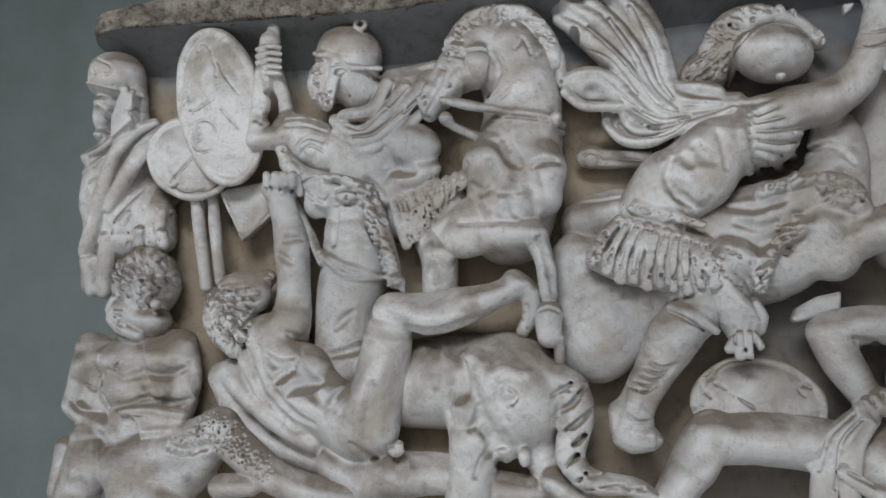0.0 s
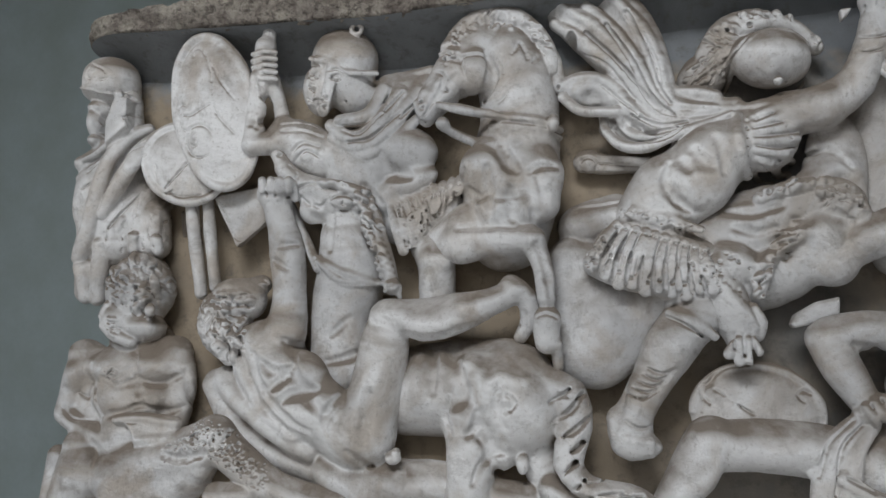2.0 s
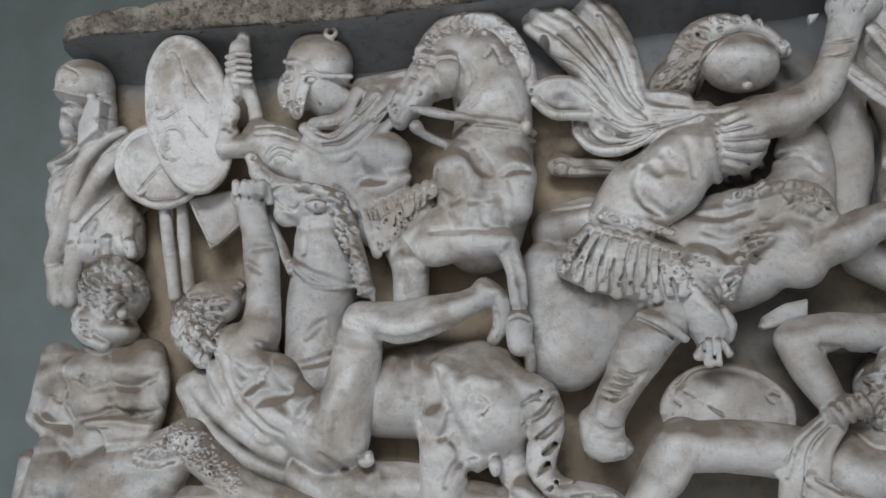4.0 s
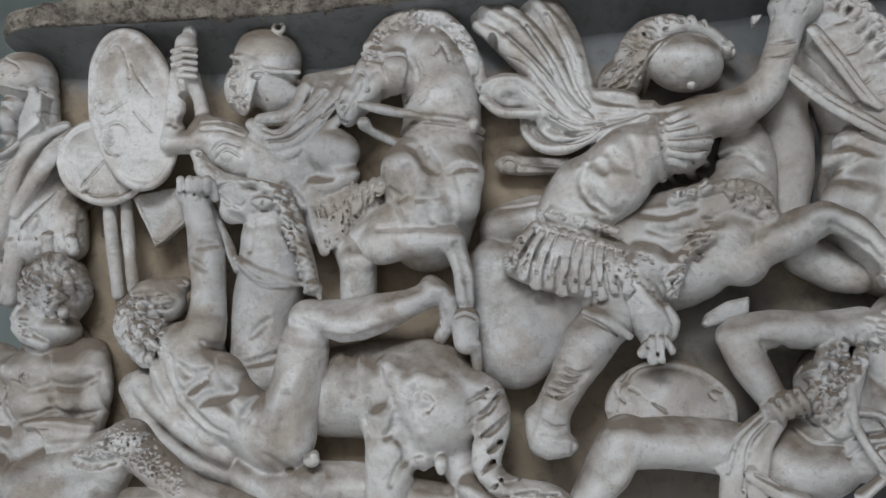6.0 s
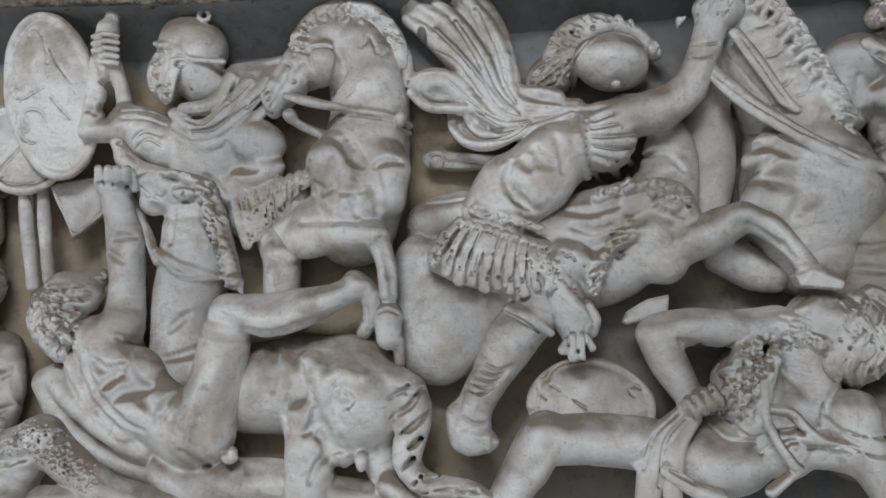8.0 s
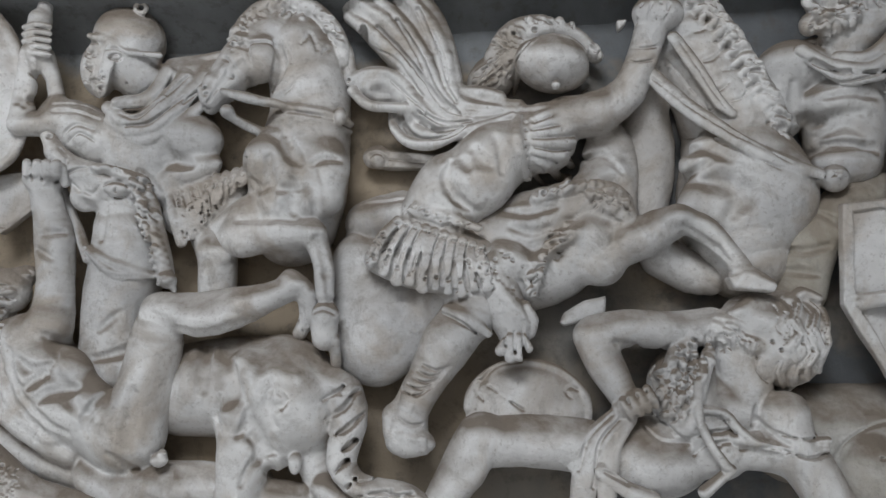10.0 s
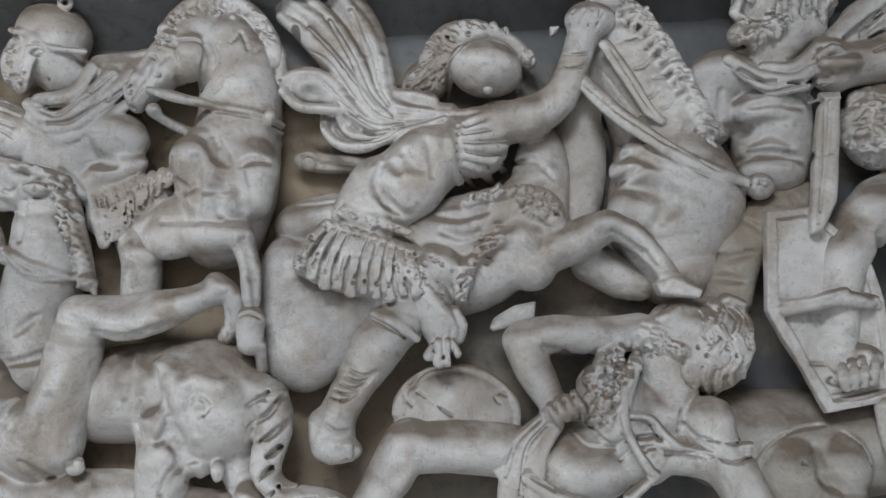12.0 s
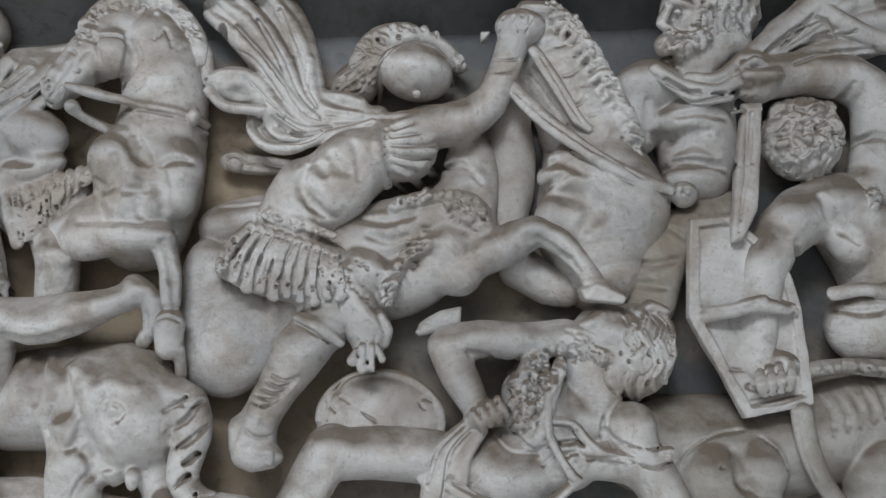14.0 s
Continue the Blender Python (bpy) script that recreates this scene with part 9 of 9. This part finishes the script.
c.crease((1.2777, 1.7574, 0.0029), (1.3308, 1.7628, 0.0052), (1.41, 1.7626, 0.003), k=0.015, lift=0.2)
c.crease((1.28, 1.6648, 0.003), (1.3303, 1.6572, 0.0053), (1.3982, 1.6439, 0.003), k=0.015, lift=0.1)
c.tube([(1.4154, 1.075, 1.8643, 0.0092), (1.4365, 1.065, 1.8775, 0.0115), (1.4563, 1.07, 1.8707, 0.0092)], 0.008)
c.tube([(1.4195, 1.065, 1.8442, 0.0115), (1.4641, 1.06, 1.8442, 0.0126), (1.4882, 1.07, 1.8494, 0.0115)], 0.012)
c.ridge((1.4056, 1.7731, 0.0046), (1.4238, 1.7668, 0.0052), (1.4481, 1.7698, 0.0046), k=0.004, lift=-0.3)
c.crease((1.4143, 1.7418, 0.0017), (1.4082, 1.6472, 0.0023), (1.3939, 1.524, 0.0023), k=0.004, lift=-0.2)
c.crease((1.4312, 1.7422, 0.0017), (1.4233, 1.6479, 0.0023), k=0.004, lift=-0.2)
c.skin("cloaked_barbarian_figure", marble, relief, "carved bearded barbarian in a gathered cloak holding a scabbard")

# carved curly-haired youth bending with his arm through a shield
c = Carving((1.3759, 1.0188, 1.1479), (1.8428, 1.232, 1.8376))
c.ball((1.5743, 1.1422, 1.7319), (0.0886, 0.0734, 0.0937), 0, 0.008)
c.tousle((1.5743, 1.1422, 1.7319), (0.0886, 0.0734, 0.0937), 0.0215, 0.006)
c.locks((1.5602, 1.7352), (0.0754, 0.0804), 0, 0.0176, deep=1.4)
c.drill(1.5058, 1.7268, 0.0073)
c.drill(1.5692, 1.7388, 0.0061)
c.drill(1.5818, 1.6925, 0.0085)
c.drill(1.5274, 1.6548, 0.0073)
c.drill(1.4886, 1.6781, 0.0073)
c.drill(1.5517, 1.6434, 0.0073)
c.drill(1.5225, 1.762, 0.0061)
c.drill(1.6008, 1.7403, 0.0061)
c.tube([(1.6587, 1.1635, 1.5769, 0.0795), (1.5646, 1.1407, 1.5528, 0.0667), (1.4805, 1.1221, 1.4735, 0.0541), (1.4491, 1.116, 1.3861, 0.05), (1.4361, 1.1118, 1.2922, 0.0438), (1.4326, 1.1099, 1.2263, 0.0379)], 0.012)
c.ball((1.5232, 1.1063, 1.5427), (0.0535, 0.0413, 0.0486), 0, 0.014)
c.ball((1.6233, 1.124, 1.5821), (0.0693, 0.0495, 0.0519), 0, 0.014)
c.ball((1.4497, 1.0926, 1.4337), (0.0381, 0.0333, 0.0618), -15, 0.012)
c.tube([(1.6587, 1.1635, 1.5769, 0.0795), (1.7248, 1.1724, 1.5, 0.0864), (1.7567, 1.1681, 1.3926, 0.0741)], 0.012)
c.ball((1.654, 1.1186, 1.5068), (0.049, 0.0417, 0.0686), 30, 0.014)
c.crease((1.5189, 1.4825, 0.0061), (1.541, 1.4352, 0.0136), (1.588, 1.4011, 0.0049), k=0.012, lift=0.48)
c.crease((1.5796, 1.5826, 0.005), (1.6017, 1.5344, 0.0138), (1.6546, 1.4877, 0.0049), k=0.012, lift=0.48)
c.crease((1.6132, 1.4139, 0.0037), (1.633, 1.4386, 0.0109), (1.6616, 1.4037, 0.0037), k=0.01, lift=0.48)
c.ball((1.6988, 1.1488, 1.3208), (0.0883, 0.0589, 0.0858), 0, 0.01)
c.tube([(1.6042, 1.0997, 1.38, 0.0155), (1.668, 1.0917, 1.3909, 0.0154), (1.7458, 1.0978, 1.3847, 0.0155)], 0.012, flat=0.5)
c.crease((1.6215, 1.3489, 0.003), (1.6698, 1.3423, 0.0081), (1.7194, 1.3522, 0.0031), k=0.01, lift=0.48)
c.crease((1.6055, 1.284, 0.0036), (1.6102, 1.2609, 0.008), (1.6148, 1.238, 0.0036), k=0.01, lift=0.48)
c.ball((1.4651, 1.0978, 1.2224), (0.0374, 0.0304, 0.0304), -20, 0.006)
c.ball((1.4817, 1.0892, 1.2343), (0.0349, 0.0256, 0.0233), -15, 0.006)
c.tube([(1.4243, 1.0689, 1.2073, 0.0115), (1.4233, 1.0636, 1.187, 0.0127), (1.4318, 1.0729, 1.1714, 0.0115)], 0.0025, flat=0.6)
c.tube([(1.4446, 1.0689, 1.2147, 0.0115), (1.4434, 1.0636, 1.1921, 0.0127), (1.4495, 1.0729, 1.1753, 0.0115)], 0.0025, flat=0.6)
c.tube([(1.4649, 1.0689, 1.2221, 0.0115), (1.4635, 1.0636, 1.1971, 0.0127), (1.4674, 1.0729, 1.1791, 0.0115)], 0.0025, flat=0.6)
c.tube([(1.4854, 1.0689, 1.2295, 0.0115), (1.4837, 1.0636, 1.2022, 0.0127), (1.4852, 1.0729, 1.183, 0.0115)], 0.0025, flat=0.6)
c.crease((1.4338, 1.2098, 0.0029), (1.4368, 1.1717, 0.004))
c.crease((1.454, 1.2172, 0.0029), (1.4557, 1.1756, 0.004))
c.crease((1.4744, 1.2245, 0.0029), (1.4746, 1.1794, 0.004))
c.skin("curly_haired_figure", marble, relief, "carved curly-haired youth bending with his arm through a shield")

# carved six-sided shield with raised rim and arm strap
c = Carving((1.2437, 1.0251, 1.0744), (1.5859, 1.232, 1.5805))
c.plate([(1.2933, 1.5275), (1.3838, 1.5385), (1.4973, 1.4462), (1.5265, 1.3461), (1.5362, 1.2531), (1.5439, 1.1492), (1.3996, 1.1164), (1.2857, 1.3183)], 1.096, 0.012, (0, 0), 0.003)
c.plate([(1.3139, 1.5086), (1.3749, 1.5183), (1.4835, 1.4334), (1.5058, 1.3394), (1.5134, 1.2489), (1.5188, 1.1668), (1.4114, 1.1414), (1.3088, 1.3259)], 1.0875, 0.0055, (0, 0), 0.003, -1)
c.tube([(1.3207, 1.0823, 1.3217, 0.0139), (1.3724, 1.0636, 1.3334, 0.016), (1.4182, 1.0543, 1.3456, 0.0171), (1.5053, 1.079, 1.3368, 0.0116)], 0.004, flat=0.6)
c.crease((1.4134, 1.157, 0.0017), (1.5213, 1.1781, 0.0017))
c.crease((1.3681, 1.2139, 0.0023), (1.4335, 1.2146, 0.0023))
c.crease((1.3746, 1.2148, 0.0023), (1.4072, 1.2145, 0.0029), (1.4313, 1.2221, 0.0023), k=0.004, lift=-0.2)
c.crease((1.4059, 1.1812, 0.0035), (1.4294, 1.1761, 0.0046), (1.5009, 1.1837, 0.0035), k=0.004, lift=-0.1)
c.drill(1.502, 1.3305, 0.0052)
c.drill(1.4119, 1.1842, 0.0046)
c.ridge((1.3112, 1.3341, 0.0069), (1.3649, 1.3405, 0.0075), (1.4373, 1.3604, 0.008), (1.5026, 1.3472, 0.0069), k=0.005, lift=-0.3)
c.ridge((1.4126, 1.1361, 0.004), (1.4717, 1.1433, 0.004), (1.5227, 1.1605, 0.004), k=0.004, lift=-0.3)
c.skin("hexagonal_shield", marble, relief, "carved six-sided shield with raised rim and arm strap")

# carved brown-stained trousered leg of a barbarian behind the shield
c = Carving((1.163, 1.09, 1.283), (1.4568, 1.232, 1.6183))
c.tube([(1.4082, 1.1546, 1.5697, 0.0366), (1.3225, 1.1601, 1.5241, 0.0541), (1.2532, 1.1614, 1.4513, 0.0594), (1.2292, 1.1623, 1.3493, 0.0543)], 0.012)
c.crease((1.1771, 1.4442, 0.0031), (1.2193, 1.4301, 0.0082), (1.2743, 1.4418, 0.0031), k=0.01, lift=0.48)
c.crease((1.2514, 1.514, 0.0037), (1.3119, 1.4797, 0.0083), (1.3616, 1.4938, 0.0025), k=0.01, lift=0.48)
c.crease((1.1885, 1.3906, 0.0037), (1.2186, 1.3857, 0.0082), (1.2487, 1.3808, 0.0037), k=0.01, lift=0.48)
c.skin("trousered_leg", brown_marble, relief, "carved brown-stained trousered leg of a barbarian behind the shield")

# carved grey-brown collapsed horse beneath the shield
c = Carving((1.1159, 1.0374, 0.8694), (1.9479, 1.232, 1.2674), 0.0033)
c.tube([(1.2343, 1.2304, 1.053, 0.1064), (1.3978, 1.2298, 1.0447, 0.1198), (1.5451, 1.2174, 1.061, 0.1154), (1.6953, 1.2051, 1.1259, 0.1071), (1.828, 1.2079, 1.1475, 0.1079)], 0.012)
c.ball((1.3471, 1.1359, 0.9896), (0.0698, 0.0558, 0.0767), 0, 0.008)
c.ball((1.4441, 1.1295, 1.0126), (0.0559, 0.0489, 0.0652), 0, 0.008)
c.tube([(1.3518, 1.1268, 0.9574, 0.0448), (1.4476, 1.131, 0.9363, 0.045)], 0.012)
c.crease((1.3786, 1.05, 0.0047), (1.386, 0.9948, 0.0131), (1.4221, 0.9626, 0.0047), k=0.01, lift=0.48)
c.crease((1.274, 1.0142, 0.0023), (1.2923, 1.0478, 0.0023), (1.3461, 1.0803, 0.0023), (1.4055, 1.0929, 0.0023))
c.crease((1.4405, 1.0791, 0.0023), (1.4726, 1.0517, 0.0023), (1.4852, 1.0185, 0.0023))
c.drill(1.3454, 1.0199, 0.0045)
c.tube([(1.5177, 1.0917, 1.1347, 0.0229), (1.5287, 1.0923, 1.0652, 0.0239), (1.5561, 1.0949, 0.9988, 0.0215), (1.6018, 1.0982, 0.9387, 0.0204)], 0.005, flat=0.6)
c.crease((1.5037, 1.1214, 0.0023), (1.5145, 1.0548, 0.0023), (1.5414, 0.9895, 0.0023))
c.tube([(1.5488, 1.1104, 1.2192, 0.0164), (1.6295, 1.1055, 1.2296, 0.0175), (1.7224, 1.1076, 1.224, 0.0176)], 0.006)
c.locks((1.632, 1.2249), (0.0942, 0.0165), 0, 0.0141, flow=-60, deep=1.5)
c.crease((1.5773, 1.1794, 0.0024), (1.594, 1.134, 0.0067), (1.589, 1.0884, 0.0024), k=0.01, lift=0.48)
c.crease((1.6065, 1.1836, 0.0024), (1.6229, 1.1347, 0.0067), (1.6183, 1.0982, 0.0024), k=0.01, lift=0.48)
c.crease((1.6358, 1.1879, 0.0024), (1.6519, 1.1354, 0.0067), (1.6478, 1.1079, 0.0024), k=0.01, lift=0.48)
c.crease((1.6652, 1.1921, 0.0024), (1.681, 1.1361, 0.0067), (1.6774, 1.1178, 0.0024), k=0.01, lift=0.48)
c.crease((1.6947, 1.1964, 0.0024), (1.7101, 1.1369, 0.0067), (1.7071, 1.1276, 0.0024), k=0.01, lift=0.48)
c.ball((1.6931, 1.1367, 1.0054), (0.0613, 0.0566, 0.0873), 0, 0.008)
c.tube([(1.6802, 1.1362, 0.9621, 0.0522), (1.7309, 1.1424, 0.9338, 0.0524)], 0.012)
c.skin("collapsed_horse", grey_marble, relief, "carved grey-brown collapsed horse beneath the shield")
